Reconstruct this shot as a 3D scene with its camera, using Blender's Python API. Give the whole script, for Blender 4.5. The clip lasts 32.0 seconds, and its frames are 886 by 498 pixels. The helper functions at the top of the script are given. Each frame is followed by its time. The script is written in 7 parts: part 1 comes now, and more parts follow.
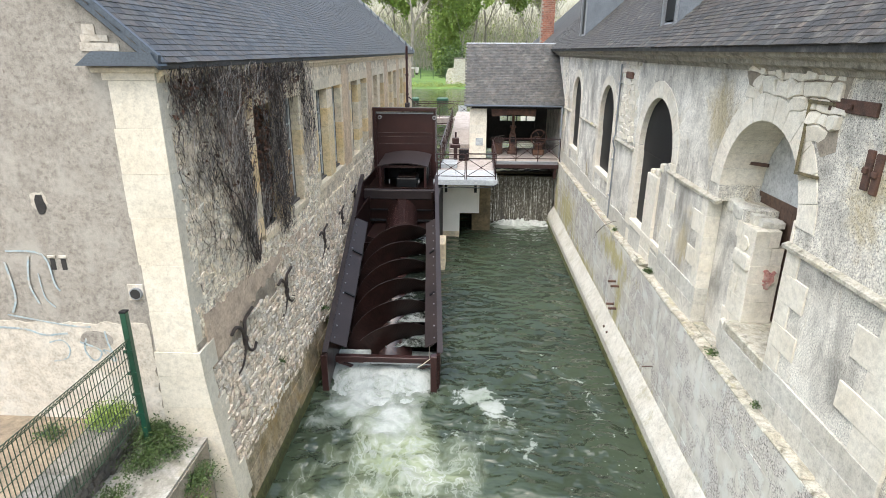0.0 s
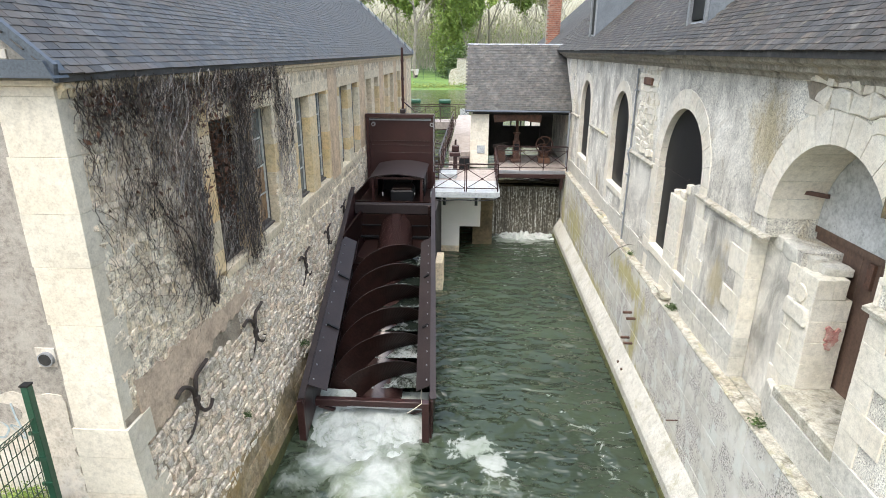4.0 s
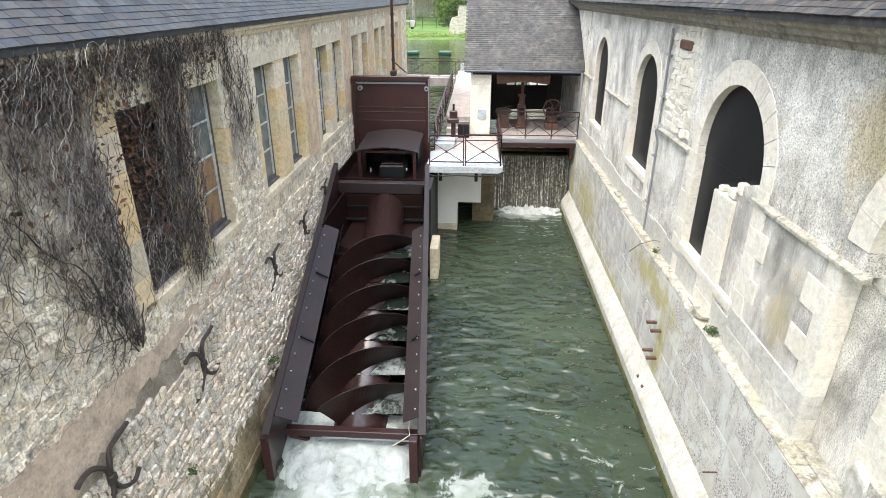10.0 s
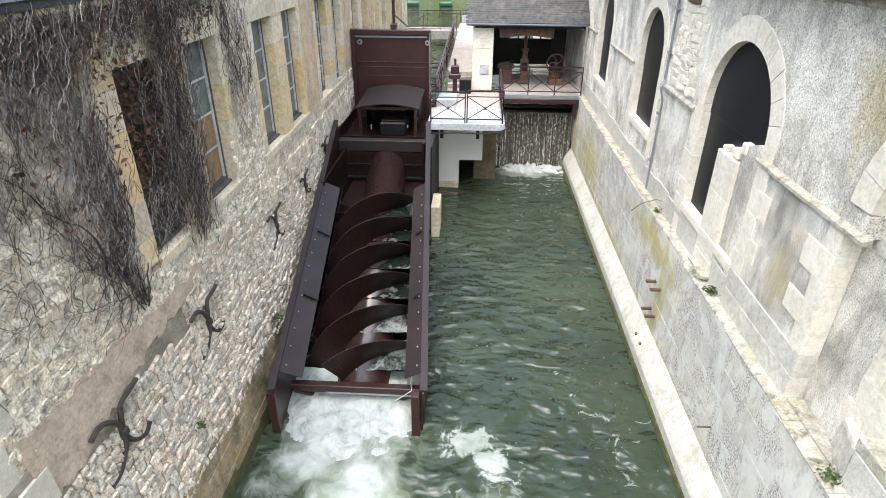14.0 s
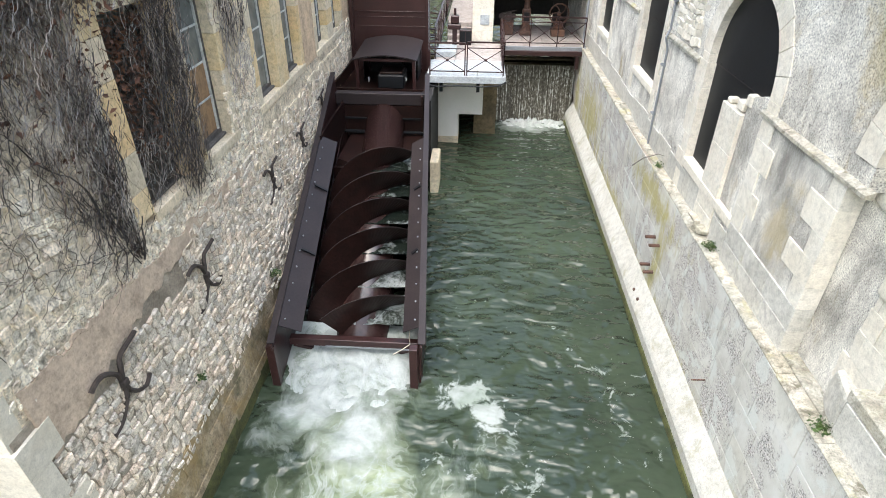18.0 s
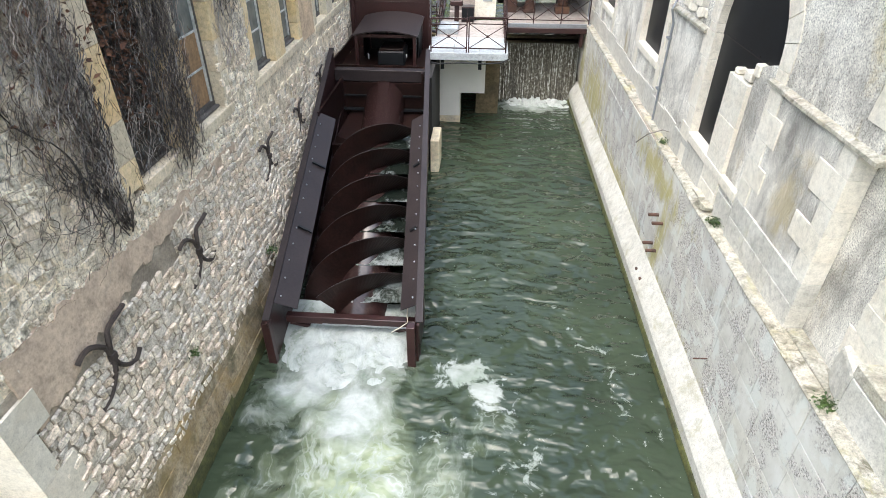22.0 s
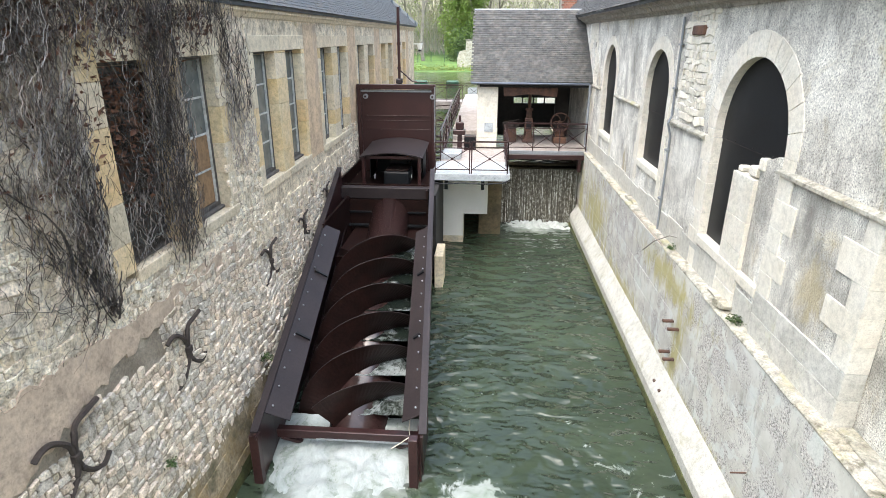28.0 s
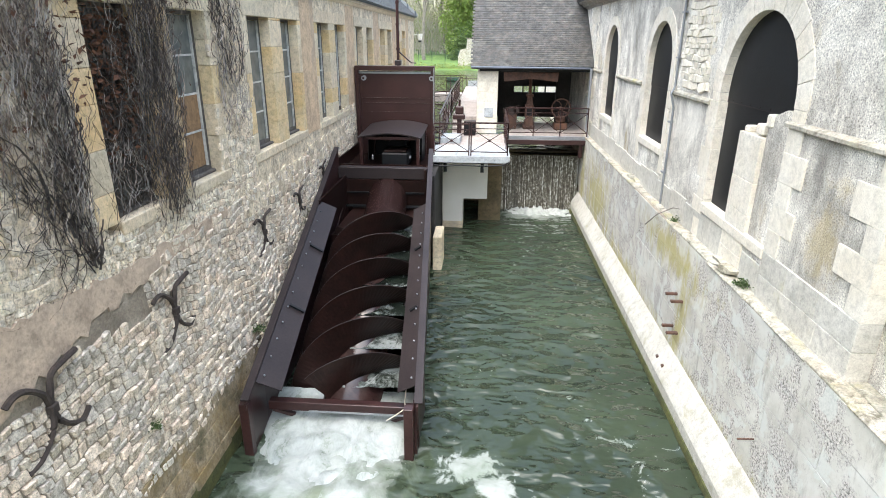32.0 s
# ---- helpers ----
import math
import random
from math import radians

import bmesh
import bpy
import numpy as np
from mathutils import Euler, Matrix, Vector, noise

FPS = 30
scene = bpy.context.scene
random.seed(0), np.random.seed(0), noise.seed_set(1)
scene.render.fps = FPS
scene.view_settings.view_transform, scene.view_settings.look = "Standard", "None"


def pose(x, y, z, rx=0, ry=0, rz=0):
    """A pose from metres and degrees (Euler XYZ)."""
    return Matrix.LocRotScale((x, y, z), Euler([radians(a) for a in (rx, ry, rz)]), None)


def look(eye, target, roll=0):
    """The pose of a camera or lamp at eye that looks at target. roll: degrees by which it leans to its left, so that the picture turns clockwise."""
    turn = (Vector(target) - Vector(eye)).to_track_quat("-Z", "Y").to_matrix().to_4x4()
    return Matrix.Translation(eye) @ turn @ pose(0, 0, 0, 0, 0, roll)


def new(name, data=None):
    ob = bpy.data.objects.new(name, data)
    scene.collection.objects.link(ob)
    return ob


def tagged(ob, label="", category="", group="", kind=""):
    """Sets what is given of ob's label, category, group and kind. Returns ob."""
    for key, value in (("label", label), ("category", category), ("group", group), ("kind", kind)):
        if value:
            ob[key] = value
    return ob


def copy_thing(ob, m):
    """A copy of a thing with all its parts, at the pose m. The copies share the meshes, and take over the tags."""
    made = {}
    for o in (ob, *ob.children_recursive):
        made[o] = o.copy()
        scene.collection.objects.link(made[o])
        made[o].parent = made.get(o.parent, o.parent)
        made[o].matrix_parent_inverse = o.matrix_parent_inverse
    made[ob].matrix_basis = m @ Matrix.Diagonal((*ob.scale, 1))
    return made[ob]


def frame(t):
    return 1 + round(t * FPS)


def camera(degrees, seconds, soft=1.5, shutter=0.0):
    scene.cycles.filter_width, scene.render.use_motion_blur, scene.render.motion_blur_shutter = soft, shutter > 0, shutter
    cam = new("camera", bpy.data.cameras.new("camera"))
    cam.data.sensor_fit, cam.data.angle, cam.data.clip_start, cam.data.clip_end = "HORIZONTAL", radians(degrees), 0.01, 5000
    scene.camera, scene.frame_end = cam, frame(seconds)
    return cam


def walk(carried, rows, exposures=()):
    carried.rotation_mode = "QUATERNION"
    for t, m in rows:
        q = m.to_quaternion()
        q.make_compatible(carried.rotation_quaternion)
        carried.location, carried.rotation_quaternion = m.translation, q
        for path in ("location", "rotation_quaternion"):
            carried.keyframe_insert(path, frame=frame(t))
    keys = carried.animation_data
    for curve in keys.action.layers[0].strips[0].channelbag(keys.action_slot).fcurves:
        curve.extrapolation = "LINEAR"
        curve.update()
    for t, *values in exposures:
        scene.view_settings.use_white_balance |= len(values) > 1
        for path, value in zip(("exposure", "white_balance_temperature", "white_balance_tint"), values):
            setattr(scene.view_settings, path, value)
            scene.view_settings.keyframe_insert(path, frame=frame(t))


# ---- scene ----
cam = camera(75.5, 32.0, soft=0.9)
PATH = [
    (0, (0.175, 0.067, 7.222), (0.087, 1.955, 6.565), 0.3),
    (0.5, (0.174, 0.232, 7.236), (0.087, 2.12, 6.58), 0.3),
    (1, (0.202, 0.428, 7.268), (0.113, 2.315, 6.612), 0.3),
    (1.5, (0.223, 0.633, 7.298), (0.134, 2.52, 6.641), 0.3),
    (2, (0.237, 0.837, 7.289), (0.147, 2.725, 6.633), 0.3),
    (2.5, (0.255, 1.05, 7.273), (0.16, 2.938, 6.617), 0.3),
    (3, (0.264, 1.273, 7.278), (0.166, 3.159, 6.621), 0.3),
    (3.5, (0.276, 1.503, 7.277), (0.176, 3.39, 6.62), 0.3),
    (5.5, (0.333, 2.511, 7.337), (0.229, 4.394, 6.673), 0.2),
    (6, (0.323, 2.785, 7.362), (0.22, 4.664, 6.685), 0.1),
    (6.5, (0.303, 3.014, 7.413), (0.2, 4.887, 6.718), 0.1),
    (7, (0.304, 3.248, 7.421), (0.201, 5.115, 6.711), 0.1),
    (7.5, (0.319, 3.449, 7.424), (0.215, 5.309, 6.697), 0.2),
    (8, (0.343, 3.643, 7.407), (0.239, 5.496, 6.662), 0.2),
    (8.5, (0.351, 3.784, 7.413), (0.246, 5.631, 6.651), 0.2),
    (9, (0.357, 3.89, 7.434), (0.253, 5.729, 6.656), 0.2),
    (9.5, (0.35, 3.93, 7.444), (0.246, 5.763, 6.649), 0.2),
    (10, (0.347, 3.942, 7.467), (0.244, 5.767, 6.655), 0.2),
    (10.5, (0.359, 3.929, 7.483), (0.255, 5.747, 6.656), 0.2),
    (11, (0.357, 3.918, 7.502), (0.254, 5.728, 6.659), 0.2),
    (11.5, (0.341, 3.917, 7.525), (0.238, 5.72, 6.665), 0.2),
    (12, (0.318, 3.922, 7.541), (0.216, 5.715, 6.661), 0.3),
    (12.5, (0.308, 3.929, 7.546), (0.206, 5.715, 6.65), 0.3),
    (13, (0.304, 3.937, 7.545), (0.203, 5.714, 6.632), 0.3),
    (13.5, (0.31, 3.943, 7.529), (0.209, 5.711, 6.6), 0.3),
    (14, (0.325, 3.938, 7.514), (0.225, 5.697, 6.567), 0.3),
    (14.5, (0.323, 3.923, 7.502), (0.223, 5.673, 6.539), 0.3),
    (16.5, (0.353, 3.965, 7.434), (0.255, 5.677, 6.404), 0.4),
    (17, (0.345, 3.964, 7.436), (0.249, 5.666, 6.39), 0.4),
    (17.5, (0.362, 3.965, 7.438), (0.265, 5.658, 6.377), 0.4),
    (18, (0.362, 3.972, 7.444), (0.266, 5.656, 6.369), 0.4),
    (18.5, (0.371, 3.975, 7.45), (0.274, 5.652, 6.364), 0.3),
    (19, (0.354, 3.983, 7.46), (0.26, 5.652, 6.363), 0.4),
    (19.5, (0.353, 3.985, 7.468), (0.259, 5.649, 6.363), 0.4),
    (20, (0.365, 3.995, 7.459), (0.268, 5.657, 6.351), 0.4),
    (20.5, (0.429, 4.05, 7.401), (0.322, 5.705, 6.284), 0.4),
    (21, (0.461, 4.042, 7.324), (0.353, 5.698, 6.207), 0.3),
    (21.5, (0.473, 4.04, 7.281), (0.363, 5.695, 6.163), 0.3),
    (22, (0.463, 4.051, 7.218), (0.354, 5.706, 6.101), 0.3),
    (22.5, (0.463, 4.052, 7.162), (0.352, 5.709, 6.046), 0.2),
    (23, (0.454, 4.059, 7.099), (0.343, 5.715, 5.983), 0.2),
    (23.5, (0.439, 4.065, 7.028), (0.326, 5.743, 5.945), 0.2),
    (24, (0.44, 4.066, 6.95), (0.323, 5.78, 5.925), 0.2),
    (24.5, (0.443, 4.063, 6.9), (0.323, 5.806, 5.926), 0.2),
    (25, (0.441, 4.063, 6.83), (0.318, 5.836, 5.914), 0.2),
    (25.5, (0.441, 4.063, 6.778), (0.316, 5.863, 5.914), 0.2),
    (26, (0.433, 4.065, 6.727), (0.305, 5.893, 5.925), 0.2),
    (26.5, (0.424, 4.074, 6.691), (0.294, 5.925, 5.945), 0.2),
    (28.5, (0.401, 4.134, 6.482), (0.269, 6.005, 5.787), 0.2),
    (29, (0.403, 4.152, 6.411), (0.271, 6.023, 5.718), 0.2),
    (29.5, (0.41, 4.157, 6.337), (0.277, 6.028, 5.644), 0.2),
    (30, (0.401, 4.157, 6.27), (0.27, 6.028, 5.577), 0.2),
    (30.5, (0.395, 4.157, 6.207), (0.264, 6.028, 5.513), 0.2),
    (31, (0.424, 4.158, 6.118), (0.29, 6.029, 5.425), 0.2),
    (31.5, (0.456, 4.158, 6.012), (0.32, 6.03, 5.322), 0.2),
    (32, (0.46, 4.169, 5.917), (0.325, 6.042, 5.229), 0.3),
]
walk(cam, [(t, look(eye, target, roll)) for t, eye, target, roll in PATH],
     [(0, 1.46, 6430, 10), (3.5, 1.51, 6430, 10), (7, 1.72, 6430, 10), (10, 1.78, 6350, 10), (18, 1.65, 6250, 10), (24, 1.63, 6250, 10), (28, 1.76, 6260, 10), (32, 1.79, 6260, 10)])

# ---- light ----
world = bpy.data.worlds.new("sky")
scene.world = world
world.use_nodes = True
_wn = world.node_tree.nodes
_sky = _wn.new("ShaderNodeTexSky")
_sky.sky_type, _sky.sun_disc = "NISHITA", False
_sky.sun_elevation, _sky.sun_rotation = radians(68), radians(206)
_sky.air_density, _sky.dust_density, _sky.ozone_density = 1.6, 4.0, 1.0
_wn["Background"].inputs[1].default_value = 0.15
_grey = _wn.new("ShaderNodeHueSaturation")
_grey.inputs["Saturation"].default_value = 0.75
world.node_tree.links.new(_sky.outputs[0], _grey.inputs["Color"])
world.node_tree.links.new(_grey.outputs[0], _wn["Background"].inputs[0])
sun = new("sun", bpy.data.lights.new("sun", "SUN"))
sun.data.energy, sun.data.angle, sun.data.color = 1.15, radians(70), (0.99, 0.995, 0.975)
sun.matrix_world = look((0, 0, 26), (4.8, 10, 0))

# ---- materials ----


def ramp_node(nt, fac, stops):
    r = nt.nodes.new("ShaderNodeValToRGB")
    e = r.color_ramp.elements
    while len(e) < len(stops):
        e.new(0.5)
    for el, (p, c) in zip(e, stops):
        el.position, el.color = p, (*c, 1) if len(c) == 3 else c
    nt.links.new(fac, r.inputs[0])
    return r.outputs[0]


def noise_node(nt, vec, scale, detail=5, rough=0.6, stretch=None, dist=0.0):
    if stretch:
        mp = nt.nodes.new("ShaderNodeMapping")
        mp.inputs["Scale"].default_value = stretch
        nt.links.new(vec, mp.inputs[0])
        vec = mp.outputs[0]
    n = nt.nodes.new("ShaderNodeTexNoise")
    n.inputs["Scale"].default_value = scale
    n.inputs["Detail"].default_value = detail
    n.inputs["Roughness"].default_value = rough
    n.inputs["Distortion"].default_value = dist
    nt.links.new(vec, n.inputs["Vector"])
    return n.outputs["Fac"]


def mix_node(nt, fac, a, b, mode="MIX"):
    m = nt.nodes.new("ShaderNodeMix")
    m.data_type, m.blend_type = "RGBA", mode
    for sock, v in ((m.inputs[0], fac), (m.inputs[6], a), (m.inputs[7], b)):
        if isinstance(v, bpy.types.NodeSocket):
            nt.links.new(v, sock)
        elif isinstance(v, (int, float)):
            sock.default_value = v
        else:
            sock.default_value = (*v, 1)
    return m.outputs[2]


def material(name, base, second=None, stain=None, rough=0.85, metal=0.0, grain=40.0, broad=1.2, bump=0.3, bump_scale=None,
             stain_at=(0.55, 0.72), stretch=None, vary=0.0, island=0.0, spec=0.5, bump_dist=0.01, broad_detail=6, stain_stretch=None, stain_scale=0.7, speck=0.16, moss=None, moss_at=(0.6, 0.72)):
    """A surface with two scales of colour (broad patches, fine grain), stains of their own shape, and fine relief."""
    m = bpy.data.materials.new(name)
    m.use_nodes = True
    nt = m.node_tree
    p = nt.nodes["Principled BSDF"]
    pos = nt.nodes.new("ShaderNodeNewGeometry").outputs["Position"]
    second = second or tuple(c * 0.7 for c in base)
    col = ramp_node(nt, noise_node(nt, pos, broad, broad_detail, 0.62, stretch), [(0.36, second), (0.64, base)])
    fine = ramp_node(nt, noise_node(nt, pos, grain, 4, 0.7), [(0.28, (1 - 2 * speck,) * 3), (0.5, (1.0,) * 3), (0.72, (1 + 1.2 * speck,) * 3)])
    col = mix_node(nt, 1.0, col, fine, "MULTIPLY")
    if rough > 0.7 and speck > 0.09:
        mid = ramp_node(nt, noise_node(nt, pos, grain * 0.22, 6, 0.72), [(0.34, (1 - 1.9 * speck,) * 3), (0.5, (1.0,) * 3), (0.66, (1 + speck,) * 3)])
        col = mix_node(nt, 1.0, col, mid, "MULTIPLY")
        pits = ramp_node(nt, noise_node(nt, pos, grain * 0.5, 3, 0.6), [(0.64, (1,) * 3), (0.7, (1 - 2.4 * speck,) * 3)])
        col = mix_node(nt, 1.0, col, pits, "MULTIPLY")
    if stain:
        f = ramp_node(nt, noise_node(nt, pos, stain_scale, 7, 0.66, stain_stretch, 0.3), [(stain_at[0], (0, 0, 0)), (stain_at[1], (1, 1, 1))])
        col = mix_node(nt, f, col, stain)
    if moss:
        f = ramp_node(nt, noise_node(nt, pos, 1.1, 8, 0.7, None, 0.5), [(moss_at[0], (0, 0, 0)), (moss_at[1], (0.8, 0.8, 0.8))])
        col = mix_node(nt, f, col, moss)
    if vary or island:
        if island:
            rnd = nt.nodes.new("ShaderNodeNewGeometry").outputs["Random Per Island"]
            amount = island
        else:
            rnd = nt.nodes.new("ShaderNodeObjectInfo").outputs["Random"]
            amount = vary
        a = amount
        v = ramp_node(nt, rnd, [(0.0, (1 - a,) * 3), (0.25, (1 - 0.35 * a, 1 - 0.3 * a, 1 - 0.2 * a)), (0.55, (1.0, 1.0 - a * 0.1, 1.0 - a * 0.25)),
                                (0.8, (1 - 0.08 * a, 1.0 - a * 0.35, 1.0 - a * 0.5)), (1.0, (1 + a * 0.5,) * 3)])
        col = mix_node(nt, 1.0, col, v, "MULTIPLY")
    nt.links.new(col, p.inputs["Base Color"])
    p.inputs["Roughness"].default_value = rough
    p.inputs["Metallic"].default_value = metal
    p.inputs["Specular IOR Level"].default_value = spec
    if bump:
        b = nt.nodes.new("ShaderNodeBump")
        b.inputs["Strength"].default_value = bump
        b.inputs["Distance"].default_value = bump_dist
        nt.links.new(noise_node(nt, pos, bump_scale or grain, 6, 0.7), b.inputs["Height"])
        nt.links.new(b.outputs[0], p.inputs["Normal"])
    return m


def roughcast_material():
    """Grey pebble-dash: pale and dark grains, dark streaks that run down, ochre lichen."""
    m = bpy.data.materials.new("grey_roughcast")
    m.use_nodes = True
    nt = m.node_tree
    p = nt.nodes["Principled BSDF"]
    pos = nt.nodes.new("ShaderNodeNewGeometry").outputs["Position"]
    col = ramp_node(nt, noise_node(nt, pos, 1.3, 7, 0.68), [(0.34, (0.4, 0.38, 0.335)), (0.5, (0.66, 0.63, 0.555)), (0.66, (0.84, 0.81, 0.73))])
    runs = ramp_node(nt, noise_node(nt, pos, 1.0, 6, 0.7, (2.6, 2.6, 0.8), 0.2), [(0.36, (0.58, 0.57, 0.56)), (0.52, (1.05, 1.05, 1.05))])
    col = mix_node(nt, 0.8, col, runs, "MULTIPLY")
    lichen = ramp_node(nt, noise_node(nt, pos, 0.9, 7, 0.7, (1, 1, 0.6), 0.6), [(0.57, (0, 0, 0)), (0.72, (0.8, 0.8, 0.8))])
    col = mix_node(nt, lichen, col, (0.37, 0.285, 0.13))
    spread = noise_node(nt, pos, 2.6, 8, 0.7, None, 0.4)
    for at, size in (((4.1, 9.5, 6.2), (1.0, 0.75, 0.9)), ((4.1, 5.7, 5.9), (1.0, 0.6, 0.8)), ((4.0, 10.2, 3.9), (1.0, 0.5, 0.9)), ((4.1, 6.9, 6.9), (1.0, 0.9, 0.4))):
        mp = nt.nodes.new("ShaderNodeMapping")
        mp.inputs["Location"].default_value = tuple(-a / b for a, b in zip(at, size))
        mp.inputs["Scale"].default_value = tuple(1 / b for b in size)
        nt.links.new(pos, mp.inputs[0])
        ln = nt.nodes.new("ShaderNodeVectorMath")
        ln.operation = "LENGTH"
        nt.links.new(mp.outputs[0], ln.inputs[0])
        sub = nt.nodes.new("ShaderNodeMath")
        sub.operation = "SUBTRACT"
        nt.links.new(spread, sub.inputs[0])
        mul = nt.nodes.new("ShaderNodeMath")
        mul.operation = "MULTIPLY"
        nt.links.new(ln.outputs["Value"], mul.inputs[0])
        mul.inputs[1].default_value = 0.35
        nt.links.new(mul.outputs[0], sub.inputs[1])
        col = mix_node(nt, ramp_node(nt, sub.outputs[0], [(0.22, (0, 0, 0)), (0.42, (0.6, 0.6, 0.6))]), col, (0.42, 0.33, 0.15))
    worn = ramp_node(nt, noise_node(nt, pos, 2.2, 8, 0.72, None, 0.4), [(0.6, (0, 0, 0)), (0.7, (0.8, 0.8, 0.8))])
    col = mix_node(nt, worn, col, (0.56, 0.53, 0.46))
    grit = noise_node(nt, pos, 55, 4, 0.75)
    col = mix_node(nt, 1.0, col, ramp_node(nt, grit, [(0.34, (0.22, 0.22, 0.22)), (0.46, (0.86, 0.86, 0.86)), (0.66, (1.4, 1.4, 1.38))]), "MULTIPLY")
    nt.links.new(col, p.inputs["Base Color"])
    p.inputs["Roughness"].default_value = 0.95
    b = nt.nodes.new("ShaderNodeBump")
    b.inputs["Strength"].default_value, b.inputs["Distance"].default_value = 0.9, 0.02
    nt.links.new(grit, b.inputs["Height"])
    nt.links.new(b.outputs[0], p.inputs["Normal"])
    return m


def quay_material():
    """Weathered ashlar under worn limewash: pale bluish patches, lilac-grey speckled stone, thin dark runs, ochre moss."""
    m = bpy.data.materials.new("weathered_quay_ashlar")
    m.use_nodes = True
    nt = m.node_tree
    p = nt.nodes["Principled BSDF"]
    pos = nt.nodes.new("ShaderNodeNewGeometry").outputs["Position"]
    col = ramp_node(nt, noise_node(nt, pos, 1.6, 9, 0.65), [(0.35, (0.47, 0.45, 0.39)), (0.5, (0.57, 0.555, 0.49)), (0.65, (0.64, 0.63, 0.575))])
    bare = ramp_node(nt, noise_node(nt, pos, 1.9, 9, 0.68, None, 0.5), [(0.46, (0, 0, 0)), (0.55, (1, 1, 1))])
    speckle = noise_node(nt, pos, 34, 4, 0.7)
    stone = ramp_node(nt, speckle, [(0.38, (0.1, 0.095, 0.085)), (0.47, (0.4, 0.375, 0.345)), (0.62, (0.68, 0.645, 0.585))])
    col = mix_node(nt, mix_node(nt, 1.0, bare, (0.9, 0.9, 0.9), "MULTIPLY"), col, stone)
    wash = ramp_node(nt, noise_node(nt, pos, 2.6, 6, 0.6, None, 0.3), [(0.54, (0, 0, 0)), (0.59, (0.75, 0.75, 0.75))])
    col = mix_node(nt, wash, col, (0.61, 0.625, 0.575))
    runs = ramp_node(nt, noise_node(nt, pos, 1.0, 7, 0.72, (3.4, 3.4, 0.9), 0.3), [(0.56, (1, 1, 1)), (0.68, (0.5, 0.49, 0.47))])
    col = mix_node(nt, 0.8, col, runs, "MULTIPLY")
    moss = noise_node(nt, pos, 2.4, 9, 0.72, (1.6, 1.6, 0.7), 0.5)
    for at, size in (((3.8, 13.3, 1.3), (1.0, 0.35, 1.5)), ((3.8, 12.2, 0.55), (1.0, 3.2, 0.28)), ((3.8, 7.0, 0.5), (1.0, 3.4, 0.3)), ((3.8, 17.5, 0.6), (1.0, 3.6, 0.5)), ((3.8, 14.4, 2.3), (1.0, 2.2, 0.4)), ((3.8, 21.5, 1.4), (1.0, 2.2, 1.2)), ((3.8, 24.2, 1.2), (1.0, 0.6, 1.4))):
        mp = nt.nodes.new("ShaderNodeMapping")
        mp.inputs["Location"].default_value = tuple(-a / b for a, b in zip(at, size))
        mp.inputs["Scale"].default_value = tuple(1 / b for b in size)
        nt.links.new(pos, mp.inputs[0])
        ln = nt.nodes.new("ShaderNodeVectorMath")
        ln.operation = "LENGTH"
        nt.links.new(mp.outputs[0], ln.inputs[0])
        f = nt.nodes.new("ShaderNodeMath")
        f.operation = "MULTIPLY_ADD"
        nt.links.new(ln.outputs["Value"], f.inputs[0])
        f.inputs[1].default_value = -0.3
        nt.links.new(moss, f.inputs[2])
        col = mix_node(nt, ramp_node(nt, f.outputs[0], [(0.2, (0, 0, 0)), (0.42, (0.8, 0.8, 0.8))]), col, (0.4, 0.35, 0.13))
    rnd = nt.nodes.new("ShaderNodeObjectInfo").outputs["Random"]
    col = mix_node(nt, 1.0, col, ramp_node(nt, rnd, [(0, (0.94, 0.94, 0.95)), (1, (1.04, 1.03, 1.0))]), "MULTIPLY")
    nt.links.new(col, p.inputs["Base Color"])
    p.inputs["Roughness"].default_value = 0.9
    b = nt.nodes.new("ShaderNodeBump")
    b.inputs["Strength"].default_value, b.inputs["Distance"].default_value = 0.5, 0.012
    nt.links.new(speckle, b.inputs["Height"])
    nt.links.new(b.outputs[0], p.inputs["Normal"])
    return m


M_STONE = material("cream_limestone", (0.73, 0.645, 0.48), (0.61, 0.52, 0.37), (0.4, 0.365, 0.3), grain=55, vary=0.14, stain_at=(0.6, 0.82), stain_scale=1.4, bump=0.25, speck=0.15, moss=(0.6, 0.49, 0.28), moss_at=(0.62, 0.8))
M_QUOIN = material("cream_quoin_stone", (0.62, 0.58, 0.485), (0.55, 0.505, 0.405), (0.5, 0.43, 0.3), grain=55, vary=0.07, stain_at=(0.56, 0.82), stain_scale=1.2, bump=0.25, speck=0.095)
M_FOOT = material("water_stained_footing", (0.4, 0.335, 0.235), (0.26, 0.205, 0.125), (0.09, 0.08, 0.04), grain=30, broad=2.0, vary=0.12, bump=0.6, bump_dist=0.02, stain_at=(0.5, 0.64), stain_scale=1.6, speck=0.24, moss=(0.27, 0.19, 0.075), moss_at=(0.5, 0.64))
M_CORNICE = material("stained_cornice_stone", (0.4, 0.375, 0.32), (0.27, 0.25, 0.21), (0.13, 0.12, 0.1), grain=40, broad=3, bump=0.5, stain_at=(0.52, 0.66), stain_scale=3.0, speck=0.2, moss=(0.42, 0.34, 0.2), moss_at=(0.58, 0.72))
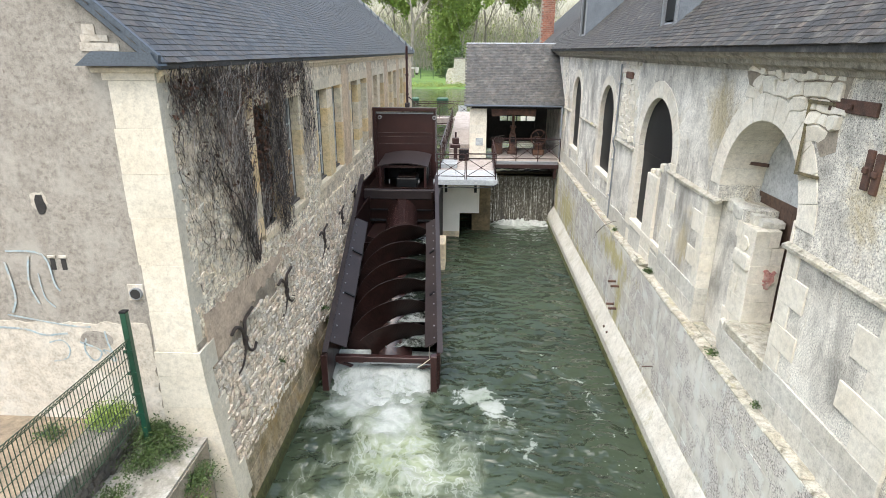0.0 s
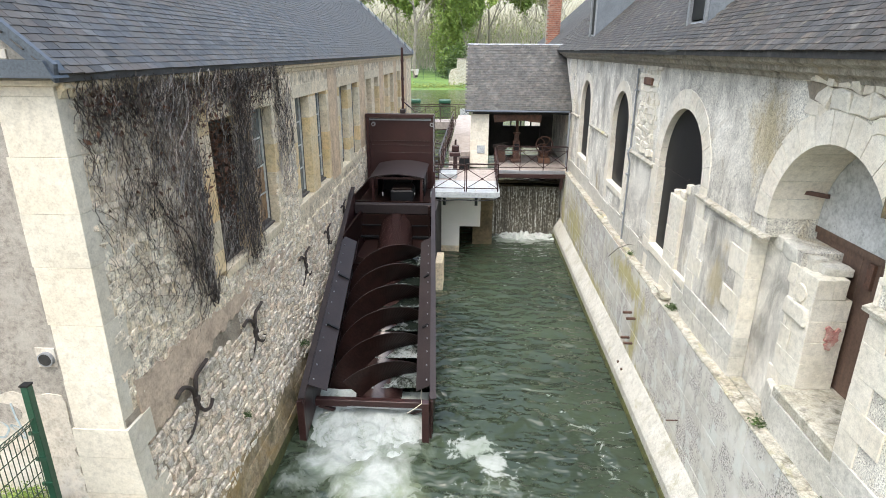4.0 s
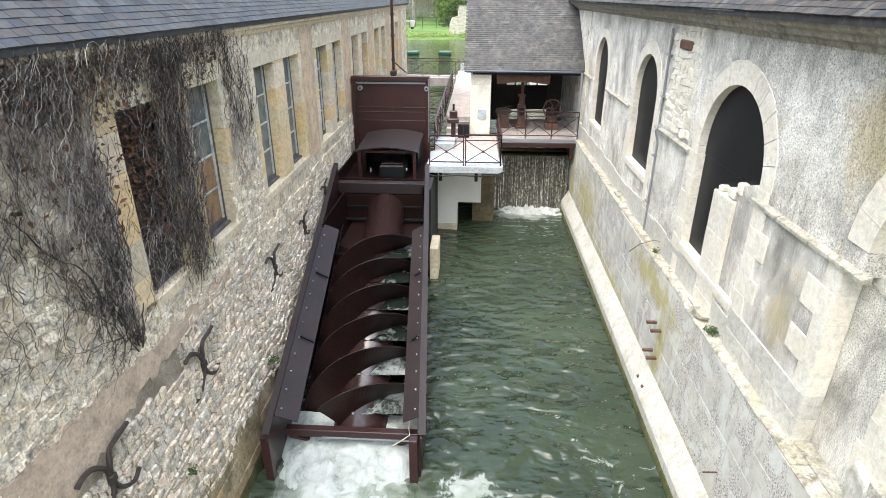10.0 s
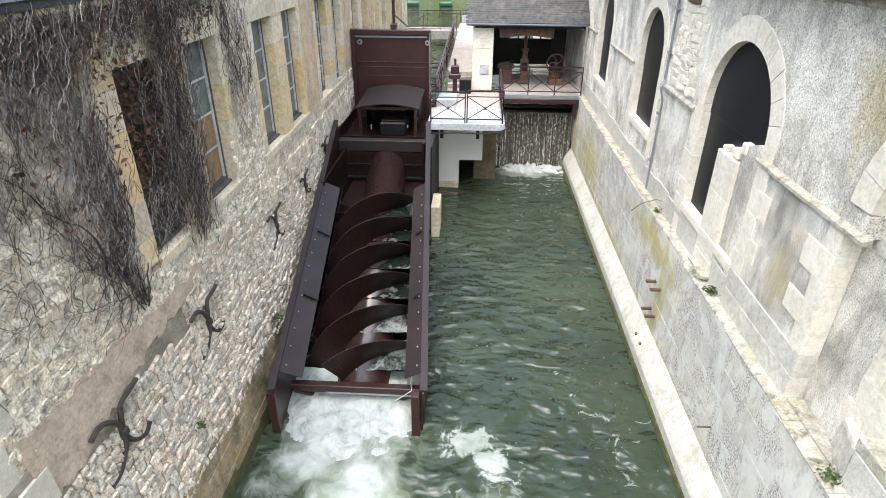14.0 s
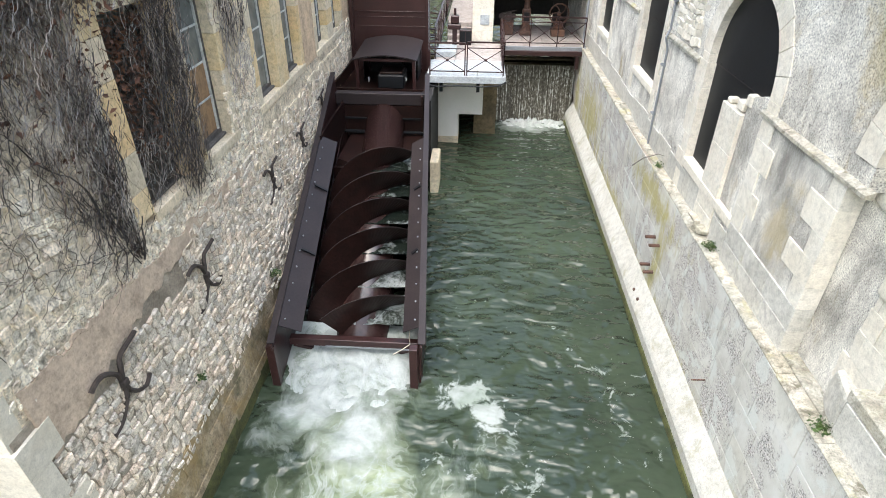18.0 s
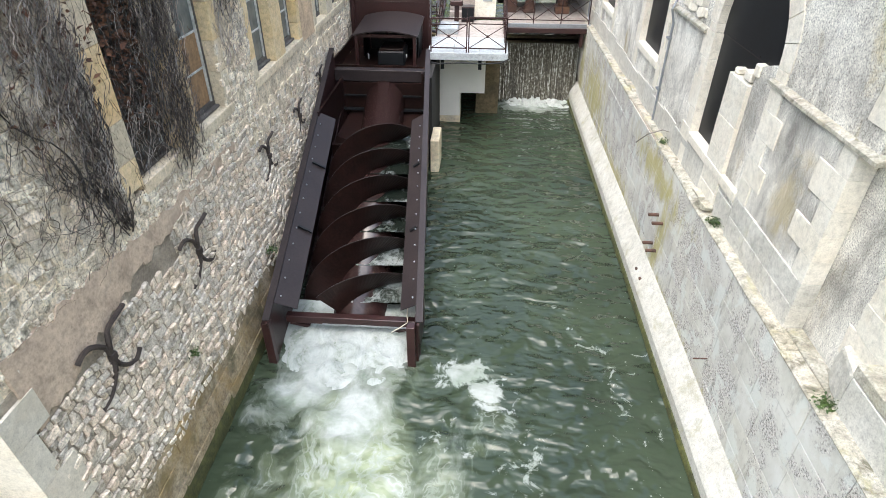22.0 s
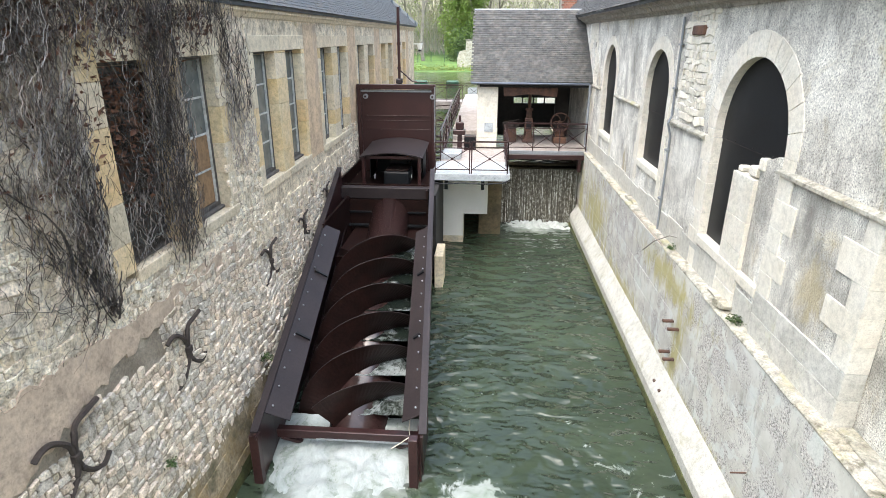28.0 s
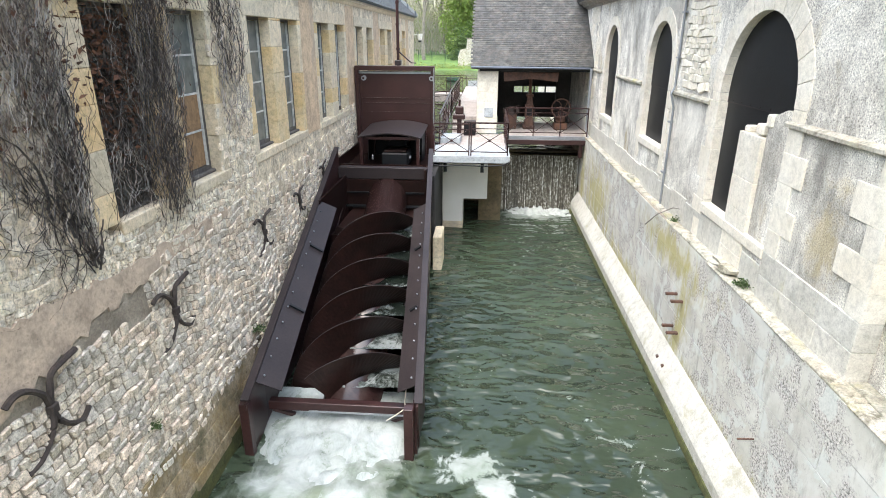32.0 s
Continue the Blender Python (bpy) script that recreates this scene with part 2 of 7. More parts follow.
M_PALE = material("pale_limestone", (0.74, 0.7, 0.6), (0.67, 0.62, 0.51), (0.55, 0.5, 0.395), grain=60, broad=2.0, vary=0.07, stain_at=(0.6, 0.82), stain_scale=2.4, bump=0.45, bump_dist=0.012, speck=0.095, moss=(0.62, 0.52, 0.33), moss_at=(0.68, 0.82))
M_YELLOW = material("yellow_limestone", (0.68, 0.5, 0.25), (0.68, 0.56, 0.36), None, grain=55, vary=0.2, bump=0.25, speck=0.14)
M_RUBBLE = material("rubble_stone", (0.7, 0.64, 0.535), (0.58, 0.51, 0.41), (0.38, 0.315, 0.245), grain=45, broad=3.5, vary=0.3, bump=0.45, bump_scale=26, bump_dist=0.02, spec=0.12, speck=0.27, moss=(0.5, 0.36, 0.26), moss_at=(0.64, 0.74))
M_RUBBLE_ISL = material("rubble_stone_far", (0.7, 0.64, 0.535), (0.58, 0.51, 0.41), (0.38, 0.315, 0.245), grain=45, broad=3.5, island=0.3, bump=0.45, bump_scale=26, bump_dist=0.02, spec=0.12, speck=0.27, moss=(0.5, 0.36, 0.26), moss_at=(0.64, 0.74))
M_FLUSH = material("flush_pointed_stone", (0.8, 0.735, 0.6), (0.66, 0.58, 0.46), (0.45, 0.385, 0.3), grain=38, broad=3.2, vary=0.2, bump=0.6, bump_scale=20, bump_dist=0.02, spec=0.12, speck=0.32, moss=(0.58, 0.43, 0.22), moss_at=(0.62, 0.76))
M_FLUSH_ISL = material("flush_pointed_stone_far", (0.8, 0.735, 0.6), (0.66, 0.58, 0.46), (0.45, 0.385, 0.3), grain=38, broad=3.2, island=0.2, bump=0.6, bump_scale=20, bump_dist=0.02, spec=0.12, speck=0.32, moss=(0.58, 0.43, 0.22), moss_at=(0.62, 0.76))
M_MORTAR = material("lime_mortar", (0.37, 0.32, 0.25), (0.25, 0.21, 0.16), (0.15, 0.125, 0.095), grain=30, broad=2.5, bump=0.8, bump_dist=0.03, bump_scale=18)
M_RENDER_L = material("worn_lime_render", (0.74, 0.65, 0.49), (0.58, 0.485, 0.35), (0.42, 0.35, 0.26), grain=22, broad=2.2, bump=0.8, bump_scale=14, bump_dist=0.025, stain_at=(0.54, 0.66), stain_scale=2.6, broad_detail=9, speck=0.28, moss=(0.6, 0.44, 0.2), moss_at=(0.58, 0.74))
M_GABLE = material("stained_gable_render", (0.325, 0.298, 0.255), (0.25, 0.227, 0.193), (0.16, 0.14, 0.115), grain=70, broad=3.0, bump=0.7, bump_scale=40, bump_dist=0.012, stain_at=(0.585, 0.68), stain_scale=13.0, broad_detail=12, speck=0.19, moss=(0.37, 0.345, 0.3), moss_at=(0.52, 0.66))
M_WASH = material("pale_limewashed_render", (0.52, 0.475, 0.4), (0.44, 0.395, 0.325), (0.35, 0.305, 0.25), grain=30, broad=2.0, bump=0.4, bump_scale=30, stain_at=(0.6, 0.72), stain_scale=3.5, broad_detail=9, speck=0.14, moss=(0.54, 0.52, 0.47), moss_at=(0.52, 0.66))
M_ROUGHCAST = roughcast_material()
M_BASE = material("pale_base_course_stone", (0.58, 0.56, 0.495), (0.48, 0.46, 0.395), (0.33, 0.315, 0.265), grain=50, broad=2.0, vary=0.08, bump=0.4, stain_at=(0.6, 0.74), stain_scale=2.4, broad_detail=10, speck=0.13, moss=(0.5, 0.465, 0.27), moss_at=(0.63, 0.78))
M_ASHLAR = quay_material()
M_COPING = material("mossy_coping_stone", (0.47, 0.45, 0.38), (0.36, 0.335, 0.26), (0.15, 0.14, 0.1), grain=40, broad=3.4, vary=0.12, bump=0.5, stain_at=(0.56, 0.66), stain_scale=4.5, speck=0.2, moss=(0.36, 0.33, 0.14), moss_at=(0.58, 0.7))
M_LEDGE = material("grey_stained_concrete", (0.36, 0.345, 0.305), (0.28, 0.265, 0.23), (0.17, 0.16, 0.125), grain=40, broad=2.0, bump=0.4, stain_at=(0.52, 0.66), stain_scale=2.2, speck=0.18, moss=(0.2, 0.18, 0.1), moss_at=(0.6, 0.74))
M_PLINTH = material("wet_edged_concrete", (0.53, 0.52, 0.46), (0.45, 0.43, 0.365), (0.32, 0.295, 0.2), grain=40, broad=1.6, bump=0.4, stain_at=(0.57, 0.74), stain_scale=2.0, speck=0.12, moss=(0.38, 0.35, 0.16), moss_at=(0.62, 0.78))
M_MOSS = material("mossy_stone", (0.17, 0.125, 0.07), (0.1, 0.08, 0.042), (0.05, 0.042, 0.028), grain=30, broad=3, bump=0.7, speck=0.2, moss=(0.18, 0.18, 0.06), moss_at=(0.56, 0.7))
M_ALGAE = material("dark_green_algae", (0.075, 0.08, 0.022), (0.04, 0.045, 0.014), (0.02, 0.02, 0.01), grain=30, broad=4, bump=0.7, speck=0.2, moss=(0.14, 0.14, 0.03), moss_at=(0.55, 0.7))
M_SLATE = material("blue_grey_slate", (0.057, 0.06, 0.064), (0.036, 0.039, 0.043), (0.1, 0.097, 0.09), grain=35, broad=2.6, island=0.7, rough=0.55, bump=0.3, stretch=(0.5, 2.2, 0.5), stain_at=(0.56, 0.72), stain_scale=3.0, speck=0.24, moss=(0.05, 0.045, 0.036), moss_at=(0.47, 0.62))
M_SLATE_P = material("blue_grey_slate_near", (0.057, 0.06, 0.064), (0.036, 0.039, 0.043), (0.1, 0.097, 0.09), grain=35, broad=2.6, vary=0.7, rough=0.55, bump=0.3, stretch=(0.5, 2.2, 0.5), stain_at=(0.56, 0.72), stain_scale=3.0, speck=0.24, moss=(0.05, 0.045, 0.036), moss_at=(0.47, 0.62))
M_OLDSLATE = material("lichen_grey_slate", (0.056, 0.053, 0.05), (0.03, 0.03, 0.029), (0.12, 0.115, 0.1), grain=30, broad=2.4, island=0.6, rough=0.75, bump=0.4, stretch=(0.6, 1.6, 0.6), stain_at=(0.53, 0.68), stain_scale=4.0, speck=0.2, moss=(0.075, 0.07, 0.042), moss_at=(0.6, 0.72))
M_OLDSLATE_P = material("lichen_grey_slate_near", (0.056, 0.053, 0.05), (0.03, 0.03, 0.029), (0.12, 0.115, 0.1), grain=30, broad=2.4, vary=0.6, rough=0.75, bump=0.4, stretch=(0.6, 1.6, 0.6), stain_at=(0.53, 0.68), stain_scale=4.0, speck=0.2, moss=(0.075, 0.07, 0.042), moss_at=(0.6, 0.72))
M_CHEEK = material("pale_blue_slate_cheek", (0.15, 0.17, 0.19), (0.11, 0.125, 0.14), None, grain=30, broad=3, rough=0.6, bump=0.2)
M_SHEDTILE = material("grey_brown_flat_tile", (0.072, 0.071, 0.067), (0.052, 0.051, 0.048), (0.115, 0.115, 0.1), grain=30, broad=1.6, island=0.3, rough=0.8, bump=0.4, stain_at=(0.5, 0.7), stain_scale=2.5, speck=0.22)
M_ZINC = material("blue_grey_zinc", (0.11, 0.13, 0.155), (0.08, 0.095, 0.115), None, rough=0.45, metal=0.6, bump=0.05)
M_PALEZINC = material("pale_zinc", (0.3, 0.315, 0.33), (0.23, 0.245, 0.26), None, rough=0.45, metal=0.4, bump=0.05)
M_STEEL = material("brown_painted_steel", (0.04, 0.018, 0.0168), (0.03, 0.014, 0.0132), (0.07, 0.04, 0.03), rough=0.3, grain=25, broad=2, bump=0.06, stain_at=(0.66, 0.8), spec=0.35)
M_STEEL_G = material("grey_brown_painted_steel", (0.027, 0.02, 0.02), (0.02, 0.015, 0.0155), (0.05, 0.04, 0.038), rough=0.5, spec=0.3, grain=25, broad=2, bump=0.05, stain_at=(0.66, 0.8))
M_FLIGHT = material("wet_dark_steel", (0.02, 0.0095, 0.008), (0.012, 0.007, 0.006), (0.028, 0.015, 0.011), rough=0.3, grain=20, broad=3, bump=0.1, spec=0.15)
M_BLACK = material("black_steel_sheet", (0.0095, 0.0108, 0.0125), (0.007, 0.0078, 0.009), (0.017, 0.018, 0.02), rough=0.48, broad=1.5, bump=0.06, spec=0.25)
M_RUST = material("rusted_iron", (0.12, 0.06, 0.04), (0.07, 0.04, 0.03), (0.18, 0.09, 0.05), rough=0.8, grain=60, broad=8, bump=0.6)
M_MOSSIRON = material("moss_stained_iron", (0.17, 0.14, 0.07), (0.1, 0.085, 0.05), (0.2, 0.19, 0.09), rough=0.85, grain=60, broad=8, bump=0.5)
M_IRON = material("dark_forged_iron", (0.05, 0.037, 0.03), (0.035, 0.026, 0.022), None, rough=0.75, grain=60, broad=8, bump=0.5)
M_WHITE = material("white_rendered_concrete", (0.85, 0.83, 0.77), (0.8, 0.78, 0.72), (0.62, 0.56, 0.46), grain=40, broad=1.5, bump=0.1, stain_at=(0.66, 0.85), speck=0.05)
M_DECK = material("white_painted_deck", (0.4, 0.425, 0.435), (0.34, 0.365, 0.375), (0.27, 0.28, 0.28), grain=40, broad=2, bump=0.1)
M_PAVE = material("pale_pink_paving", (0.37, 0.325, 0.295), (0.3, 0.265, 0.24), (0.25, 0.22, 0.2), grain=30, broad=2, bump=0.2)
# near-black that stands for the shade in the shed, holes and chamber
M_SHADE = material("dark_machine_shed_interior", (0.03, 0.028, 0.026), (0.02, 0.019, 0.018), None, rough=0.9, bump=0.1)
M_GREY_PLASTER = material("grey_door_tympanum", (0.5, 0.51, 0.5), (0.44, 0.45, 0.44), (0.34, 0.35, 0.34), grain=20, broad=2, bump=0.1)
M_DOOR = material("brown_wooden_door", (0.13, 0.08, 0.055), (0.09, 0.055, 0.04), None, grain=30, broad=2, stretch=(4, 4, 0.4), rough=0.7, bump=0.3)
M_GREEN = material("green_painted_post", (0.012, 0.07, 0.04), (0.01, 0.055, 0.03), None, rough=0.4, bump=0.03)
M_WIRE = material("green_coated_wire", (0.03, 0.06, 0.035), None, None, rough=0.5, bump=0)
M_DARKSTONE = material("dark_weathered_stone", (0.2, 0.19, 0.17), (0.12, 0.115, 0.1), (0.07, 0.07, 0.06), grain=35, broad=3, vary=0.2, bump=0.6)
M_SAND = material("sandy_path", (0.22, 0.175, 0.12), (0.17, 0.135, 0.095), (0.12, 0.1, 0.07), grain=50, broad=1.5, bump=0.5)
M_GRASS = material("meadow_grass", (0.12, 0.22, 0.04), (0.07, 0.13, 0.025), (0.2, 0.24, 0.07), grain=8, broad=0.3, bump=0.4, bump_dist=0.05)
M_EARTH = material("river_bed", (0.12, 0.1, 0.07), (0.08, 0.07, 0.05), None, grain=10, broad=0.5, bump=0.4)
# grey stems, lightened so that highlights on the growth are in their colour
M_IVY = material("dry_grey_ivy_stems", (0.42, 0.39, 0.36), (0.25, 0.23, 0.21), (0.55, 0.52, 0.48), grain=30, broad=8, bump=0.3, island=0.45)
M_IVY_D = material("dark_ivy_stems", (0.085, 0.07, 0.06), (0.035, 0.03, 0.027), (0.19, 0.16, 0.135), grain=30, broad=8, bump=0.3, island=0.7)
M_LEAF = material("fresh_green_leaves", (0.07, 0.12, 0.025), (0.035, 0.07, 0.015), None, grain=20, broad=6, island=0.5, rough=0.6, bump=0)
M_LEAF_Y = material("yellow_green_spring_leaves", (0.25, 0.3, 0.09), (0.18, 0.225, 0.065), None, grain=20, broad=2, island=0.25, rough=0.7, spec=0.2, bump=0)
M_LEAF_D = material("mid_green_leaves", (0.24, 0.34, 0.07), (0.16, 0.25, 0.05), None, grain=20, broad=2, island=0.5, rough=0.6, bump=0)
M_BARK = material("grey_bark", (0.26, 0.235, 0.2), (0.16, 0.14, 0.12), None, grain=15, broad=2, bump=0.5)
M_TWIG = material("hazy_grey_twigs", (0.5, 0.475, 0.41), (0.4, 0.375, 0.315), None, grain=6, broad=0.12, island=0.3, rough=0.9, spec=0.2, bump=0)
M_FRAME = material("grey_white_window_paint", (0.55, 0.56, 0.55), (0.45, 0.46, 0.45), None, grain=30, broad=4, bump=0.1)
M_FRAME_D = material("dark_weathered_window_wood", (0.11, 0.1, 0.09), (0.07, 0.065, 0.06), None, grain=30, broad=4, bump=0.2)
M_BRICK = material("orange_red_brick", (0.36, 0.17, 0.115), (0.27, 0.115, 0.08), (0.4, 0.3, 0.24), grain=30, broad=3, vary=0.3, bump=0.3, stain_at=(0.6, 0.75), stain_scale=3, speck=0.2)
M_GRAFFITI = material("pale_blue_spray_paint", (0.26, 0.38, 0.43), (0.36, 0.4, 0.4), (0.42, 0.39, 0.34), grain=15, broad=6, bump=0, stain_at=(0.48, 0.62), stain_scale=6)
M_REDPAINT = material("faded_red_paint", (0.42, 0.16, 0.14), (0.5, 0.32, 0.27), (0.58, 0.5, 0.42), grain=20, broad=8, bump=0, stain_at=(0.5, 0.65), stain_scale=6)
M_TAN = material("tan_render_strip", (0.62, 0.465, 0.305), (0.52, 0.39, 0.265), (0.36, 0.3, 0.24), grain=20, broad=2, bump=0.4, bump_scale=16)
M_PINK = material("tan_render_patch", (0.51, 0.405, 0.305), (0.43, 0.335, 0.25), (0.36, 0.29, 0.22), grain=20, broad=2, bump=0.4, bump_scale=16)


def glass_material():
    m = bpy.data.materials.new("dull_window_glass")
    m.use_nodes = True
    nt = m.node_tree
    p = nt.nodes["Principled BSDF"]
    pos = nt.nodes.new("ShaderNodeNewGeometry").outputs["Position"]
    nt.links.new(ramp_node(nt, noise_node(nt, pos, 3, 3), [(0.4, (0.1, 0.115, 0.115)), (0.6, (0.16, 0.175, 0.17))]), p.inputs["Base Color"])
    p.inputs["Roughness"].default_value = 0.12
    return m


M_GLASS = glass_material()


def math_node(nt, op, a, b=None):
    n = nt.nodes.new("ShaderNodeMath")
    n.operation = op
    for sock, v in ((n.inputs[0], a), (n.inputs[1], b)):
        if isinstance(v, bpy.types.NodeSocket):
            nt.links.new(v, sock)
        elif v is not None:
            sock.default_value = v
    return n.outputs[0]


def zone_node(nt, pos, spots):
    """1 in the middle of the nearest spot, 0 on its rim and negative outside; a spot is (x, y, radius across, radius along)."""
    d = None
    for fx, fy, rx, ry in spots:
        mp = nt.nodes.new("ShaderNodeMapping")
        mp.inputs["Location"].default_value = (-fx / rx, -fy / ry, 0)
        mp.inputs["Scale"].default_value = (1 / rx, 1 / ry, 0)
        nt.links.new(pos, mp.inputs[0])
        ln = nt.nodes.new("ShaderNodeVectorMath")
        ln.operation = "LENGTH"
        nt.links.new(mp.outputs[0], ln.inputs[0])
        near = math_node(nt, "SUBTRACT", 1.0, ln.outputs["Value"])
        d = near if d is None else math_node(nt, "MAXIMUM", d, near)
    return d


def warp_node(nt, vec, scale, amount, stretch=None):
    """The vector pushed about by a soft noise, so that what is drawn with it curls like a current."""
    if stretch:
        mp = nt.nodes.new("ShaderNodeMapping")
        mp.inputs["Scale"].default_value = stretch
        nt.links.new(vec, mp.inputs[0])
        vec = mp.outputs[0]
    n = nt.nodes.new("ShaderNodeTexNoise")
    n.inputs["Scale"].default_value, n.inputs["Detail"].default_value = scale, 3
    nt.links.new(vec, n.inputs["Vector"])
    sub = nt.nodes.new("ShaderNodeVectorMath")
    sub.operation = "SUBTRACT"
    nt.links.new(n.outputs["Color"], sub.inputs[0])
    sub.inputs[1].default_value = (0.5, 0.5, 0.5)
    mul = nt.nodes.new("ShaderNodeVectorMath")
    mul.operation = "SCALE"
    nt.links.new(sub.outputs[0], mul.inputs[0])
    mul.inputs["Scale"].default_value = amount
    add = nt.nodes.new("ShaderNodeVectorMath")
    add.operation = "ADD"
    nt.links.new(vec, add.inputs[0])
    nt.links.new(mul.outputs[0], add.inputs[1])
    return add.outputs[0]


def grey(v):
    return (v, v, v)


def water_material(name, deep, clear, foam=None, wave=1.0):
    """River water: a glossy murky body with ripples. foam: spots of white water, of aerated water, of floating scum and of broken scum."""
    m = bpy.data.materials.new(name)
    m.use_nodes = True
    nt = m.node_tree
    p = nt.nodes["Principled BSDF"]
    pos = nt.nodes.new("ShaderNodeNewGeometry").outputs["Position"]
    col = ramp_node(nt, noise_node(nt, pos, 0.35, 4), [(0.35, deep), (0.65, clear)])
    if foam:
        core, murk, scum, broken = (zone_node(nt, pos, g) for g in foam)
        curl = warp_node(nt, pos, 0.8, 1.5, (1.0, 0.75, 1.0))
        billow = noise_node(nt, curl, 1.1, 10, 0.62)
        cloud = noise_node(nt, curl, 0.75, 6, 0.55)
        fine = noise_node(nt, pos, 3.0, 12, 0.7, None, 0.6)

        def near(zone, weight, grain, spread, lo, hi, top=1.0):
            f = math_node(nt, "ADD", math_node(nt, "MULTIPLY", zone, weight), math_node(nt, "MULTIPLY", math_node(nt, "SUBTRACT", grain, 0.5), spread))
            return ramp_node(nt, f, [(lo, grey(0)), ((lo + hi) / 2, grey(top * 0.45)), (hi, grey(top))])

        def veins(scale, width):
            r = math_node(nt, "ABSOLUTE", math_node(nt, "SUBTRACT", noise_node(nt, curl, scale, 4, 0.5), 0.5))
            return ramp_node(nt, r, [(0.0, grey(1)), (width * 0.3, grey(0.55)), (width, grey(0))])
        col = mix_node(nt, near(murk, 0.9, cloud, 2.2, 0.0, 0.75), col, (0.2, 0.235, 0.145))
        milk = near(murk, 0.55, billow, 3.2, 0.35, 1.25, 0.6)
        lines = mix_node(nt, 1.0, mix_node(nt, 1.0, veins(1.5, 0.055), veins(3.4, 0.06), "LIGHTEN"), near(murk, 0.8, cloud, 3.0, 0.0, 0.6, 1.0), "MULTIPLY")
        white = mix_node(nt, 1.0, near(core, 1.3, billow, 3.4, 0.0, 0.85), lines, "LIGHTEN")
        white = mix_node(nt, 1.0, white, milk, "LIGHTEN")
        white = mix_node(nt, 1.0, white, near(scum, 1.1, fine, 3.4, 0.2, 0.5, 0.8), "LIGHTEN")
        white = mix_node(nt, 1.0, white, near(broken, 0.4, fine, 4.0, 0.46, 0.7, 0.65), "LIGHTEN")
        dots = mix_node(nt, 1.0, ramp_node(nt, noise_node(nt, pos, 13, 2, 0.5), [(0.7, grey(0)), (0.74, grey(0.7))]), ramp_node(nt, cloud, [(0.45, grey(0)), (0.6, grey(1))]), "MULTIPLY")
        white = mix_node(nt, 1.0, white, dots, "LIGHTEN")
        col = mix_node(nt, white, col, mix_node(nt, ramp_node(nt, math_node(nt, "ADD", math_node(nt, "MULTIPLY", billow, 0.6), math_node(nt, "MULTIPLY", fine, 0.4)), [(0.4, grey(0)), (0.6, grey(1))]), (0.19, 0.23, 0.185), (0.375, 0.4, 0.385)))
        nt.links.new(ramp_node(nt, white, [(0.0, grey(0.03)), (0.5, grey(0.6))]), p.inputs["Roughness"])
    else:
        p.inputs["Roughness"].default_value = 0.05
    nt.links.new(col, p.inputs["Base Color"])
    p.inputs["IOR"].default_value = 1.33
    p.inputs["Specular IOR Level"].default_value = 0.65
    b = nt.nodes.new("ShaderNodeBump")
    b.inputs["Strength"].default_value = 1.0 * wave
    b.inputs["Distance"].default_value = 0.26
    sway = warp_node(nt, pos, 0.7, 0.5)
    h = math_node(nt, "ADD", noise_node(nt, sway, 1.5, 1.5, 0.45, (1.0, 1.6, 1)), math_node(nt, "MULTIPLY", noise_node(nt, sway, 4.2, 1, 0.4, (1.0, 1.5, 1)), 0.24))
    nt.links.new(h, b.inputs["Height"])
    if foam:
        nt.links.new(ramp_node(nt, white, [(0.05, grey(0.95)), (0.5, grey(0.4))]), b.inputs["Strength"])
    nt.links.new(b.outputs[0], p.inputs["Normal"])
    return m


M_WATER = water_material("murky_green_canal_water", (0.024, 0.035, 0.023), (0.042, 0.058, 0.035), [
    [(-1.75, 11.0, 1.25, 1.2), (-2.2, 10.2, 0.9, 0.8), (-1.3, 9.9, 0.8, 0.8), (2.4, 24.3, 1.7, 0.75)],
    [(-1.0, 8.9, 1.7, 2.2), (-1.05, 6.9, 2.1, 3.0)],
    [(0.42, 10.95, 0.62, 0.4), (0.75, 10.6, 0.4, 0.45)],
    [(1.0, 10.2, 0.55, 0.8), (1.35, 9.3, 0.4, 0.9), (2.75, 11.75, 0.7, 0.35), (3.0, 10.6, 0.45, 1.1), (2.3, 12.6, 0.5, 0.5), (0.2, 9.6, 0.6, 0.6)]])
M_RIVER = water_material("calm_upstream_river_water", (0.03, 0.035, 0.018), (0.05, 0.06, 0.03), None, 0.3)


def falls_material():
    m = bpy.data.materials.new("falling_water_sheet")
    m.use_nodes = True
    nt = m.node_tree
    p = nt.nodes["Principled BSDF"]
    pos = nt.nodes.new("ShaderNodeNewGeometry").outputs["Position"]
    threads = noise_node(nt, pos, 1.0, 4, 0.75, (38, 2, 0.3), 0.0)
    broken = noise_node(nt, pos, 15.0, 4, 0.75, (1.0, 1.0, 0.7))
    f = math_node(nt, "ADD", math_node(nt, "MULTIPLY", threads, 0.6), math_node(nt, "MULTIPLY", broken, 0.4))
    nt.links.new(ramp_node(nt, f, [(0.42, (0.022, 0.019, 0.013)), (0.52, (0.085, 0.075, 0.055)), (0.56, (0.24, 0.235, 0.2)), (0.63, (0.7, 0.71, 0.68))]), p.inputs["Base Color"])
    p.inputs["Roughness"].default_value = 0.2
    b = nt.nodes.new("ShaderNodeBump")
    b.inputs["Strength"].default_value, b.inputs["Distance"].default_value = 0.35, 0.05
    nt.links.new(f, b.inputs["Height"])
    nt.links.new(b.outputs[0], p.inputs["Normal"])
    return m


M_FALLS = falls_material()
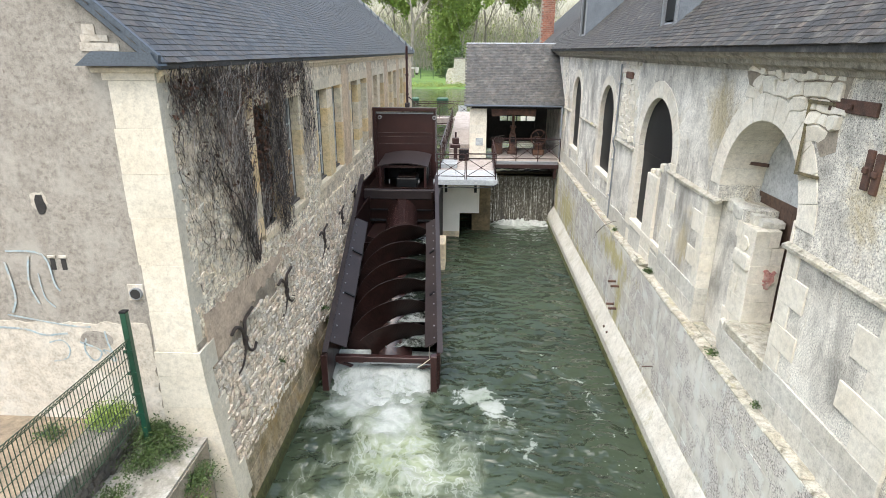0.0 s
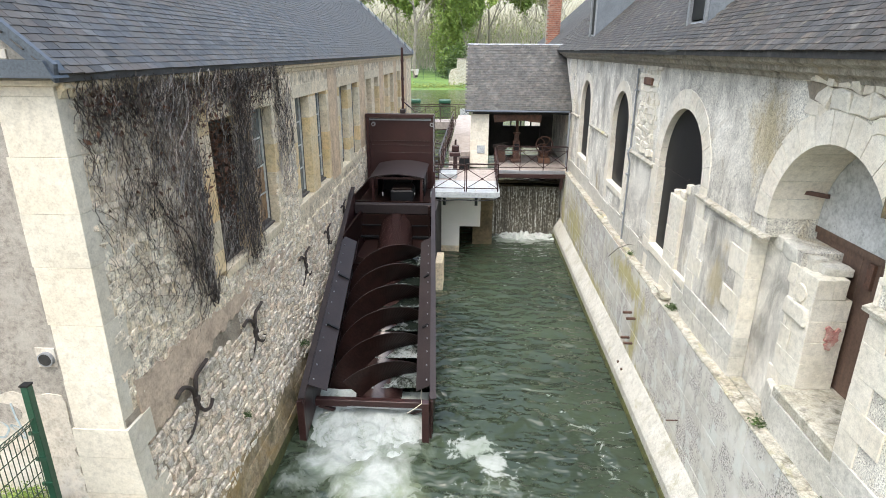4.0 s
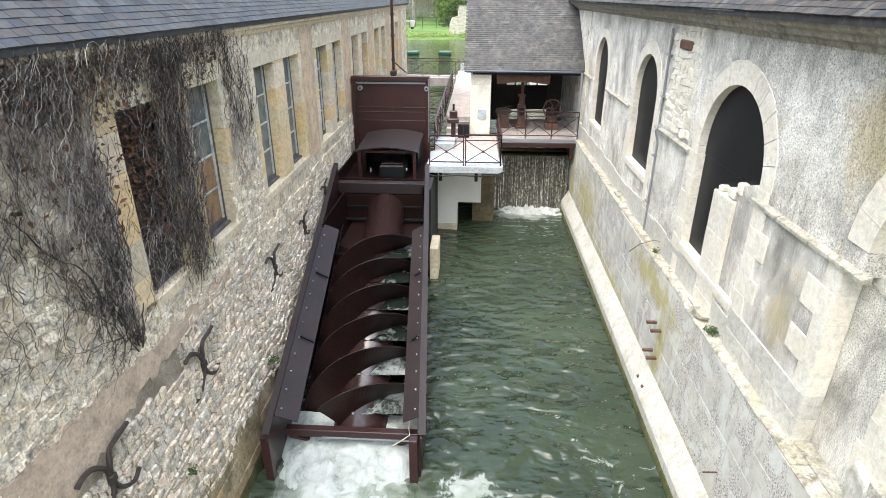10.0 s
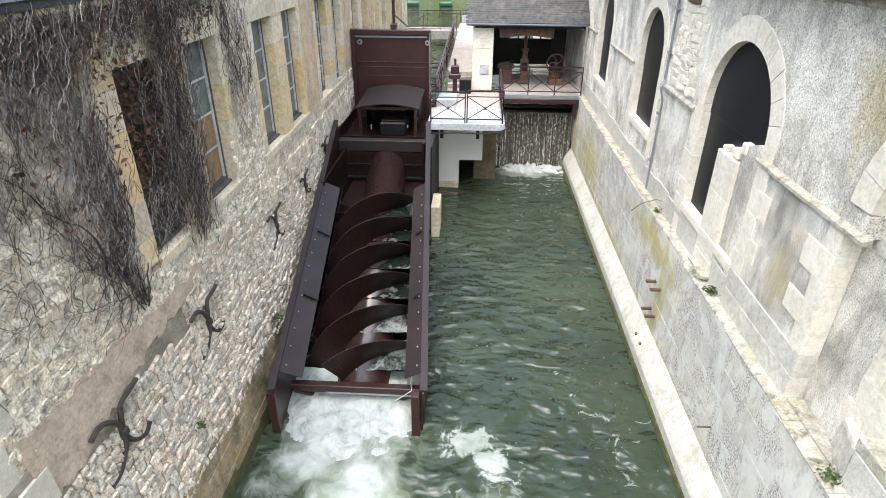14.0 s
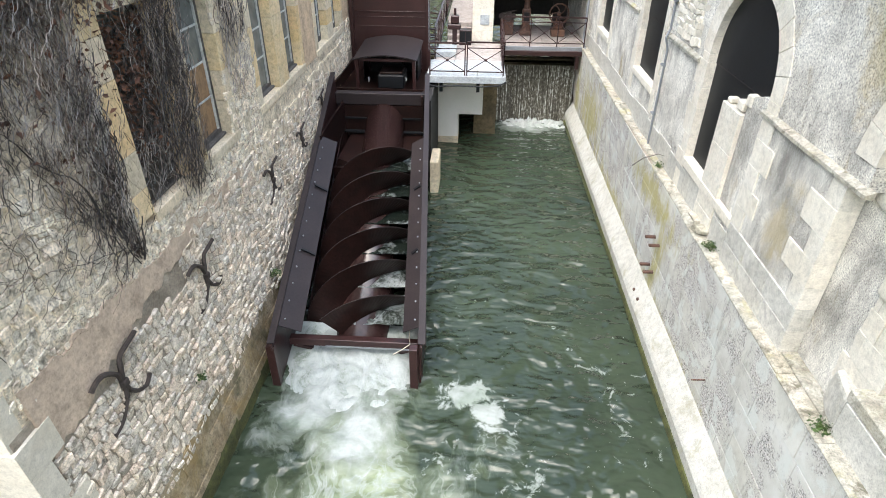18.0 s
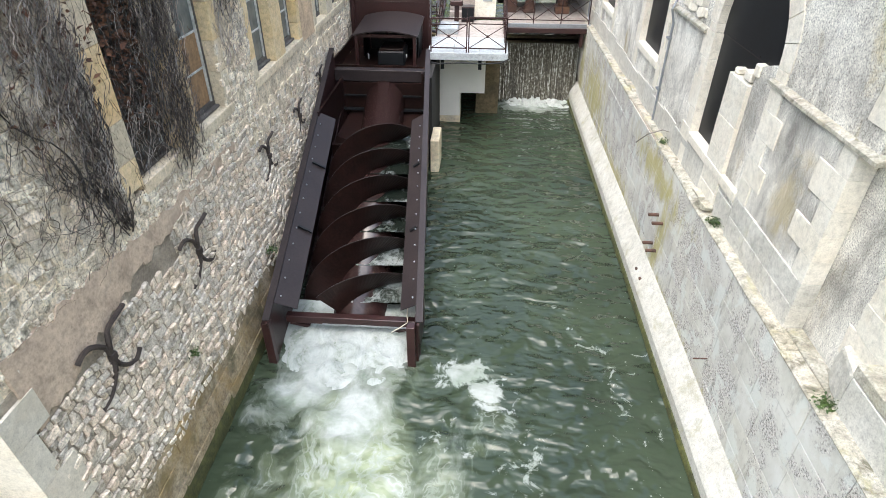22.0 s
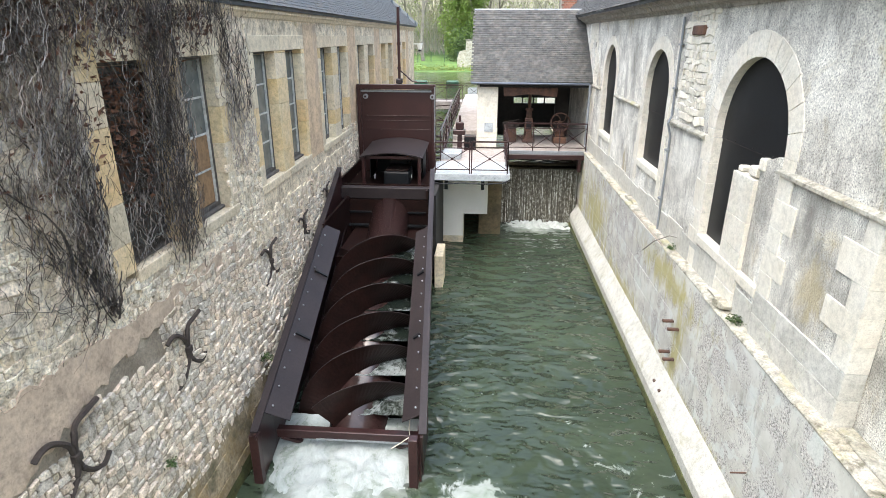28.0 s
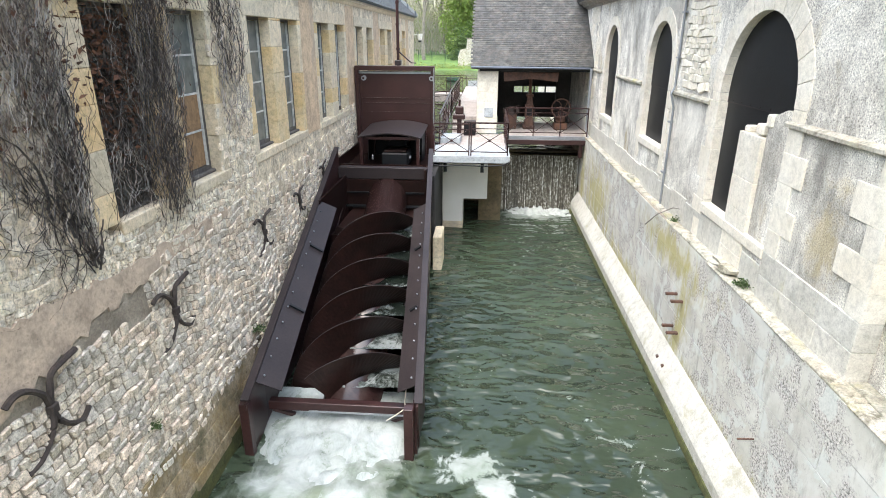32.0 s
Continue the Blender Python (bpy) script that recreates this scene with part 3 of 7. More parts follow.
M_FOAM = material("white_foam", (0.52, 0.54, 0.53), (0.36, 0.4, 0.37), None, grain=14, broad=2.5, rough=0.5, bump=0.6, bump_scale=12, bump_dist=0.04)


def foam_material(name, lo, hi, body):
    """Churned water: white where it breaks, greenish between."""
    m = bpy.data.materials.new(name)
    m.use_nodes = True
    nt = m.node_tree
    p = nt.nodes["Principled BSDF"]
    pos = nt.nodes.new("ShaderNodeNewGeometry").outputs["Position"]
    f = math_node(nt, "ADD", noise_node(nt, pos, 2.4, 10, 0.7, (1.0, 0.7, 1.0), 0.9), math_node(nt, "MULTIPLY", noise_node(nt, pos, 14, 4, 0.6), 0.2))
    nt.links.new(ramp_node(nt, f, [(lo, body), (hi, (0.37, 0.4, 0.39))]), p.inputs["Base Color"])
    nt.links.new(ramp_node(nt, f, [(lo, (0.08,) * 3), (hi, (0.6,) * 3)]), p.inputs["Roughness"])
    b = nt.nodes.new("ShaderNodeBump")
    b.inputs["Strength"].default_value, b.inputs["Distance"].default_value = 0.7, 0.06
    nt.links.new(f, b.inputs["Height"])
    nt.links.new(b.outputs[0], p.inputs["Normal"])
    return m


M_OUTFALL = foam_material("churning_white_water", 0.4, 0.7, (0.19, 0.225, 0.185))
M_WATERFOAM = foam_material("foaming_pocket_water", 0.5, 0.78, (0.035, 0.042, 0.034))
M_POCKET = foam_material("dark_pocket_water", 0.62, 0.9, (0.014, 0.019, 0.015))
M_DRUM = material("wet_maroon_drum", (0.034, 0.017, 0.0155), (0.024, 0.013, 0.012), (0.05, 0.03, 0.026), rough=0.18, grain=20, broad=3, bump=0.04, stain_at=(0.55, 0.7), stain_scale=2)

# ---- mesh helpers ----


def part(name, bm, mat, parent=None, label="", smooth=False):
    """Links a bmesh as one mesh object, under a thing or a part if one is given."""
    me = bpy.data.meshes.new(name)
    bm.normal_update()
    bm.to_mesh(me)
    bm.free()
    return mesh_part(name, me, mat, parent, label, smooth)


def mesh_part(name, me, mat, parent=None, label="", smooth=False):
    if mat and not me.materials:
        me.materials.append(mat)
    if smooth:
        for poly in me.polygons:
            poly.use_smooth = True
    ob = new(name, me)
    ob.parent = parent
    if label:
        ob["label"] = label
    return ob


def empty(name, at=(0, 0, 0)):
    ob = new(name)
    ob.location = at
    return ob


def box(bm, x0, x1, y0, y1, z0, z1, bevel=0.0, m=None):
    vs = [bm.verts.new((x, y, z)) for z in (z0, z1) for y in (y0, y1) for x in (x0, x1)]
    fs = [bm.faces.new([vs[i] for i in q]) for q in ((0, 2, 3, 1), (4, 5, 7, 6), (0, 1, 5, 4), (2, 6, 7, 3), (0, 4, 6, 2), (1, 3, 7, 5))]
    if m is not None:
        bmesh.ops.transform(bm, matrix=m, verts=vs)
    if bevel:
        es = list({e for f in fs for e in f.edges})
        bmesh.ops.bevel(bm, geom=es, offset=bevel, segments=1, affect="EDGES")
    return vs


def boxed(*a, **k):
    bm = bmesh.new()
    box(bm, *a, **k)
    return bm


def prism(bm, pts, axis, a, b):
    """A polygon of 2D points pushed along an axis from a to b. axis x: points are (y, z); y: (x, z); z: (x, y)."""
    def at(p, v):
        return {"x": (v, p[0], p[1]), "y": (p[0], v, p[1]), "z": (p[0], p[1], v)}[axis]
    lo = [bm.verts.new(at(p, a)) for p in pts]
    hi = [bm.verts.new(at(p, b)) for p in pts]
    n = len(pts)
    bm.faces.new(lo)
    bm.faces.new(hi[::-1])
    for i in range(n):
        bm.faces.new((lo[i], hi[i], hi[(i + 1) % n], lo[(i + 1) % n]))
    bmesh.ops.recalc_face_normals(bm, faces=bm.faces[:])
    return lo + hi


def prismed(*a):
    bm = bmesh.new()
    prism(bm, *a)
    return bm


def tube(bm, pts, r, sides=6, taper=None, caps=True):
    """A round bar along points; taper: the radius at its end."""
    pts = [Vector(p) for p in pts]
    rings = []
    for i, p in enumerate(pts):
        d = (pts[min(i + 1, len(pts) - 1)] - pts[max(i - 1, 0)]).normalized()
        u = d.cross(Vector((0, 0, 1)) if abs(d.z) < 0.9 else Vector((1, 0, 0))).normalized()
        v = d.cross(u)
        rr = r if taper is None else r + (taper - r) * i / (len(pts) - 1)
        rings.append([bm.verts.new(p + rr * (math.cos(k * math.tau / sides) * u + math.sin(k * math.tau / sides) * v)) for k in range(sides)])
    for a, b in zip(rings, rings[1:]):
        for k in range(sides):
            bm.faces.new((a[k], a[(k + 1) % sides], b[(k + 1) % sides], b[k]))
    if caps:
        bm.faces.new(rings[0][::-1])
        bm.faces.new(rings[-1])


def tubed(*a, **k):
    bm = bmesh.new()
    tube(bm, *a, **k)
    return bm


def bar(bm, a, b, w, h=None):
    """A square bar from a to b."""
    a, b = Vector(a), Vector(b)
    d = b - a
    m = Matrix.Translation(a) @ d.to_track_quat("Z", "Y").to_matrix().to_4x4()
    h = h or w
    box(bm, -w / 2, w / 2, -h / 2, h / 2, 0, d.length, m=m)


def barred(*a):
    bm = bmesh.new()
    bar(bm, *a)
    return bm


def structure(ob, label, category):
    return tagged(ob, label, category, kind="structure")


rng = random.Random(7)

# ---- the ground, the water and the far bank ----
LX, RX = -3.6, 4.12  # faces of the two buildings
bm = bmesh.new()
box(bm, -900, 900, -900, 900, -1.9, -1.6)
structure(part("ground", bm, M_EARTH), "dark muddy river bed under the whole place", "ground")


def wavy_sheet(x0, x1, y0, y1, step, height):
    nx, ny = int((x1 - x0) / step) + 1, int((y1 - y0) / step) + 1
    verts = [(x0 + (x1 - x0) * i / nx, y0 + (y1 - y0) * j / ny, 0) for j in range(ny + 1) for i in range(nx + 1)]
    verts = [(x, y, height(x, y)) for x, y, _ in verts]
    faces = [(j * (nx + 1) + i, j * (nx + 1) + i + 1, (j + 1) * (nx + 1) + i + 1, (j + 1) * (nx + 1) + i) for j in range(ny) for i in range(nx)]
    me = bpy.data.meshes.new("sheet")
    me.from_pydata(verts, [], faces)
    for poly in me.polygons:
        poly.use_smooth = True
    return me


def churn(x, y):
    """Height of the canal's surface: small waves, and a boiling heap below the screw's mouth."""
    near = math.exp(-((x + 1.75) / 1.35) ** 2 - ((y - 9.9) / 1.5) ** 2)
    wash = math.exp(-((x + 1.6) / 1.9) ** 2 - ((y - 7.8) / 3.0) ** 2)
    n = noise.fractal(Vector((x * 1.1, y * 1.1, 3)), 0.9, 2.0, 4)
    n2 = noise.fractal(Vector((x * 2.6, y * 2.6, 9)), 0.8, 2.1, 4)
    return 0.035 * n + 0.06 * near + near * 0.09 * n2 + wash * 0.06 * n2


structure(mesh_part("water", wavy_sheet(-4.2, 4.3, -14, 26, 0.11, churn), M_WATER), "murky green canal water with drifting foam streaks", "water")
structure(part("water_upstream", boxed(-140, 140, 25.6, 240, 1.0, 1.93), M_RIVER), "calm green river above the weir", "water")

# ---- the building with the slate roof, on the screw's side ----
GY, FY = 7.0, 37.4  # its gable and its far end
EAVE = 7.05
PAIRS = [10.02 + 4.21 * k for k in range(6)]
W_W, W_GAP = 1.03, 1.65
SILL, LINT = 3.97, 6.28
JAMB = 0.22
openings = [(p - JAMB, p + W_GAP + W_W + JAMB) for p in PAIRS]
bm = bmesh.new()
y = GY + 0.02
for a, b in openings:
    box(bm, LX - 0.5, LX, y, a, 3.2, EAVE)
    box(bm, LX - 0.5, LX, a, b, 3.2, SILL - 0.1)
    box(bm, LX - 0.5, LX, a, b, LINT + 0.27, EAVE)
    y = b
box(bm, LX - 0.5, LX, y, FY, 3.2, EAVE)
wall_left = structure(part("wall_left", bm, M_RENDER_L), "worn cream render and rubble wall under a slate roof", "wall")
# the battered lower wall
bm = bmesh.new()
prism(bm, [(-3.22, -1.6), (-3.25, 0.3), (-3.55, 2.6), (-3.585, 3.3), (-4.1, 3.3), (-4.1, -1.6)], "y", GY + 0.02, FY)
wall_low = structure(part("wall_left_foot", bm, M_MORTAR), "rough rubble foot of the old mill wall with lime mortar", "wall")
bm = bmesh.new()
GX = -12.0
prism(bm, [(LX - 0.02, 1.0), (LX - 0.02, EAVE), (GX, EAVE + (LX - GX) * 0.88), (GX, 1.0)], "y", GY, GY + 0.5)
gable = structure(part("wall_gable", bm, M_GABLE), "blotched brown and grey rendered gable wall with faded graffiti", "wall")
bm = bmesh.new()
box(bm, GX, GX + 0.4, GY + 0.5, FY, 1, 8)
box(bm, GX, LX - 0.5, FY - 0.4, FY, 1, 7)
box(bm, GX, LX - 0.5, GY + 0.5, FY, 0.9, 1.0)
structure(part("wall_back", bm, M_RENDER_L), "plain back walls of the mill", "wall")

# ---- the arcaded building across the canal ----
ARCHES = [  # name, near y, far y, sill, crown, depth of the reveal
    ("entrance", 6.87, 9.12, 3.1, 6.36, 1.45), ("A", 11.4, 13.7, 3.38, 6.31, 0.38), ("B", 16.4, 18.16, 3.8, 6.31, 0.35), ("C", 21.45, 23.16, 3.72, 6.34, 0.35), ("D", 1.6, 3.7, 3.42, 6.36, 0.4)]
ARCHES.sort(key=lambda a: a[1])
WT = 0.9
PIER_Y, BACK_X = 9.33, 4.31
LEDGE = 2.76  # top of the quay, in front of the arcade


def arc(y0, y1, crown, n=20, grow=0.0):
    r = (y1 - y0) / 2
    c, s = (y0 + y1) / 2, crown - r
    r += grow
    return [(c + r * math.cos(math.pi * k / n), s + r * math.sin(math.pi * k / n)) for k in range(n + 1)]  # from the far side over the crown to the near side


RTOP = 7.1
bm = bmesh.new()
y = -14.0
for nm, a, b, sill, crown, dep in ARCHES:
    box(bm, RX, RX + WT, y, a, 2.5, RTOP)
    box(bm, RX, RX + WT, a, 8.15 if nm == "entrance" else b, 2.5, sill)
    prism(bm, [(b, RTOP), (b, crown - (b - a) / 2)] + arc(a, b, crown)[1:-1] + [(a, crown - (b - a) / 2), (a, RTOP)], "x", RX, RX + WT)
    y = b
    if nm == "entrance":  # below the springing the opening is wider, with a set-back wall beside the pier
        box(bm, RX, RX + WT, b, PIER_Y, 4.98, RTOP)
        box(bm, BACK_X, RX + WT, 8.5, PIER_Y, 2.5, 4.98)
        y = PIER_Y
box(bm, RX, RX + WT, y, 30.5, 2.5, RTOP)
wall_right = structure(part("wall_right", bm, M_ROUGHCAST), "grey roughcast arcade wall with stained plaster and stone dressings", "wall")
bm = bmesh.new()
prism(bm, [(3.95, -1.6), (3.93, LEDGE - 0.03), (5.0, LEDGE - 0.03), (5.0, -1.6)], "y", -14, 30.5)
wall_quay = structure(part("wall_quay", bm, M_MORTAR), "pale ashlar quay wall rising from the water", "wall")
bm = bmesh.new()
prism(bm, [(3.66, -1.6), (3.665, 0.3), (3.7, 0.38), (3.9, 0.7), (3.945, 0.75), (3.96, 0.75), (3.96, -1.6)], "y", -14, 24.9)
structure(part("plinth", bm, M_PLINTH), "pale concrete footing along the waterline, green below", "plinth")
bm = bmesh.new()
box(bm, RX + WT, 14, -14, -13.6, 1, 8)
box(bm, 13.6, 14, -14, 30.5, 1, 8)
box(bm, RX + WT, 14, 30.1, 30.5, 1, 8)
box(bm, RX + WT, 14, -14, 30.5, 2.0, 2.4)
structure(part("wall_rear", bm, M_ROUGHCAST), "plain rear walls of the arcaded building", "wall")


def roof_slab(name, x0, z0, x1, z1, y0, y1, mat, label):
    bm = bmesh.new()
    prism(bm, [(x0, z0), (x1, z1), (x1, z1 - 0.12), (x0, z0 - 0.08)], "y", y0, y1)
    return structure(part(name, bm, mat), label, "roof")


ROOF_L = roof_slab("roof_left", LX + 0.14, EAVE + 0.02, -9.0, EAVE + 0.02 + (LX + 0.14 + 9.0) * 0.88, GY - 0.12, FY + 0.15, M_SLATE, "blue grey slate roof with a straight eave")
roof_slab("roof_left_back", -9.0, EAVE + 4.9, GX - 0.3, EAVE + 2.0, GY - 0.12, FY + 0.15, M_SLATE, "rear slope of the slate roof")
ROOF_R = roof_slab("roof_right", RX - 0.34, 7.3, 9.0, 7.3 + (9.0 - RX + 0.34) * 0.9, -14, 30.8, M_OLDSLATE, "old lichen-stained slate roof with dormers")
roof_slab("roof_right_back", 9.0, 7.3 + (9.0 - RX + 0.34) * 0.9, 14.2, 7.3, -14, 30.8, M_OLDSLATE, "rear slope of the old slate roof")

# ---- the screw ----
SLOPE = math.atan(0.27)
SK = math.atan2(-0.37, 5.3)
R_SCREW, R_DRUM = 1.1, 0.53
AX = Vector((-1.955, 16.9, 1.5 + 0.27 * (16.9 - 17.5)))
ADIR = Vector((math.sin(SK) * math.cos(SLOPE), math.cos(SK) * math.cos(SLOPE), math.sin(SLOPE)))
AUP = (Vector((0, 0, 1)) - ADIR * ADIR.z).normalized()
ART = ADIR.cross(AUP).normalized()
AM = Matrix((ART, ADIR, AUP)).transposed().to_4x4()
AM.translation = AX
# AM carries screw space (x across, y up the slope, z out of the trough) into the world; 0 is at y = 16.9
LO, HI = -6.1, 2.35
screw = empty("archimedes_screw")
tagged(screw, "brown steel hydropower screw turning in an inclined trough", "water screw")


def in_screw(bm):
    bmesh.ops.transform(bm, matrix=AM, verts=bm.verts[:])
    return bm


bm = tubed([(0, LO + 0.95, 0), (0, HI, 0)], R_DRUM, 28)
part("shaft_drum", in_screw(bm), M_DRUM, screw, "smooth round steel drum", smooth=True)
LEAD, R0, R1 = 2.62, R_DRUM - 0.01, R_SCREW
for k in range(3):
    bm = bmesh.new()
    n = int((-0.05 - LO) / LEAD * 72)
    rows = []
    for i in range(n + 1):
        yy = LO + 1.05 + (-0.0 - LO - 1.05) * i / n
        a = -math.tau * (yy / LEAD + k / 3) + 0.6
        c, s = math.cos(a), math.sin(a)
        rows.append([bm.verts.new((r * c, yy + d, r * s)) for d, r in ((0, R0), (0, 0.75), (0, R1), (0.018, R1), (0.018, 0.75), (0.018, R0))])
    for a, b in zip(rows, rows[1:]):
        for j in range(5):
            bm.faces.new((a[j], a[j + 1], b[j + 1], b[j]))
    bmesh.ops.recalc_face_normals(bm, faces=bm.faces[:])
    part("flight", in_screw(bm), M_FLIGHT, screw)
    bm = bmesh.new()
    rim = []
    for i in range(n + 1):
        yy = LO + 1.05 + (-0.0 - LO - 1.05) * i / n
        a = -math.tau * (yy / LEAD + k / 3) + 0.6
        rim.append((R1 * math.cos(a), yy + 0.009, R1 * math.sin(a)))
    tube(bm, rim, 0.007, 4)
    part("flight_rim", in_screw(bm), M_STEEL_G, screw, "worn grey edge of the flight")
# half-round trough under the screw
bm = bmesh.new()
prof = [(1.13 * math.cos(a), 1.13 * math.sin(a)) for a in [math.pi + math.pi * i / 20 for i in range(21)]]
prof2 = [(1.16 * math.cos(a), 1.16 * math.sin(a)) for a in [math.tau - math.pi * i / 20 for i in range(21)]]
prism(bm, prof + prof2, "y", LO, HI + 0.3)
part("trough", in_screw(bm), M_FLIGHT, screw)
for sx, w in ((-1, "left"), (1, "right")):
    xin, xout = (0.95, 1.33) if sx < 0 else (0.82, 1.13)
    # sloped cover plate along the side, and its outer cheek
    bm = bmesh.new()
    zi, zo = (0.96, 1.16) if sx < 0 else (0.93, 1.12)
    prism(bm, [(sx * xin, zi), (sx * xout, zo), (sx * xout, zo - 0.02), (sx * xin, zi - 0.02)], "y", LO + 0.75, 0.02)
    part("cover_plate", in_screw(bm), M_STEEL_G, screw, "grey-brown splash plate")
    bm = bmesh.new()
    prism(bm, [(sx * (xout + 0.03), zo + 0.02), (sx * (xout + 0.03), -1.25), (sx * xout, -1.25), (sx * xout, zo + 0.02)], "y", LO + 0.3, HI + 0.4)
    part("side_cheek", in_screw(bm), M_STEEL, screw)
    bm = bmesh.new()
    prism(bm, [(sx * (xout - 0.03), zo + 0.02), (sx * (xout + 0.09), zo + 0.02), (sx * (xout + 0.09), zo + 0.05), (sx * (xout - 0.03), zo + 0.05)], "y", LO + 0.35, HI + 0.4)
    part("top_flange", in_screw(bm), M_STEEL_G, screw)
# mouth of the trough
part("mouth_beam", boxed(-2.86, -0.5, 11.66, 11.8, 0.34, 0.5, bevel=0.01), M_STEEL, screw)
# glint along the beam's wet lower edge, put in as a pale strip
part("beam_edge", boxed(-2.2, -0.56, 11.645, 11.657, 0.34, 0.37), M_PALEZINC, screw, "bright wet lower edge of the beam")
part("mouth_post", boxed(-0.6, -0.46, 11.05, 11.19, -0.4, 0.9, bevel=0.008), M_STEEL, screw)
part("mouth_post", boxed(-3.0, -2.86, 10.95, 11.09, -0.4, 0.92, bevel=0.008), M_STEEL, screw)
part("head_beam", boxed(-3.42, -0.98, 18.95, 19.2, 2.42, 2.72, bevel=0.01), M_STEEL_G, screw, "heavy steel cross beam")
# black wall: the shade behind the drum is put into its colour
part("head_wall", boxed(-3.42, -0.98, 19.3, 19.4, 0.5, 2.6), M_BLACK, screw)

# sluice gate
gate = empty("sluice_gate")
tagged(gate, "tall brown steel sluice gate panel with reinforcing bands", "gate")
part("panel", boxed(-3.5, -1.18, 22.2, 22.26, 1.2, 5.0), M_STEEL, gate)
part("top_rail", boxed(-3.56, -1.12, 22.1, 22.36, 5.02, 5.16, bevel=0.01), M_STEEL, gate)
for x in (-3.56, -1.24):
    part("side_post", boxed(x, x + 0.12, 22.12, 22.3, 1.2, 5.02, bevel=0.01), M_STEEL, gate)


# ---- pieces that repeat ----


def lump_mesh(seed, sides=7, flat=0.6):
    """A worn stone: its face looks along +x, one unit wide (y) and high (z), its back lies at x = 0."""
    r = random.Random(seed)
    ring = []
    for k in range(sides):
        a = math.tau * (k + 0.5 + 0.3 * (r.random() - 0.5)) / sides
        c, s = math.cos(a), math.sin(a)
        q = 0.5 / max(abs(c), abs(s)) * (0.84 + 0.2 * r.random())
        q = min(q, 0.68)
        ring.append((c * q, s * q))
    ty, tz = r.gauss(0, 0.3), r.gauss(0, 0.3)
    vs = [(0, y, z) for y, z in ring] + [(flat + 0.5 * (ty * y + tz * z), y * 0.99, z * 0.99) for y, z in ring] + [(1.0 + ty * y + tz * z, y * 0.9, z * 0.88) for y, z in ring]
    fs = []
    for lv in (0, sides):
        fs += [(lv + k, lv + (k + 1) % sides, lv + sides + (k + 1) % sides, lv + sides + k) for k in range(sides)]
    fs.append(tuple(range(2 * sides, 3 * sides)))
    return vs, fs


def chamfer_mesh(c=0.06):
    """A dressed block with chamfered arrises: face along +x, unit size, back at x = 0."""
    vs = [(0, y, z) for y, z in ((-0.5, -0.5), (0.5, -0.5), (0.5, 0.5), (-0.5, 0.5))]
    vs += [(1 - c, y, z) for _, y, z in vs[:4]]
    vs += [(1, y * (1 - c), z * (1 - c)) for _, y, z in vs[:4]]
    fs = []
    for lv in (0, 4):
        fs += [(lv + k, lv + (k + 1) % 4, lv + 4 + (k + 1) % 4, lv + 4 + k) for k in range(4)]
    fs += [(8, 9, 10, 11)]
    return vs, fs


def to_mesh(name, vf, mat):
    me = bpy.data.meshes.new(name)
    me.from_pydata(vf[0], [], vf[1])
    me.materials.append(mat)
    return me


LUMPS = [lump_mesh(k) for k in range(18)]
BLOCK = chamfer_mesh()


class Pieces:
    """Pieces of one kind: some as objects that share meshes, the rest joined."""

    def __init__(self, name, shapes, mat, mat_joined, parent, facing=1, limit=300):
        self.name, self.shapes, self.parent, self.facing, self.left = name, shapes, parent, facing, limit
        self.meshes = [to_mesh(name, s, mat) for s in shapes]
        self.mat_joined, self.verts, self.faces = mat_joined, [], []

    def put(self, x, y, z, w, h, d, tilt=0.0, k=None, lean=0.0, near=True):
        """A piece whose back is at x, its middle at y, z; w along the wall, h high, d proud."""
        k = rng.randrange(len(self.shapes)) if k is None else k
        m = Matrix.Translation((x, y, z)) @ Matrix.Rotation(0 if self.facing > 0 else math.pi, 4, "Z") @ Matrix.Rotation(lean, 4, "Y") @ Matrix.Rotation(tilt, 4, "X") @ Matrix.Diagonal((d, w, h, 1))
        if near and self.left > 0:
            self.left -= 1
            ob = new(self.name, self.meshes[k])
            ob.parent = self.parent
            ob.matrix_basis = m
        else:
            n = len(self.verts)
            vs, fs = self.shapes[k]
            self.verts += [tuple(m @ Vector(v)) for v in vs]
            self.faces += [tuple(i + n for i in f) for f in fs]

    def put_stone(self, ring, face, d, slope, near=True):
        """A flat-faced rubble stone with the outline ring of (y, z); its face stands d before the wall and slopes by (per y, per z)."""
        cy, cz = sum(q[0] for q in ring) / len(ring), sum(q[1] for q in ring) / len(ring)
        n, g = len(ring), self.facing
        vs = [(-g * 0.012, y - cy, z - cz) for y, z in ring]
        for dep, k in ((0.55, 0.99), (1.0, 0.84)):
            vs += [(g * (d * dep + slope[0] * (y - cy) + slope[1] * (z - cz)), (y - cy) * k, (z - cz) * k) for y, z in ring]
        fs = [(lv + k, lv + (k + 1) % n, lv + n + (k + 1) % n, lv + n + k) for lv in (0, n) for k in range(n)] + [tuple(range(2 * n, 3 * n))]
        if g < 0:
            fs = [f[::-1] for f in fs]
        at = (face(cz), cy, cz)
        if near and self.left > 0:
            self.left -= 1
            me = bpy.data.meshes.new(self.name)
            me.from_pydata(vs, [], fs)
            me.materials.append(self.meshes[0].materials[0])
            ob = new(self.name, me)
            ob.parent, ob.location = self.parent, at
        else:
            k = len(self.verts)
            self.verts += [(x + at[0], y + at[1], z + at[2]) for x, y, z in vs]
            self.faces += [tuple(i + k for i in f) for f in fs]

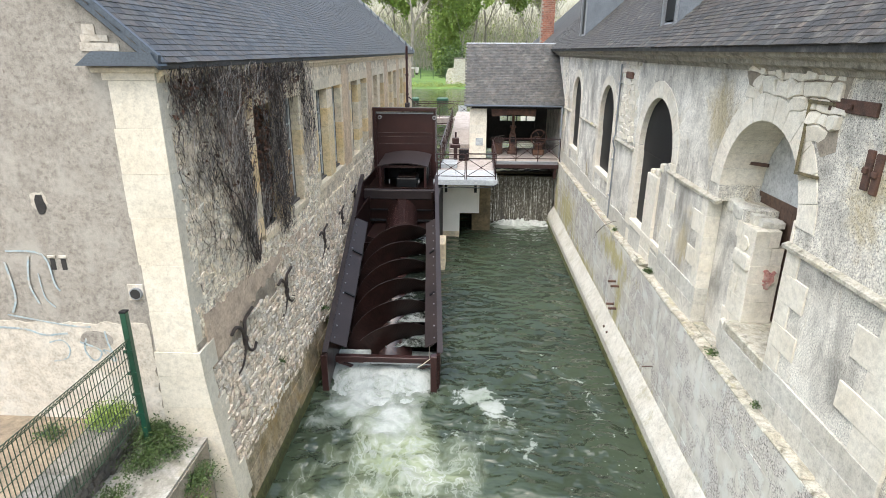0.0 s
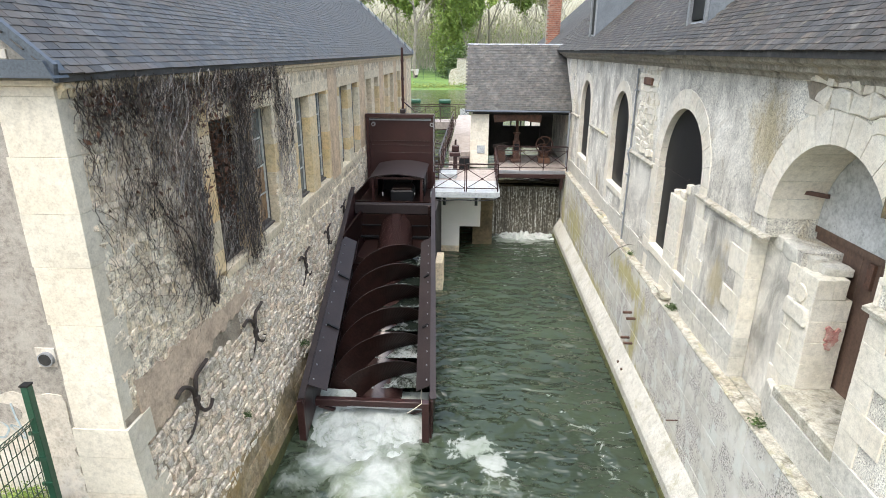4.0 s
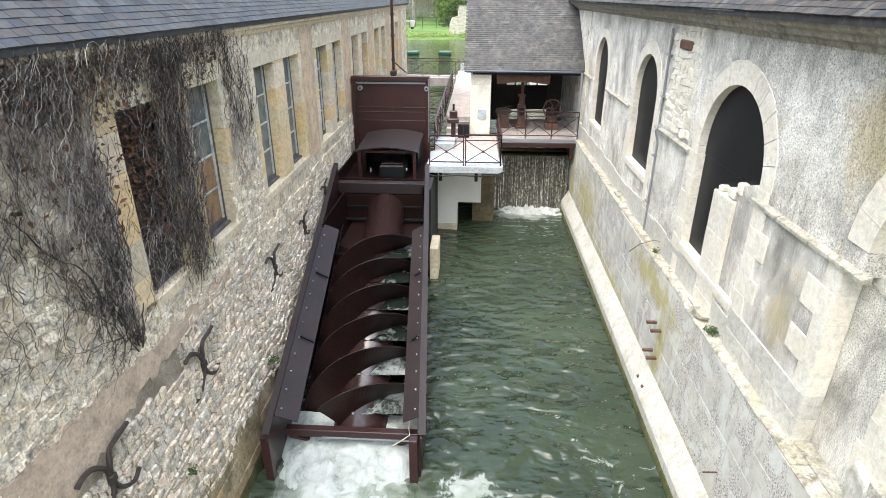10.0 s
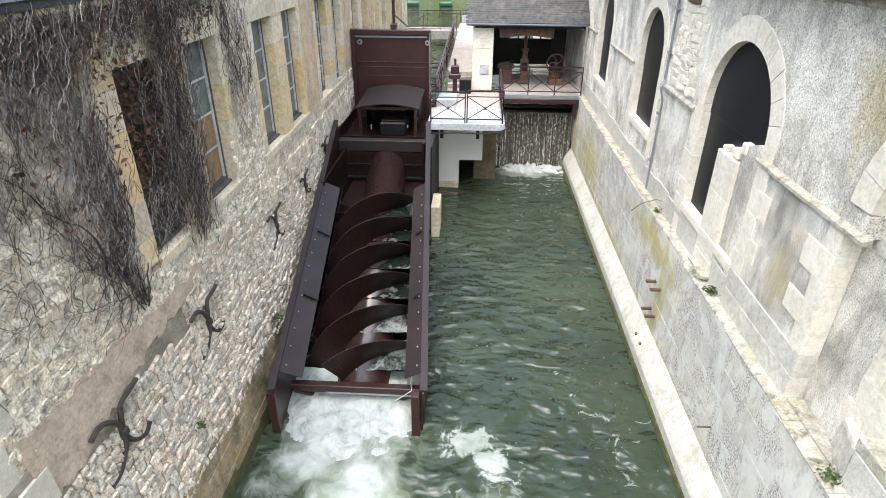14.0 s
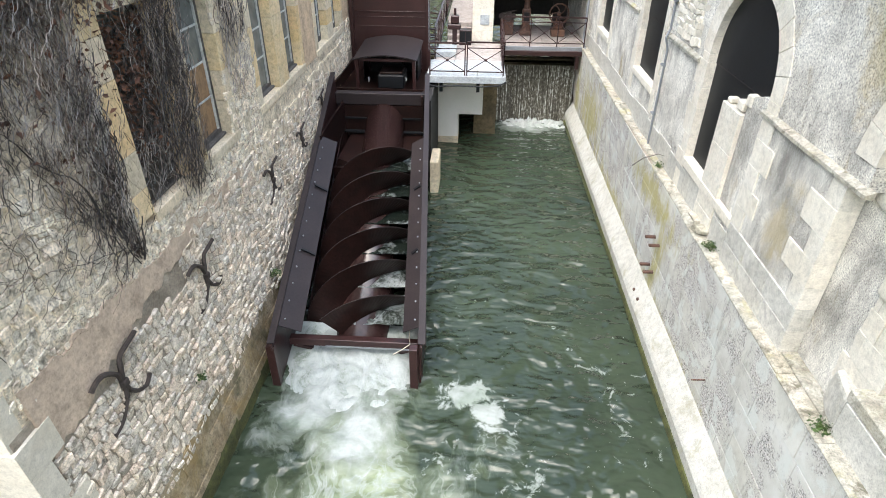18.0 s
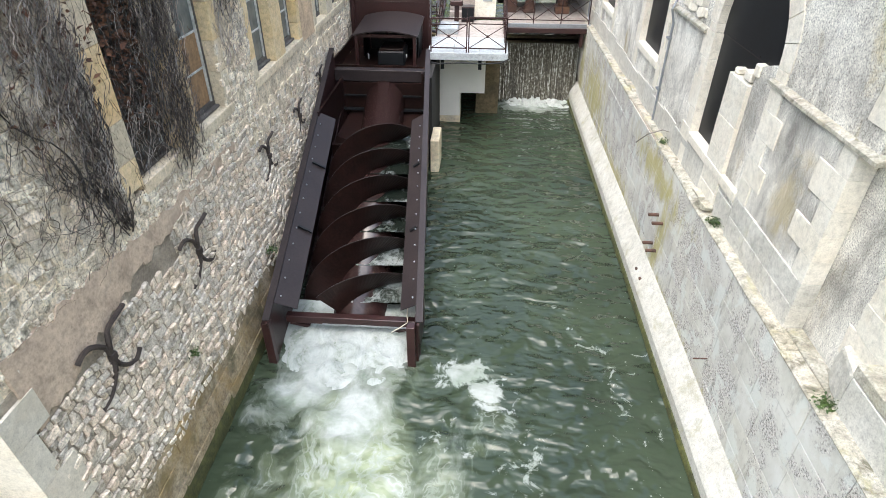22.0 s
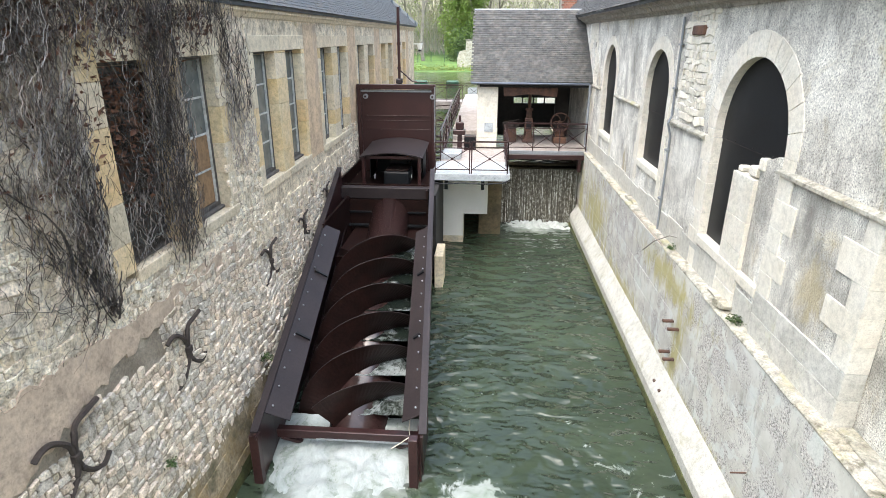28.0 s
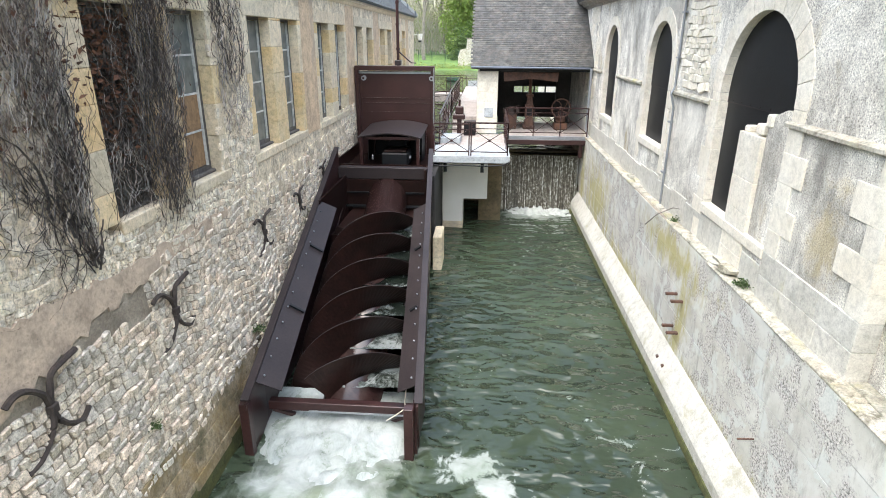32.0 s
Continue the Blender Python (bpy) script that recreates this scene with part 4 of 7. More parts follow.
    def done(self, name, label=""):
        if self.verts:
            me = bpy.data.meshes.new(name)
            me.from_pydata(self.verts, [], self.faces)
            ob = mesh_part(name, me, self.mat_joined, self.parent, label)
            ob["kind"] = "stuff"


def low_face(z):
    """Face of the battered lower wall at a height."""
    return -3.25 - (z - 0.3) / 2.3 * 0.3 if z < 2.6 else -3.55 - (z - 2.6) * 0.05


# ---- dressed stones of the screw-side building ----
z = 3.2
k = 0
while z < EAVE - 0.14:
    h = min(rng.uniform(0.56, 0.74), EAVE - 0.1 - z)
    part("quoin_stone", boxed(-4.2 - rng.uniform(-0.03, 0.06), LX + 0.012, GY - 0.009, 7.2 + 0.17 * (k % 2), z, z + h - 0.002, bevel=0.004), M_QUOIN, wall_left)
    z += h
    k += 1
z = -0.4
while z < 3.18:
    h = min(rng.uniform(0.42, 0.66), 3.2 - z)
    if 3.2 - z - h < 0.2:
        h = 3.2 - z
    bm = prismed([(-4.2, z), (low_face(z) + 0.035, z), (low_face(z + h) + 0.035, z + h - 0.004), (-4.2, z + h - 0.004)], "y", GY - 0.03, 7.24 + 0.2 * (k % 2))
    part("quoin_stone", bm, M_QUOIN, wall_low)
    z += h
    k += 1


def jamb_stack(y0, y1, mats, top=LINT):
    z = SILL
    while z < top - 0.02:
        h = min(rng.choice((0.36, 0.42, 0.47, 0.55)), top - z)
        part("jamb_stone", boxed(LX - 0.34, LX + 0.01 + rng.uniform(0, 0.006), y0, y1, z, z + h - 0.005, bevel=0.006), rng.choice(mats), wall_left)
        z += h


M_BOARD = material("ochre_brown_board", (0.3, 0.19, 0.1), (0.22, 0.14, 0.075), None, grain=30, broad=2, stretch=(4, 4, 0.4), bump=0.2)
for n, p in enumerate(PAIRS):
    mats = (M_STONE, M_YELLOW, M_STONE, M_YELLOW)
    jamb_stack(p - JAMB if n else p - 0.37, p if n else p - 0.002, mats, LINT if n else 6.8)
    jamb_stack(p + W_W, p + W_GAP, mats)
    jamb_stack(p + W_GAP + W_W, p + W_GAP + W_W + JAMB, mats)
    mid = p + W_GAP - 0.3
    for a, b in ((p - JAMB if n else p, mid), (mid, p + W_GAP + W_W + JAMB)):
        part("lintel_stone", boxed(LX - 0.34, LX + 0.014, a + 0.003, b - 0.003, LINT, LINT + 0.275, bevel=0.008), M_STONE, wall_left)
        part("sill_stone", boxed(LX - 0.36, LX + 0.03, a + 0.003, b - 0.003, SILL - 0.16, SILL, bevel=0.012), M_STONE, wall_left)
    for q, (a, b) in enumerate(((p, p + W_W), (p + W_GAP, p + W_GAP + W_W))):
        win = empty("window_%d" % (2 * n + q + 1))
        structure(win, "narrow grey window with four stacked panes in a stone surround", "window")
        xg = LX - 0.21
        fr = bmesh.new()
        for u0, u1, v0, v1 in ((a, a + 0.05, SILL, LINT), (b - 0.05, b, SILL, LINT), (a + 0.05, b - 0.05, LINT - 0.05, LINT), (a + 0.05, b - 0.05, SILL, SILL + 0.11)):
            box(fr, xg - 0.04, xg + 0.03, u0, u1, v0, v1)
        part("window_frame", fr, M_FRAME_D, win)
        ph = (LINT - SILL - 0.16) / 4
        for j in range(4):
            z0 = SILL + 0.11 + j * ph
            board = n == 0 and q == 1 and j < 2
            part("pane", boxed(xg - 0.012, xg - 0.002, a + 0.05, b - 0.05, z0 + 0.012, z0 + ph - 0.012), M_BOARD if board else M_GLASS, win, "brown boarded pane" if board else "")
            if j:
                part("glazing_bar", boxed(xg - 0.014, xg + 0.014, a + 0.05, b - 0.05, z0 - 0.014, z0 + 0.014), M_FRAME, win)
        part("stile", boxed(xg - 0.01, xg + 0.024, b - 0.095, b - 0.055, SILL + 0.11, LINT - 0.05), M_FRAME, win)
        if n < 2:
            part("sill_board", boxed(xg + 0.03, LX - 0.1, a + 0.02, b - 0.02, SILL + 0.003, SILL + 0.05, bevel=0.01), M_FRAME_D, win)
# thin stone cornice under the eave
bm = bmesh.new()
prism(bm, [(LX - 0.02, 6.82), (LX + 0.03, 6.84), (LX + 0.06, 6.9), (LX + 0.1, 6.93), (LX + 0.1, 6.98), (LX - 0.02, 6.98)], "y", GY + 0.03, FY)
structure(part("trim_eave", bm, M_STONE), "slim weathered stone cornice under the slate eave", "trim")

# smooth render strips between the window pairs, above the rubble
for n, p in enumerate(PAIRS[1:], 1):
    a = p + W_GAP + W_W + JAMB
    structure(part("trim_render_strip", boxed(LX - 0.01, LX + 0.006, a + 0.04, a + 4.21 - W_GAP - W_W - 2 * JAMB - 0.04, 3.75 + 0.1 * (n % 2), 6.8), M_TAN), "smooth brown-pink render strip between windows", "trim")

# ---- rubble of the lower wall ----
bed = Pieces("rubble_stone", [BLOCK], M_RUBBLE, M_RUBBLE_ISL, wall_low, 1, 300)


def top_edge(y):
    return 3.05 + 0.32 * noise.noise(Vector((y * 0.55, 0, 5))) + (0.35 if y > 10.2 else -0.15)


def low_edge(y):
    return 0.95 + 0.4 * noise.noise(Vector((y * 0.4, 8, 5)))


def rubble_rows(pieces, y0, y1, z0, z1, inside, face, hmin=0.06, hmax=0.13, proud=0.012, stretch=2.1, near=None, wave=0.05):
    """Roughly coursed rubble: wavering courses, uneven stones that fit each other closely, thin joints."""
    z, j = z0, 0

    def bed_line(n, zz, h, y):
        return zz + wave * noise.noise(Vector((y * 1.1, zz * 0.9, 1))) + 0.42 * h * noise.noise(Vector((y * 4.3, n * 7.7, 3)))

    while z < z1:
        h = rng.uniform(hmin, hmax)
        y = y0 + rng.uniform(-0.2, 0)
        lean = rng.uniform(-0.3, 0.3) * h
        while y < y1:
            w = h * rng.uniform(0.7, stretch) + 0.02
            lean2 = rng.uniform(-0.2, 0.2) * h
            yb = min(y + w, y1 + 0.03)
            mid = (y + yb) / 2
            low = [(y, bed_line(j, z, h, y)), (mid, bed_line(j, z, h, mid)), (yb, bed_line(j, z, h, yb))]
            top = [(yb + lean2, bed_line(j + 1, z + h, h, yb + lean2)), (mid + (lean + lean2) / 2, bed_line(j + 1, z + h, h, mid)), (y + lean, bed_line(j + 1, z + h, h, y + lean))]
            cy, cz = mid + (lean + lean2) / 4, z + h / 2
            if inside(cy, cz):
                g = rng.uniform(0.004, 0.012)
                ring = []
                for k, (a, b) in enumerate(low + top):
                    cut = 0.012 * rng.random() if k % 3 != 1 else -0.008 * rng.random()
                    ln = math.hypot(a - cy, b - cz) or 1
                    q = max(0.5, 1 - (g + cut) / ln)
                    ring.append((cy + (a - cy) * q, cz + (b - cz) * q))
                pieces.put_stone(ring, face, proud * rng.uniform(0.3, 1.5), (rng.gauss(0, 0.09), rng.gauss(0, 0.1)), near is None or near(y, cz))
            y, lean = yb, lean2
        z += h
        j += 1


rubble_rows(bed, 7.3, 21.5, 0.5, 3.7, lambda y, z: low_edge(y) < z < top_edge(y) and not (z > 2.75 and y < 8.6), low_face, 0.07, 0.145, 0.03, 1.75, wave=0.14, near=lambda y, z: 8.2 < y < 10.6 and z > 1.4)
bed.done("rubble_bed")
upper = Pieces("rubble_stone", [BLOCK], M_FLUSH, M_FLUSH_ISL, wall_left, 1, 200)
rubble_rows(upper, 7.3, 9.62, 3.6, 6.85, lambda y, z: noise.noise(Vector((y * 0.9, z * 0.9, 4))) > -0.5, lambda z: LX, 0.07, 0.15, 0.013, 2.2, wave=0.15)
rubble_rows(upper, 7.35, 9.75, 3.35, 3.7, lambda y, z: z > 3.3 + 0.2 * noise.noise(Vector((y * 1.5, 2, 0))), lambda z: LX, 0.06, 0.13, 0.012, 2.2, near=lambda y, z: False)
rubble_rows(upper, 12.78, 14.0, 3.4, 6.8, lambda y, z: noise.noise(Vector((y * 1.2, z * 1.2, 2))) > -0.12, lambda z: LX, 0.08, 0.16, 0.015, 2.0)
rubble_rows(upper, 9.8, 12.8, 3.3, 3.82, lambda y, z: True, lambda z: LX, 0.07, 0.12, 0.02, 2.0)
rubble_rows(upper, 20.4, 24.5, 3.0, 4.0, lambda y, z: noise.noise(Vector((y, z, 7))) > -0.2, lambda z: LX, 0.08, 0.14, 0.02, 2.0, near=lambda y, z: False)
upper.done("rubble_patch")
# render patches left on the wall
for y0, y1, zl0, zl1, zh0, zh1, mt in ((7.3, 9.5, 2.74, 3.16, 3.62, 3.5, M_PINK), (9.5, 12.6, 3.14, 3.3, 3.46, 3.42, M_PINK), (13.4, 16.6, 3.0, 3.0, 3.45, 3.45, M_RENDER_L), (17.0, 20.6, 3.1, 3.1, 3.6, 3.6, M_RENDER_L)):
    n = 22
    lo = [(y0 + (y1 - y0) * i / n, zl0 + (zl1 - zl0) * i / n + 0.12 * noise.noise(Vector((i * 0.7, zl0, 3)))) for i in range(n + 1)]
    hi = [(y1 - (y1 - y0) * i / n, zh1 + (zh0 - zh1) * i / n + 0.12 * noise.noise(Vector((i * 0.6, zh1, 9)))) for i in range(n + 1)]
    bm = bmesh.new()
    front, back = -3.0, -4.0
    prism(bm, lo + hi, "x", back, front)
    for v in bm.verts:
        v.co.x = low_face(v.co.z) + (0.024 if v.co.x > -3.5 else -0.05)
    structure(part("trim_render_patch", bm, mt), "leftover patch of coloured lime render", "trim")
# larger smooth stones at the foot, stained by the water
foot = Pieces("footing_stone", [BLOCK], M_FOOT, M_FOOT, wall_low, 1, 120)
z = -0.3
while z < 0.95:
    h = rng.uniform(0.3, 0.42)
    y = 7.4
    while y < 24:
        w = rng.uniform(0.5, 1.1)
        if z + h / 2 < low_edge(y + w / 2) + 0.05:
            foot.put(low_face(z + h / 2) - 0.05, y + w / 2, z + h / 2, w - 0.006, h - 0.004, rng.uniform(0.06, 0.085), lean=-0.12)
        y += w
    z += h
foot.done("footing")
bm = bmesh.new()
prism(bm, [(-3.3, -0.4), (-3.17, -0.4), (-3.18, 0.04), (-3.2, 0.2), (-3.24, 0.34), (-3.3, 0.38)], "y", 7.2, 24)
structure(part("trim_algae", bm, M_ALGAE), "dark green algae band at the waterline", "trim")

# ---- wall anchors ----


def anchor(y, z, size, turn):
    top = empty("wall_anchor", (low_face(z) + 0.045, y, z))
    tagged(top, "forged iron wall anchor with four curled arms on rubble", "wall anchor", "wall anchors")
    for arms in (((-0.44, 0.3), (-0.34, 0.35), (-0.2, 0.31), (-0.06, 0.18), (0.0, 0.0), (0.05, -0.16), (0.16, -0.28), (0.3, -0.34), (0.43, -0.28)),
                 ((0.43, 0.36), (0.26, 0.35), (0.09, 0.3), (0.02, 0.16), (0.0, 0.0), (-0.03, -0.14), (-0.1, -0.27), (-0.24, -0.36), (-0.4, -0.4))):
        c, s = math.cos(turn), math.sin(turn)
        pts = [(0.012 * (i % 2), size * (a * c - b * s), size * (a * s + b * c)) for i, (a, b) in enumerate(arms)]
        fine = []
        for i in range(len(pts) - 1):
            p0, p1, p2, p3 = (Vector(pts[max(0, min(len(pts) - 1, i + q))]) for q in (-1, 0, 1, 2))
            for u in (0, 0.25, 0.5, 0.75):
                fine.append(0.5 * (2 * p1 + (p2 - p0) * u + (2 * p0 - 5 * p1 + 4 * p2 - p3) * u * u + (3 * p1 - p0 - 3 * p2 + p3) * u ** 3))
        fine.append(Vector(pts[-1]))
        bm = tubed(fine, 0.021 * size + 0.009, 6)
        part("arm", bm, M_IRON, top)
    bm = bmesh.new()
    box(bm, -0.02, 0.05, -0.05, 0.05, -0.05, 0.05, bevel=0.01)
    part("boss", bm, M_IRON, top)


for y, z, s, t in ((8.4, 2.66, 1.04, 0.0), (10.62, 2.58, 1.0, 0.0), (13.8, 2.6, 0.9, 0.0), (15.9, 2.6, 0.75, 0.05), (17.9, 2.78, 0.7, 0.1)):
    anchor(y, z, s, t)

# ---- dead ivy on the wall ----


def ivy(name, count, seed, mat, spread, r0, r1, y0, y1, label, at=0.0, drift=-0.12, wander=0.5, top=6.96, fan=None):
    """Dry climbing stems: crooked tubes that run up the wall between y0 and y1, or away from the root fan, thinning out."""
    r = random.Random(seed)
    verts, faces = [], []
    for _ in range(count):
        y, z = spread(r)
        if fan:
            drift = math.atan2(y - fan[0], z - fan[1])
        n, rad, heading, lift = r.randint(8, 30), r.uniform(r0, r1), r.gauss(drift, 0.4 if not fan else 0.25), 0.045 if r.random() < 0.8 else 0.12
        px = LX + at + 0.02 + r.random() * lift
        prev = None
        for i in range(n):
            q = rad * (1 - 0.75 * i / n)
            base = len(verts)
            verts.extend(((px, y - q, z), (px, y + q, z), (px + 1.7 * q, y, z)))
            if prev is not None:
                faces.extend((prev + k, prev + (k + 1) % 3, base + (k + 1) % 3, base + k) for k in range(3))
            prev = base
            heading += r.gauss(0, wander) - 0.1 * (heading - drift)
            step = r.uniform(0.05, 0.1)
            y += math.sin(heading) * step
            z += math.cos(heading) * step
            px = min(max(px + r.gauss(0, 0.012), LX + at + 0.012), LX + at + 0.03 + lift)
            if z > top or not y0 < y < y1 or (fan and bare_patch(y, z) and r.random() < 0.2):
                break
    me = bpy.data.meshes.new(name)
    me.from_pydata(verts, [], faces)
    return tagged(mesh_part(name, me, mat), label, "ivy", kind="stuff")


def clump_ivy(r):
    z = r.uniform(3.6, 6.6)
    return min(9.62, r.gauss(9.5 - 0.16 * (z - 3.6), 0.05 + 0.05 * (z - 3.6))), z


ROOT = (9.56, 3.3)


def bare_patch(y, z):
    """Places of about a stone's size where no ivy clings; rarer towards the root's side and the eave."""
    return noise.noise(Vector((y * 2.7, z * 2.1, 8))) + 0.07 * (y - 8.9) + 0.09 * (z - 5.2) < -0.12


def fan_ivy(lo, hi, most, r0, r1):
    """Starting places spread round the root, by the angle from upright and the way out."""
    def spread(r):
        for _ in range(40):
            a, q = r.triangular(lo, hi, most), r0 + (r1 - r0) * r.random() ** 0.8
            y, z = ROOT[0] + math.sin(a) * q, ROOT[1] + math.cos(a) * q
            if 7.3 < y < 9.62 and z < 6.85 and not bare_patch(y, z):
                break
        return y, z
    return spread


W1 = PAIRS[0]
ivy("dry_ivy", 230, 41, M_IVY_D, fan_ivy(-0.66, 0.0, -0.1, 0.9, 3.6), 0.0018, 0.005, 7.2, 9.66, "dark ivy stems fanning out over the masonry", wander=0.75, fan=ROOT)
ivy("dry_ivy", 260, 42, M_IVY, fan_ivy(-0.7, 0.0, -0.16, 0.8, 3.6), 0.0015, 0.0036, 7.2, 9.66, "pale dry ivy stems fanning out over the masonry", wander=0.75, fan=ROOT)
ivy("dry_ivy", 130, 43, M_IVY_D, fan_ivy(-1.4, -0.4, -0.7, 0.5, 3.2), 0.0016, 0.0045, 7.2, 9.66, "thin ivy runners spread low over the masonry", wander=0.5, fan=ROOT)
ivy("dry_ivy", 170, 45, M_IVY_D, lambda r: (lambda u: (7.25 + 1.5 * u, 6.9 - (1.0 + 0.9 * u) * r.random()))(r.random()), 0.0018, 0.0046, 7.15, 9.66, "crooked ivy stems spread to the eave corner", wander=1.1, fan=ROOT)
ivy("dry_ivy", 110, 46, M_IVY, lambda r: (lambda u: (7.25 + 1.5 * u, 6.9 - (1.1 + 0.9 * u) * r.random()))(r.random()), 0.0015, 0.0036, 7.15, 9.66, "pale crooked ivy stems spread to the eave corner", wander=1.1, fan=ROOT)
ivy("dry_ivy", 26, 44, M_IVY_D, fan_ivy(-0.6, -0.02, -0.12, 0.3, 1.2), 0.007, 0.013, 7.2, 9.66, "thick woody ivy stems near the root", wander=0.2, fan=ROOT)
ivy("dry_ivy", 200, 9, M_IVY_D, clump_ivy, 0.0025, 0.008, 8.6, 9.66, "thick ivy trunk growth beside the first window", drift=-0.05, wander=0.7)
ivy("dry_ivy", 200, 10, M_IVY, clump_ivy, 0.0015, 0.0045, 8.6, 9.66, "pale ivy stems over the thick dark growth", drift=-0.05)
ivy("dry_ivy", 26, 22, M_IVY_D, lambda r: (r.uniform(9.6, 10.05), r.uniform(3.8, 6.0)), 0.0015, 0.0032, 9.6, 10.4, "thin runners crossing the window jamb", drift=-0.3)
ivy("dry_ivy", 480, 5, M_IVY_D, lambda r: (r.gauss(W1 + 1.15, 0.18), r.uniform(3.7, 6.5)), 0.002, 0.0065, W1 + 0.6, W1 + W_GAP + 0.06, "dense dark ivy tangle over the window mullion", drift=0.0, wander=0.7)
ivy("dry_ivy", 190, 15, M_IVY, lambda r: (r.uniform(W1 + 0.7, W1 + W_GAP), r.uniform(3.7, 6.4)), 0.0015, 0.0045, W1 + 0.3, W1 + W_GAP + 0.08, "pale ivy stems over the window mullion", drift=0.0)
ivy("dry_ivy", 480, 12, M_IVY_D, lambda r: (r.uniform(W1 + 0.03, W1 + W_W), r.uniform(3.95, 6.0)), 0.002, 0.006, W1 + 0.01, W1 + W_W, "matted ivy filling the first window", at=-0.15, drift=0.0, wander=0.9, top=LINT - 0.02)
ivy("dry_ivy", 50, 13, M_IVY, lambda r: (r.uniform(W1 + 0.03, W1 + W_W), r.uniform(3.9, 4.9)), 0.002, 0.006, W1 + 0.01, W1 + W_W, "pale stems at the foot of the first window", at=-0.1, drift=0.0, wander=0.7, top=LINT - 0.02)
ivy("dry_ivy", 560, 6, M_IVY_D, lambda r: (r.uniform(7.15, 12.9), 6.95 - abs(r.gauss(0, 0.28))), 0.002, 0.006, 7.05, 13.4, "tangled ivy stems under the slate eave", at=0.07, wander=0.9, top=7.03)
ivy("dry_ivy", 130, 7, M_IVY, lambda r: (r.uniform(7.15, 13.2), 6.95 - abs(r.gauss(0, 0.25))), 0.0012, 0.0034, 7.05, 13.6, "pale tangled ivy stems under the slate eave", at=0.09, wander=1.0, top=7.05)
ivy("dry_ivy", 60, 8, M_IVY, lambda r: (r.uniform(12.8, 13.9), r.uniform(4.4, 5.9)), 0.003, 0.007, 12.75, 14.0, "thin ivy runners beside the second window")
ivy("dry_ivy", 60, 28, M_IVY_D, lambda r: (r.uniform(12.8, 13.8), r.uniform(5.2, 6.4)), 0.003, 0.007, 12.75, 14.0, "thin dark ivy runners beside the second window")


def leaf_patch(name, spots, mat, size, seed, label, category="plant", kind="stuff", up=0.6):
    """Many small leaves, each a bent quad, at random places given by spots(r)."""
    r = random.Random(seed)
    verts, faces = [], []
    for p in spots(r):
        p = Vector(p)
        d = Vector((r.gauss(0, 1), r.gauss(0, 1), r.gauss(0, 1) + up)).normalized()
        u = d.orthogonal().normalized()
        u.rotate(Matrix.Rotation(r.random() * 6.28, 3, d))
        v = d.cross(u)
        s = size * r.uniform(0.5, 1.3)
        n = len(verts)
        verts += [tuple(p - u * s), tuple(p + v * s * 0.55 + d * s * 0.2), tuple(p + u * s), tuple(p - v * s * 0.55 + d * s * 0.2)]
        faces += [(n, n + 1, n + 2), (n, n + 2, n + 3)]
    me = bpy.data.meshes.new(name)
    me.from_pydata(verts, [], faces)
    return tagged(mesh_part(name, me, mat), label, category, kind=kind)


M_DEADLEAF = material("dead_brown_leaves", (0.16, 0.075, 0.04), (0.09, 0.045, 0.028), None, grain=20, broad=4, island=0.5, rough=0.8, bump=0)
leaf_patch("dead_leaves", lambda r: [(LX - r.uniform(0.02, 0.13), r.uniform(10.05, 10.95), r.triangular(4.4, 6.2, 6.1)) for _ in range(620)]
           + [(LX + r.uniform(0.0, 0.06), r.gauss(9.6, 0.8), r.triangular(4.6, 6.95, 6.9)) for _ in range(420)]
           + [(LX + r.uniform(0.02, 0.12), r.uniform(7.2, 12.6), r.triangular(6.3, 6.95, 6.85)) for _ in range(500)], M_DEADLEAF, 0.045, 2, "dead brown ivy leaves caught in the window", "leaves")

# ---- dressings of the arcade wall ----
F2 = RX - 0.03  # face of the projecting panels


def voussoirs(y0, y1, crown, band, n, x0, x1, mats, jamb_to=None, skip=()):
    """Arch stones round an opening, from the far springing over the crown, each a wedge."""
    c, s = (y0 + y1) / 2, crown - (y1 - y0) / 2
    r = (y1 - y0) / 2 - 0.006
    for k in range(n):
        if k in skip:
            continue
        a0, a1 = math.pi * k / n + 0.004, math.pi * (k + 1) / n - 0.004
        ro = r + band * rng.uniform(0.93, 1.05)
        pts = [(c + r * math.cos(a0), s + r * math.sin(a0)), (c + ro * math.cos(a0), s + ro * math.sin(a0)),
               (c + ro * math.cos((a0 + a1) / 2), s + ro * math.sin((a0 + a1) / 2)), (c + ro * math.cos(a1), s + ro * math.sin(a1)),
               (c + r * math.cos(a1), s + r * math.sin(a1)), (c + r * math.cos((a0 + a1) / 2), s + r * math.sin((a0 + a1) / 2))]
        part("voussoir", prismed(pts, "x", x0, x1 + rng.uniform(0, 0.012)), rng.choice(mats), wall_right)


def jamb_blocks(y0, y1, z0, z1, x0, x1, far, near, mats, hs=(0.34, 0.42, 0.5)):
    """A stack of dressed blocks between z0 and z1; every other one reaches far or near further into the wall."""
    z, k = z0, 0
    while z < z1 - 0.05:
        h = min(rng.choice(hs), z1 - z)
        if z1 - z - h < 0.12:
            h = z1 - z
        a, b = (y0 - near * (k % 2), y1 + far * (k % 2))
        part("quoin_block", boxed(x0 - rng.uniform(0, 0.008), x1, a, b, z + 0.002, z + h - 0.003, bevel=0.006), rng.choice(mats), wall_right)
        z += h
        k += 1


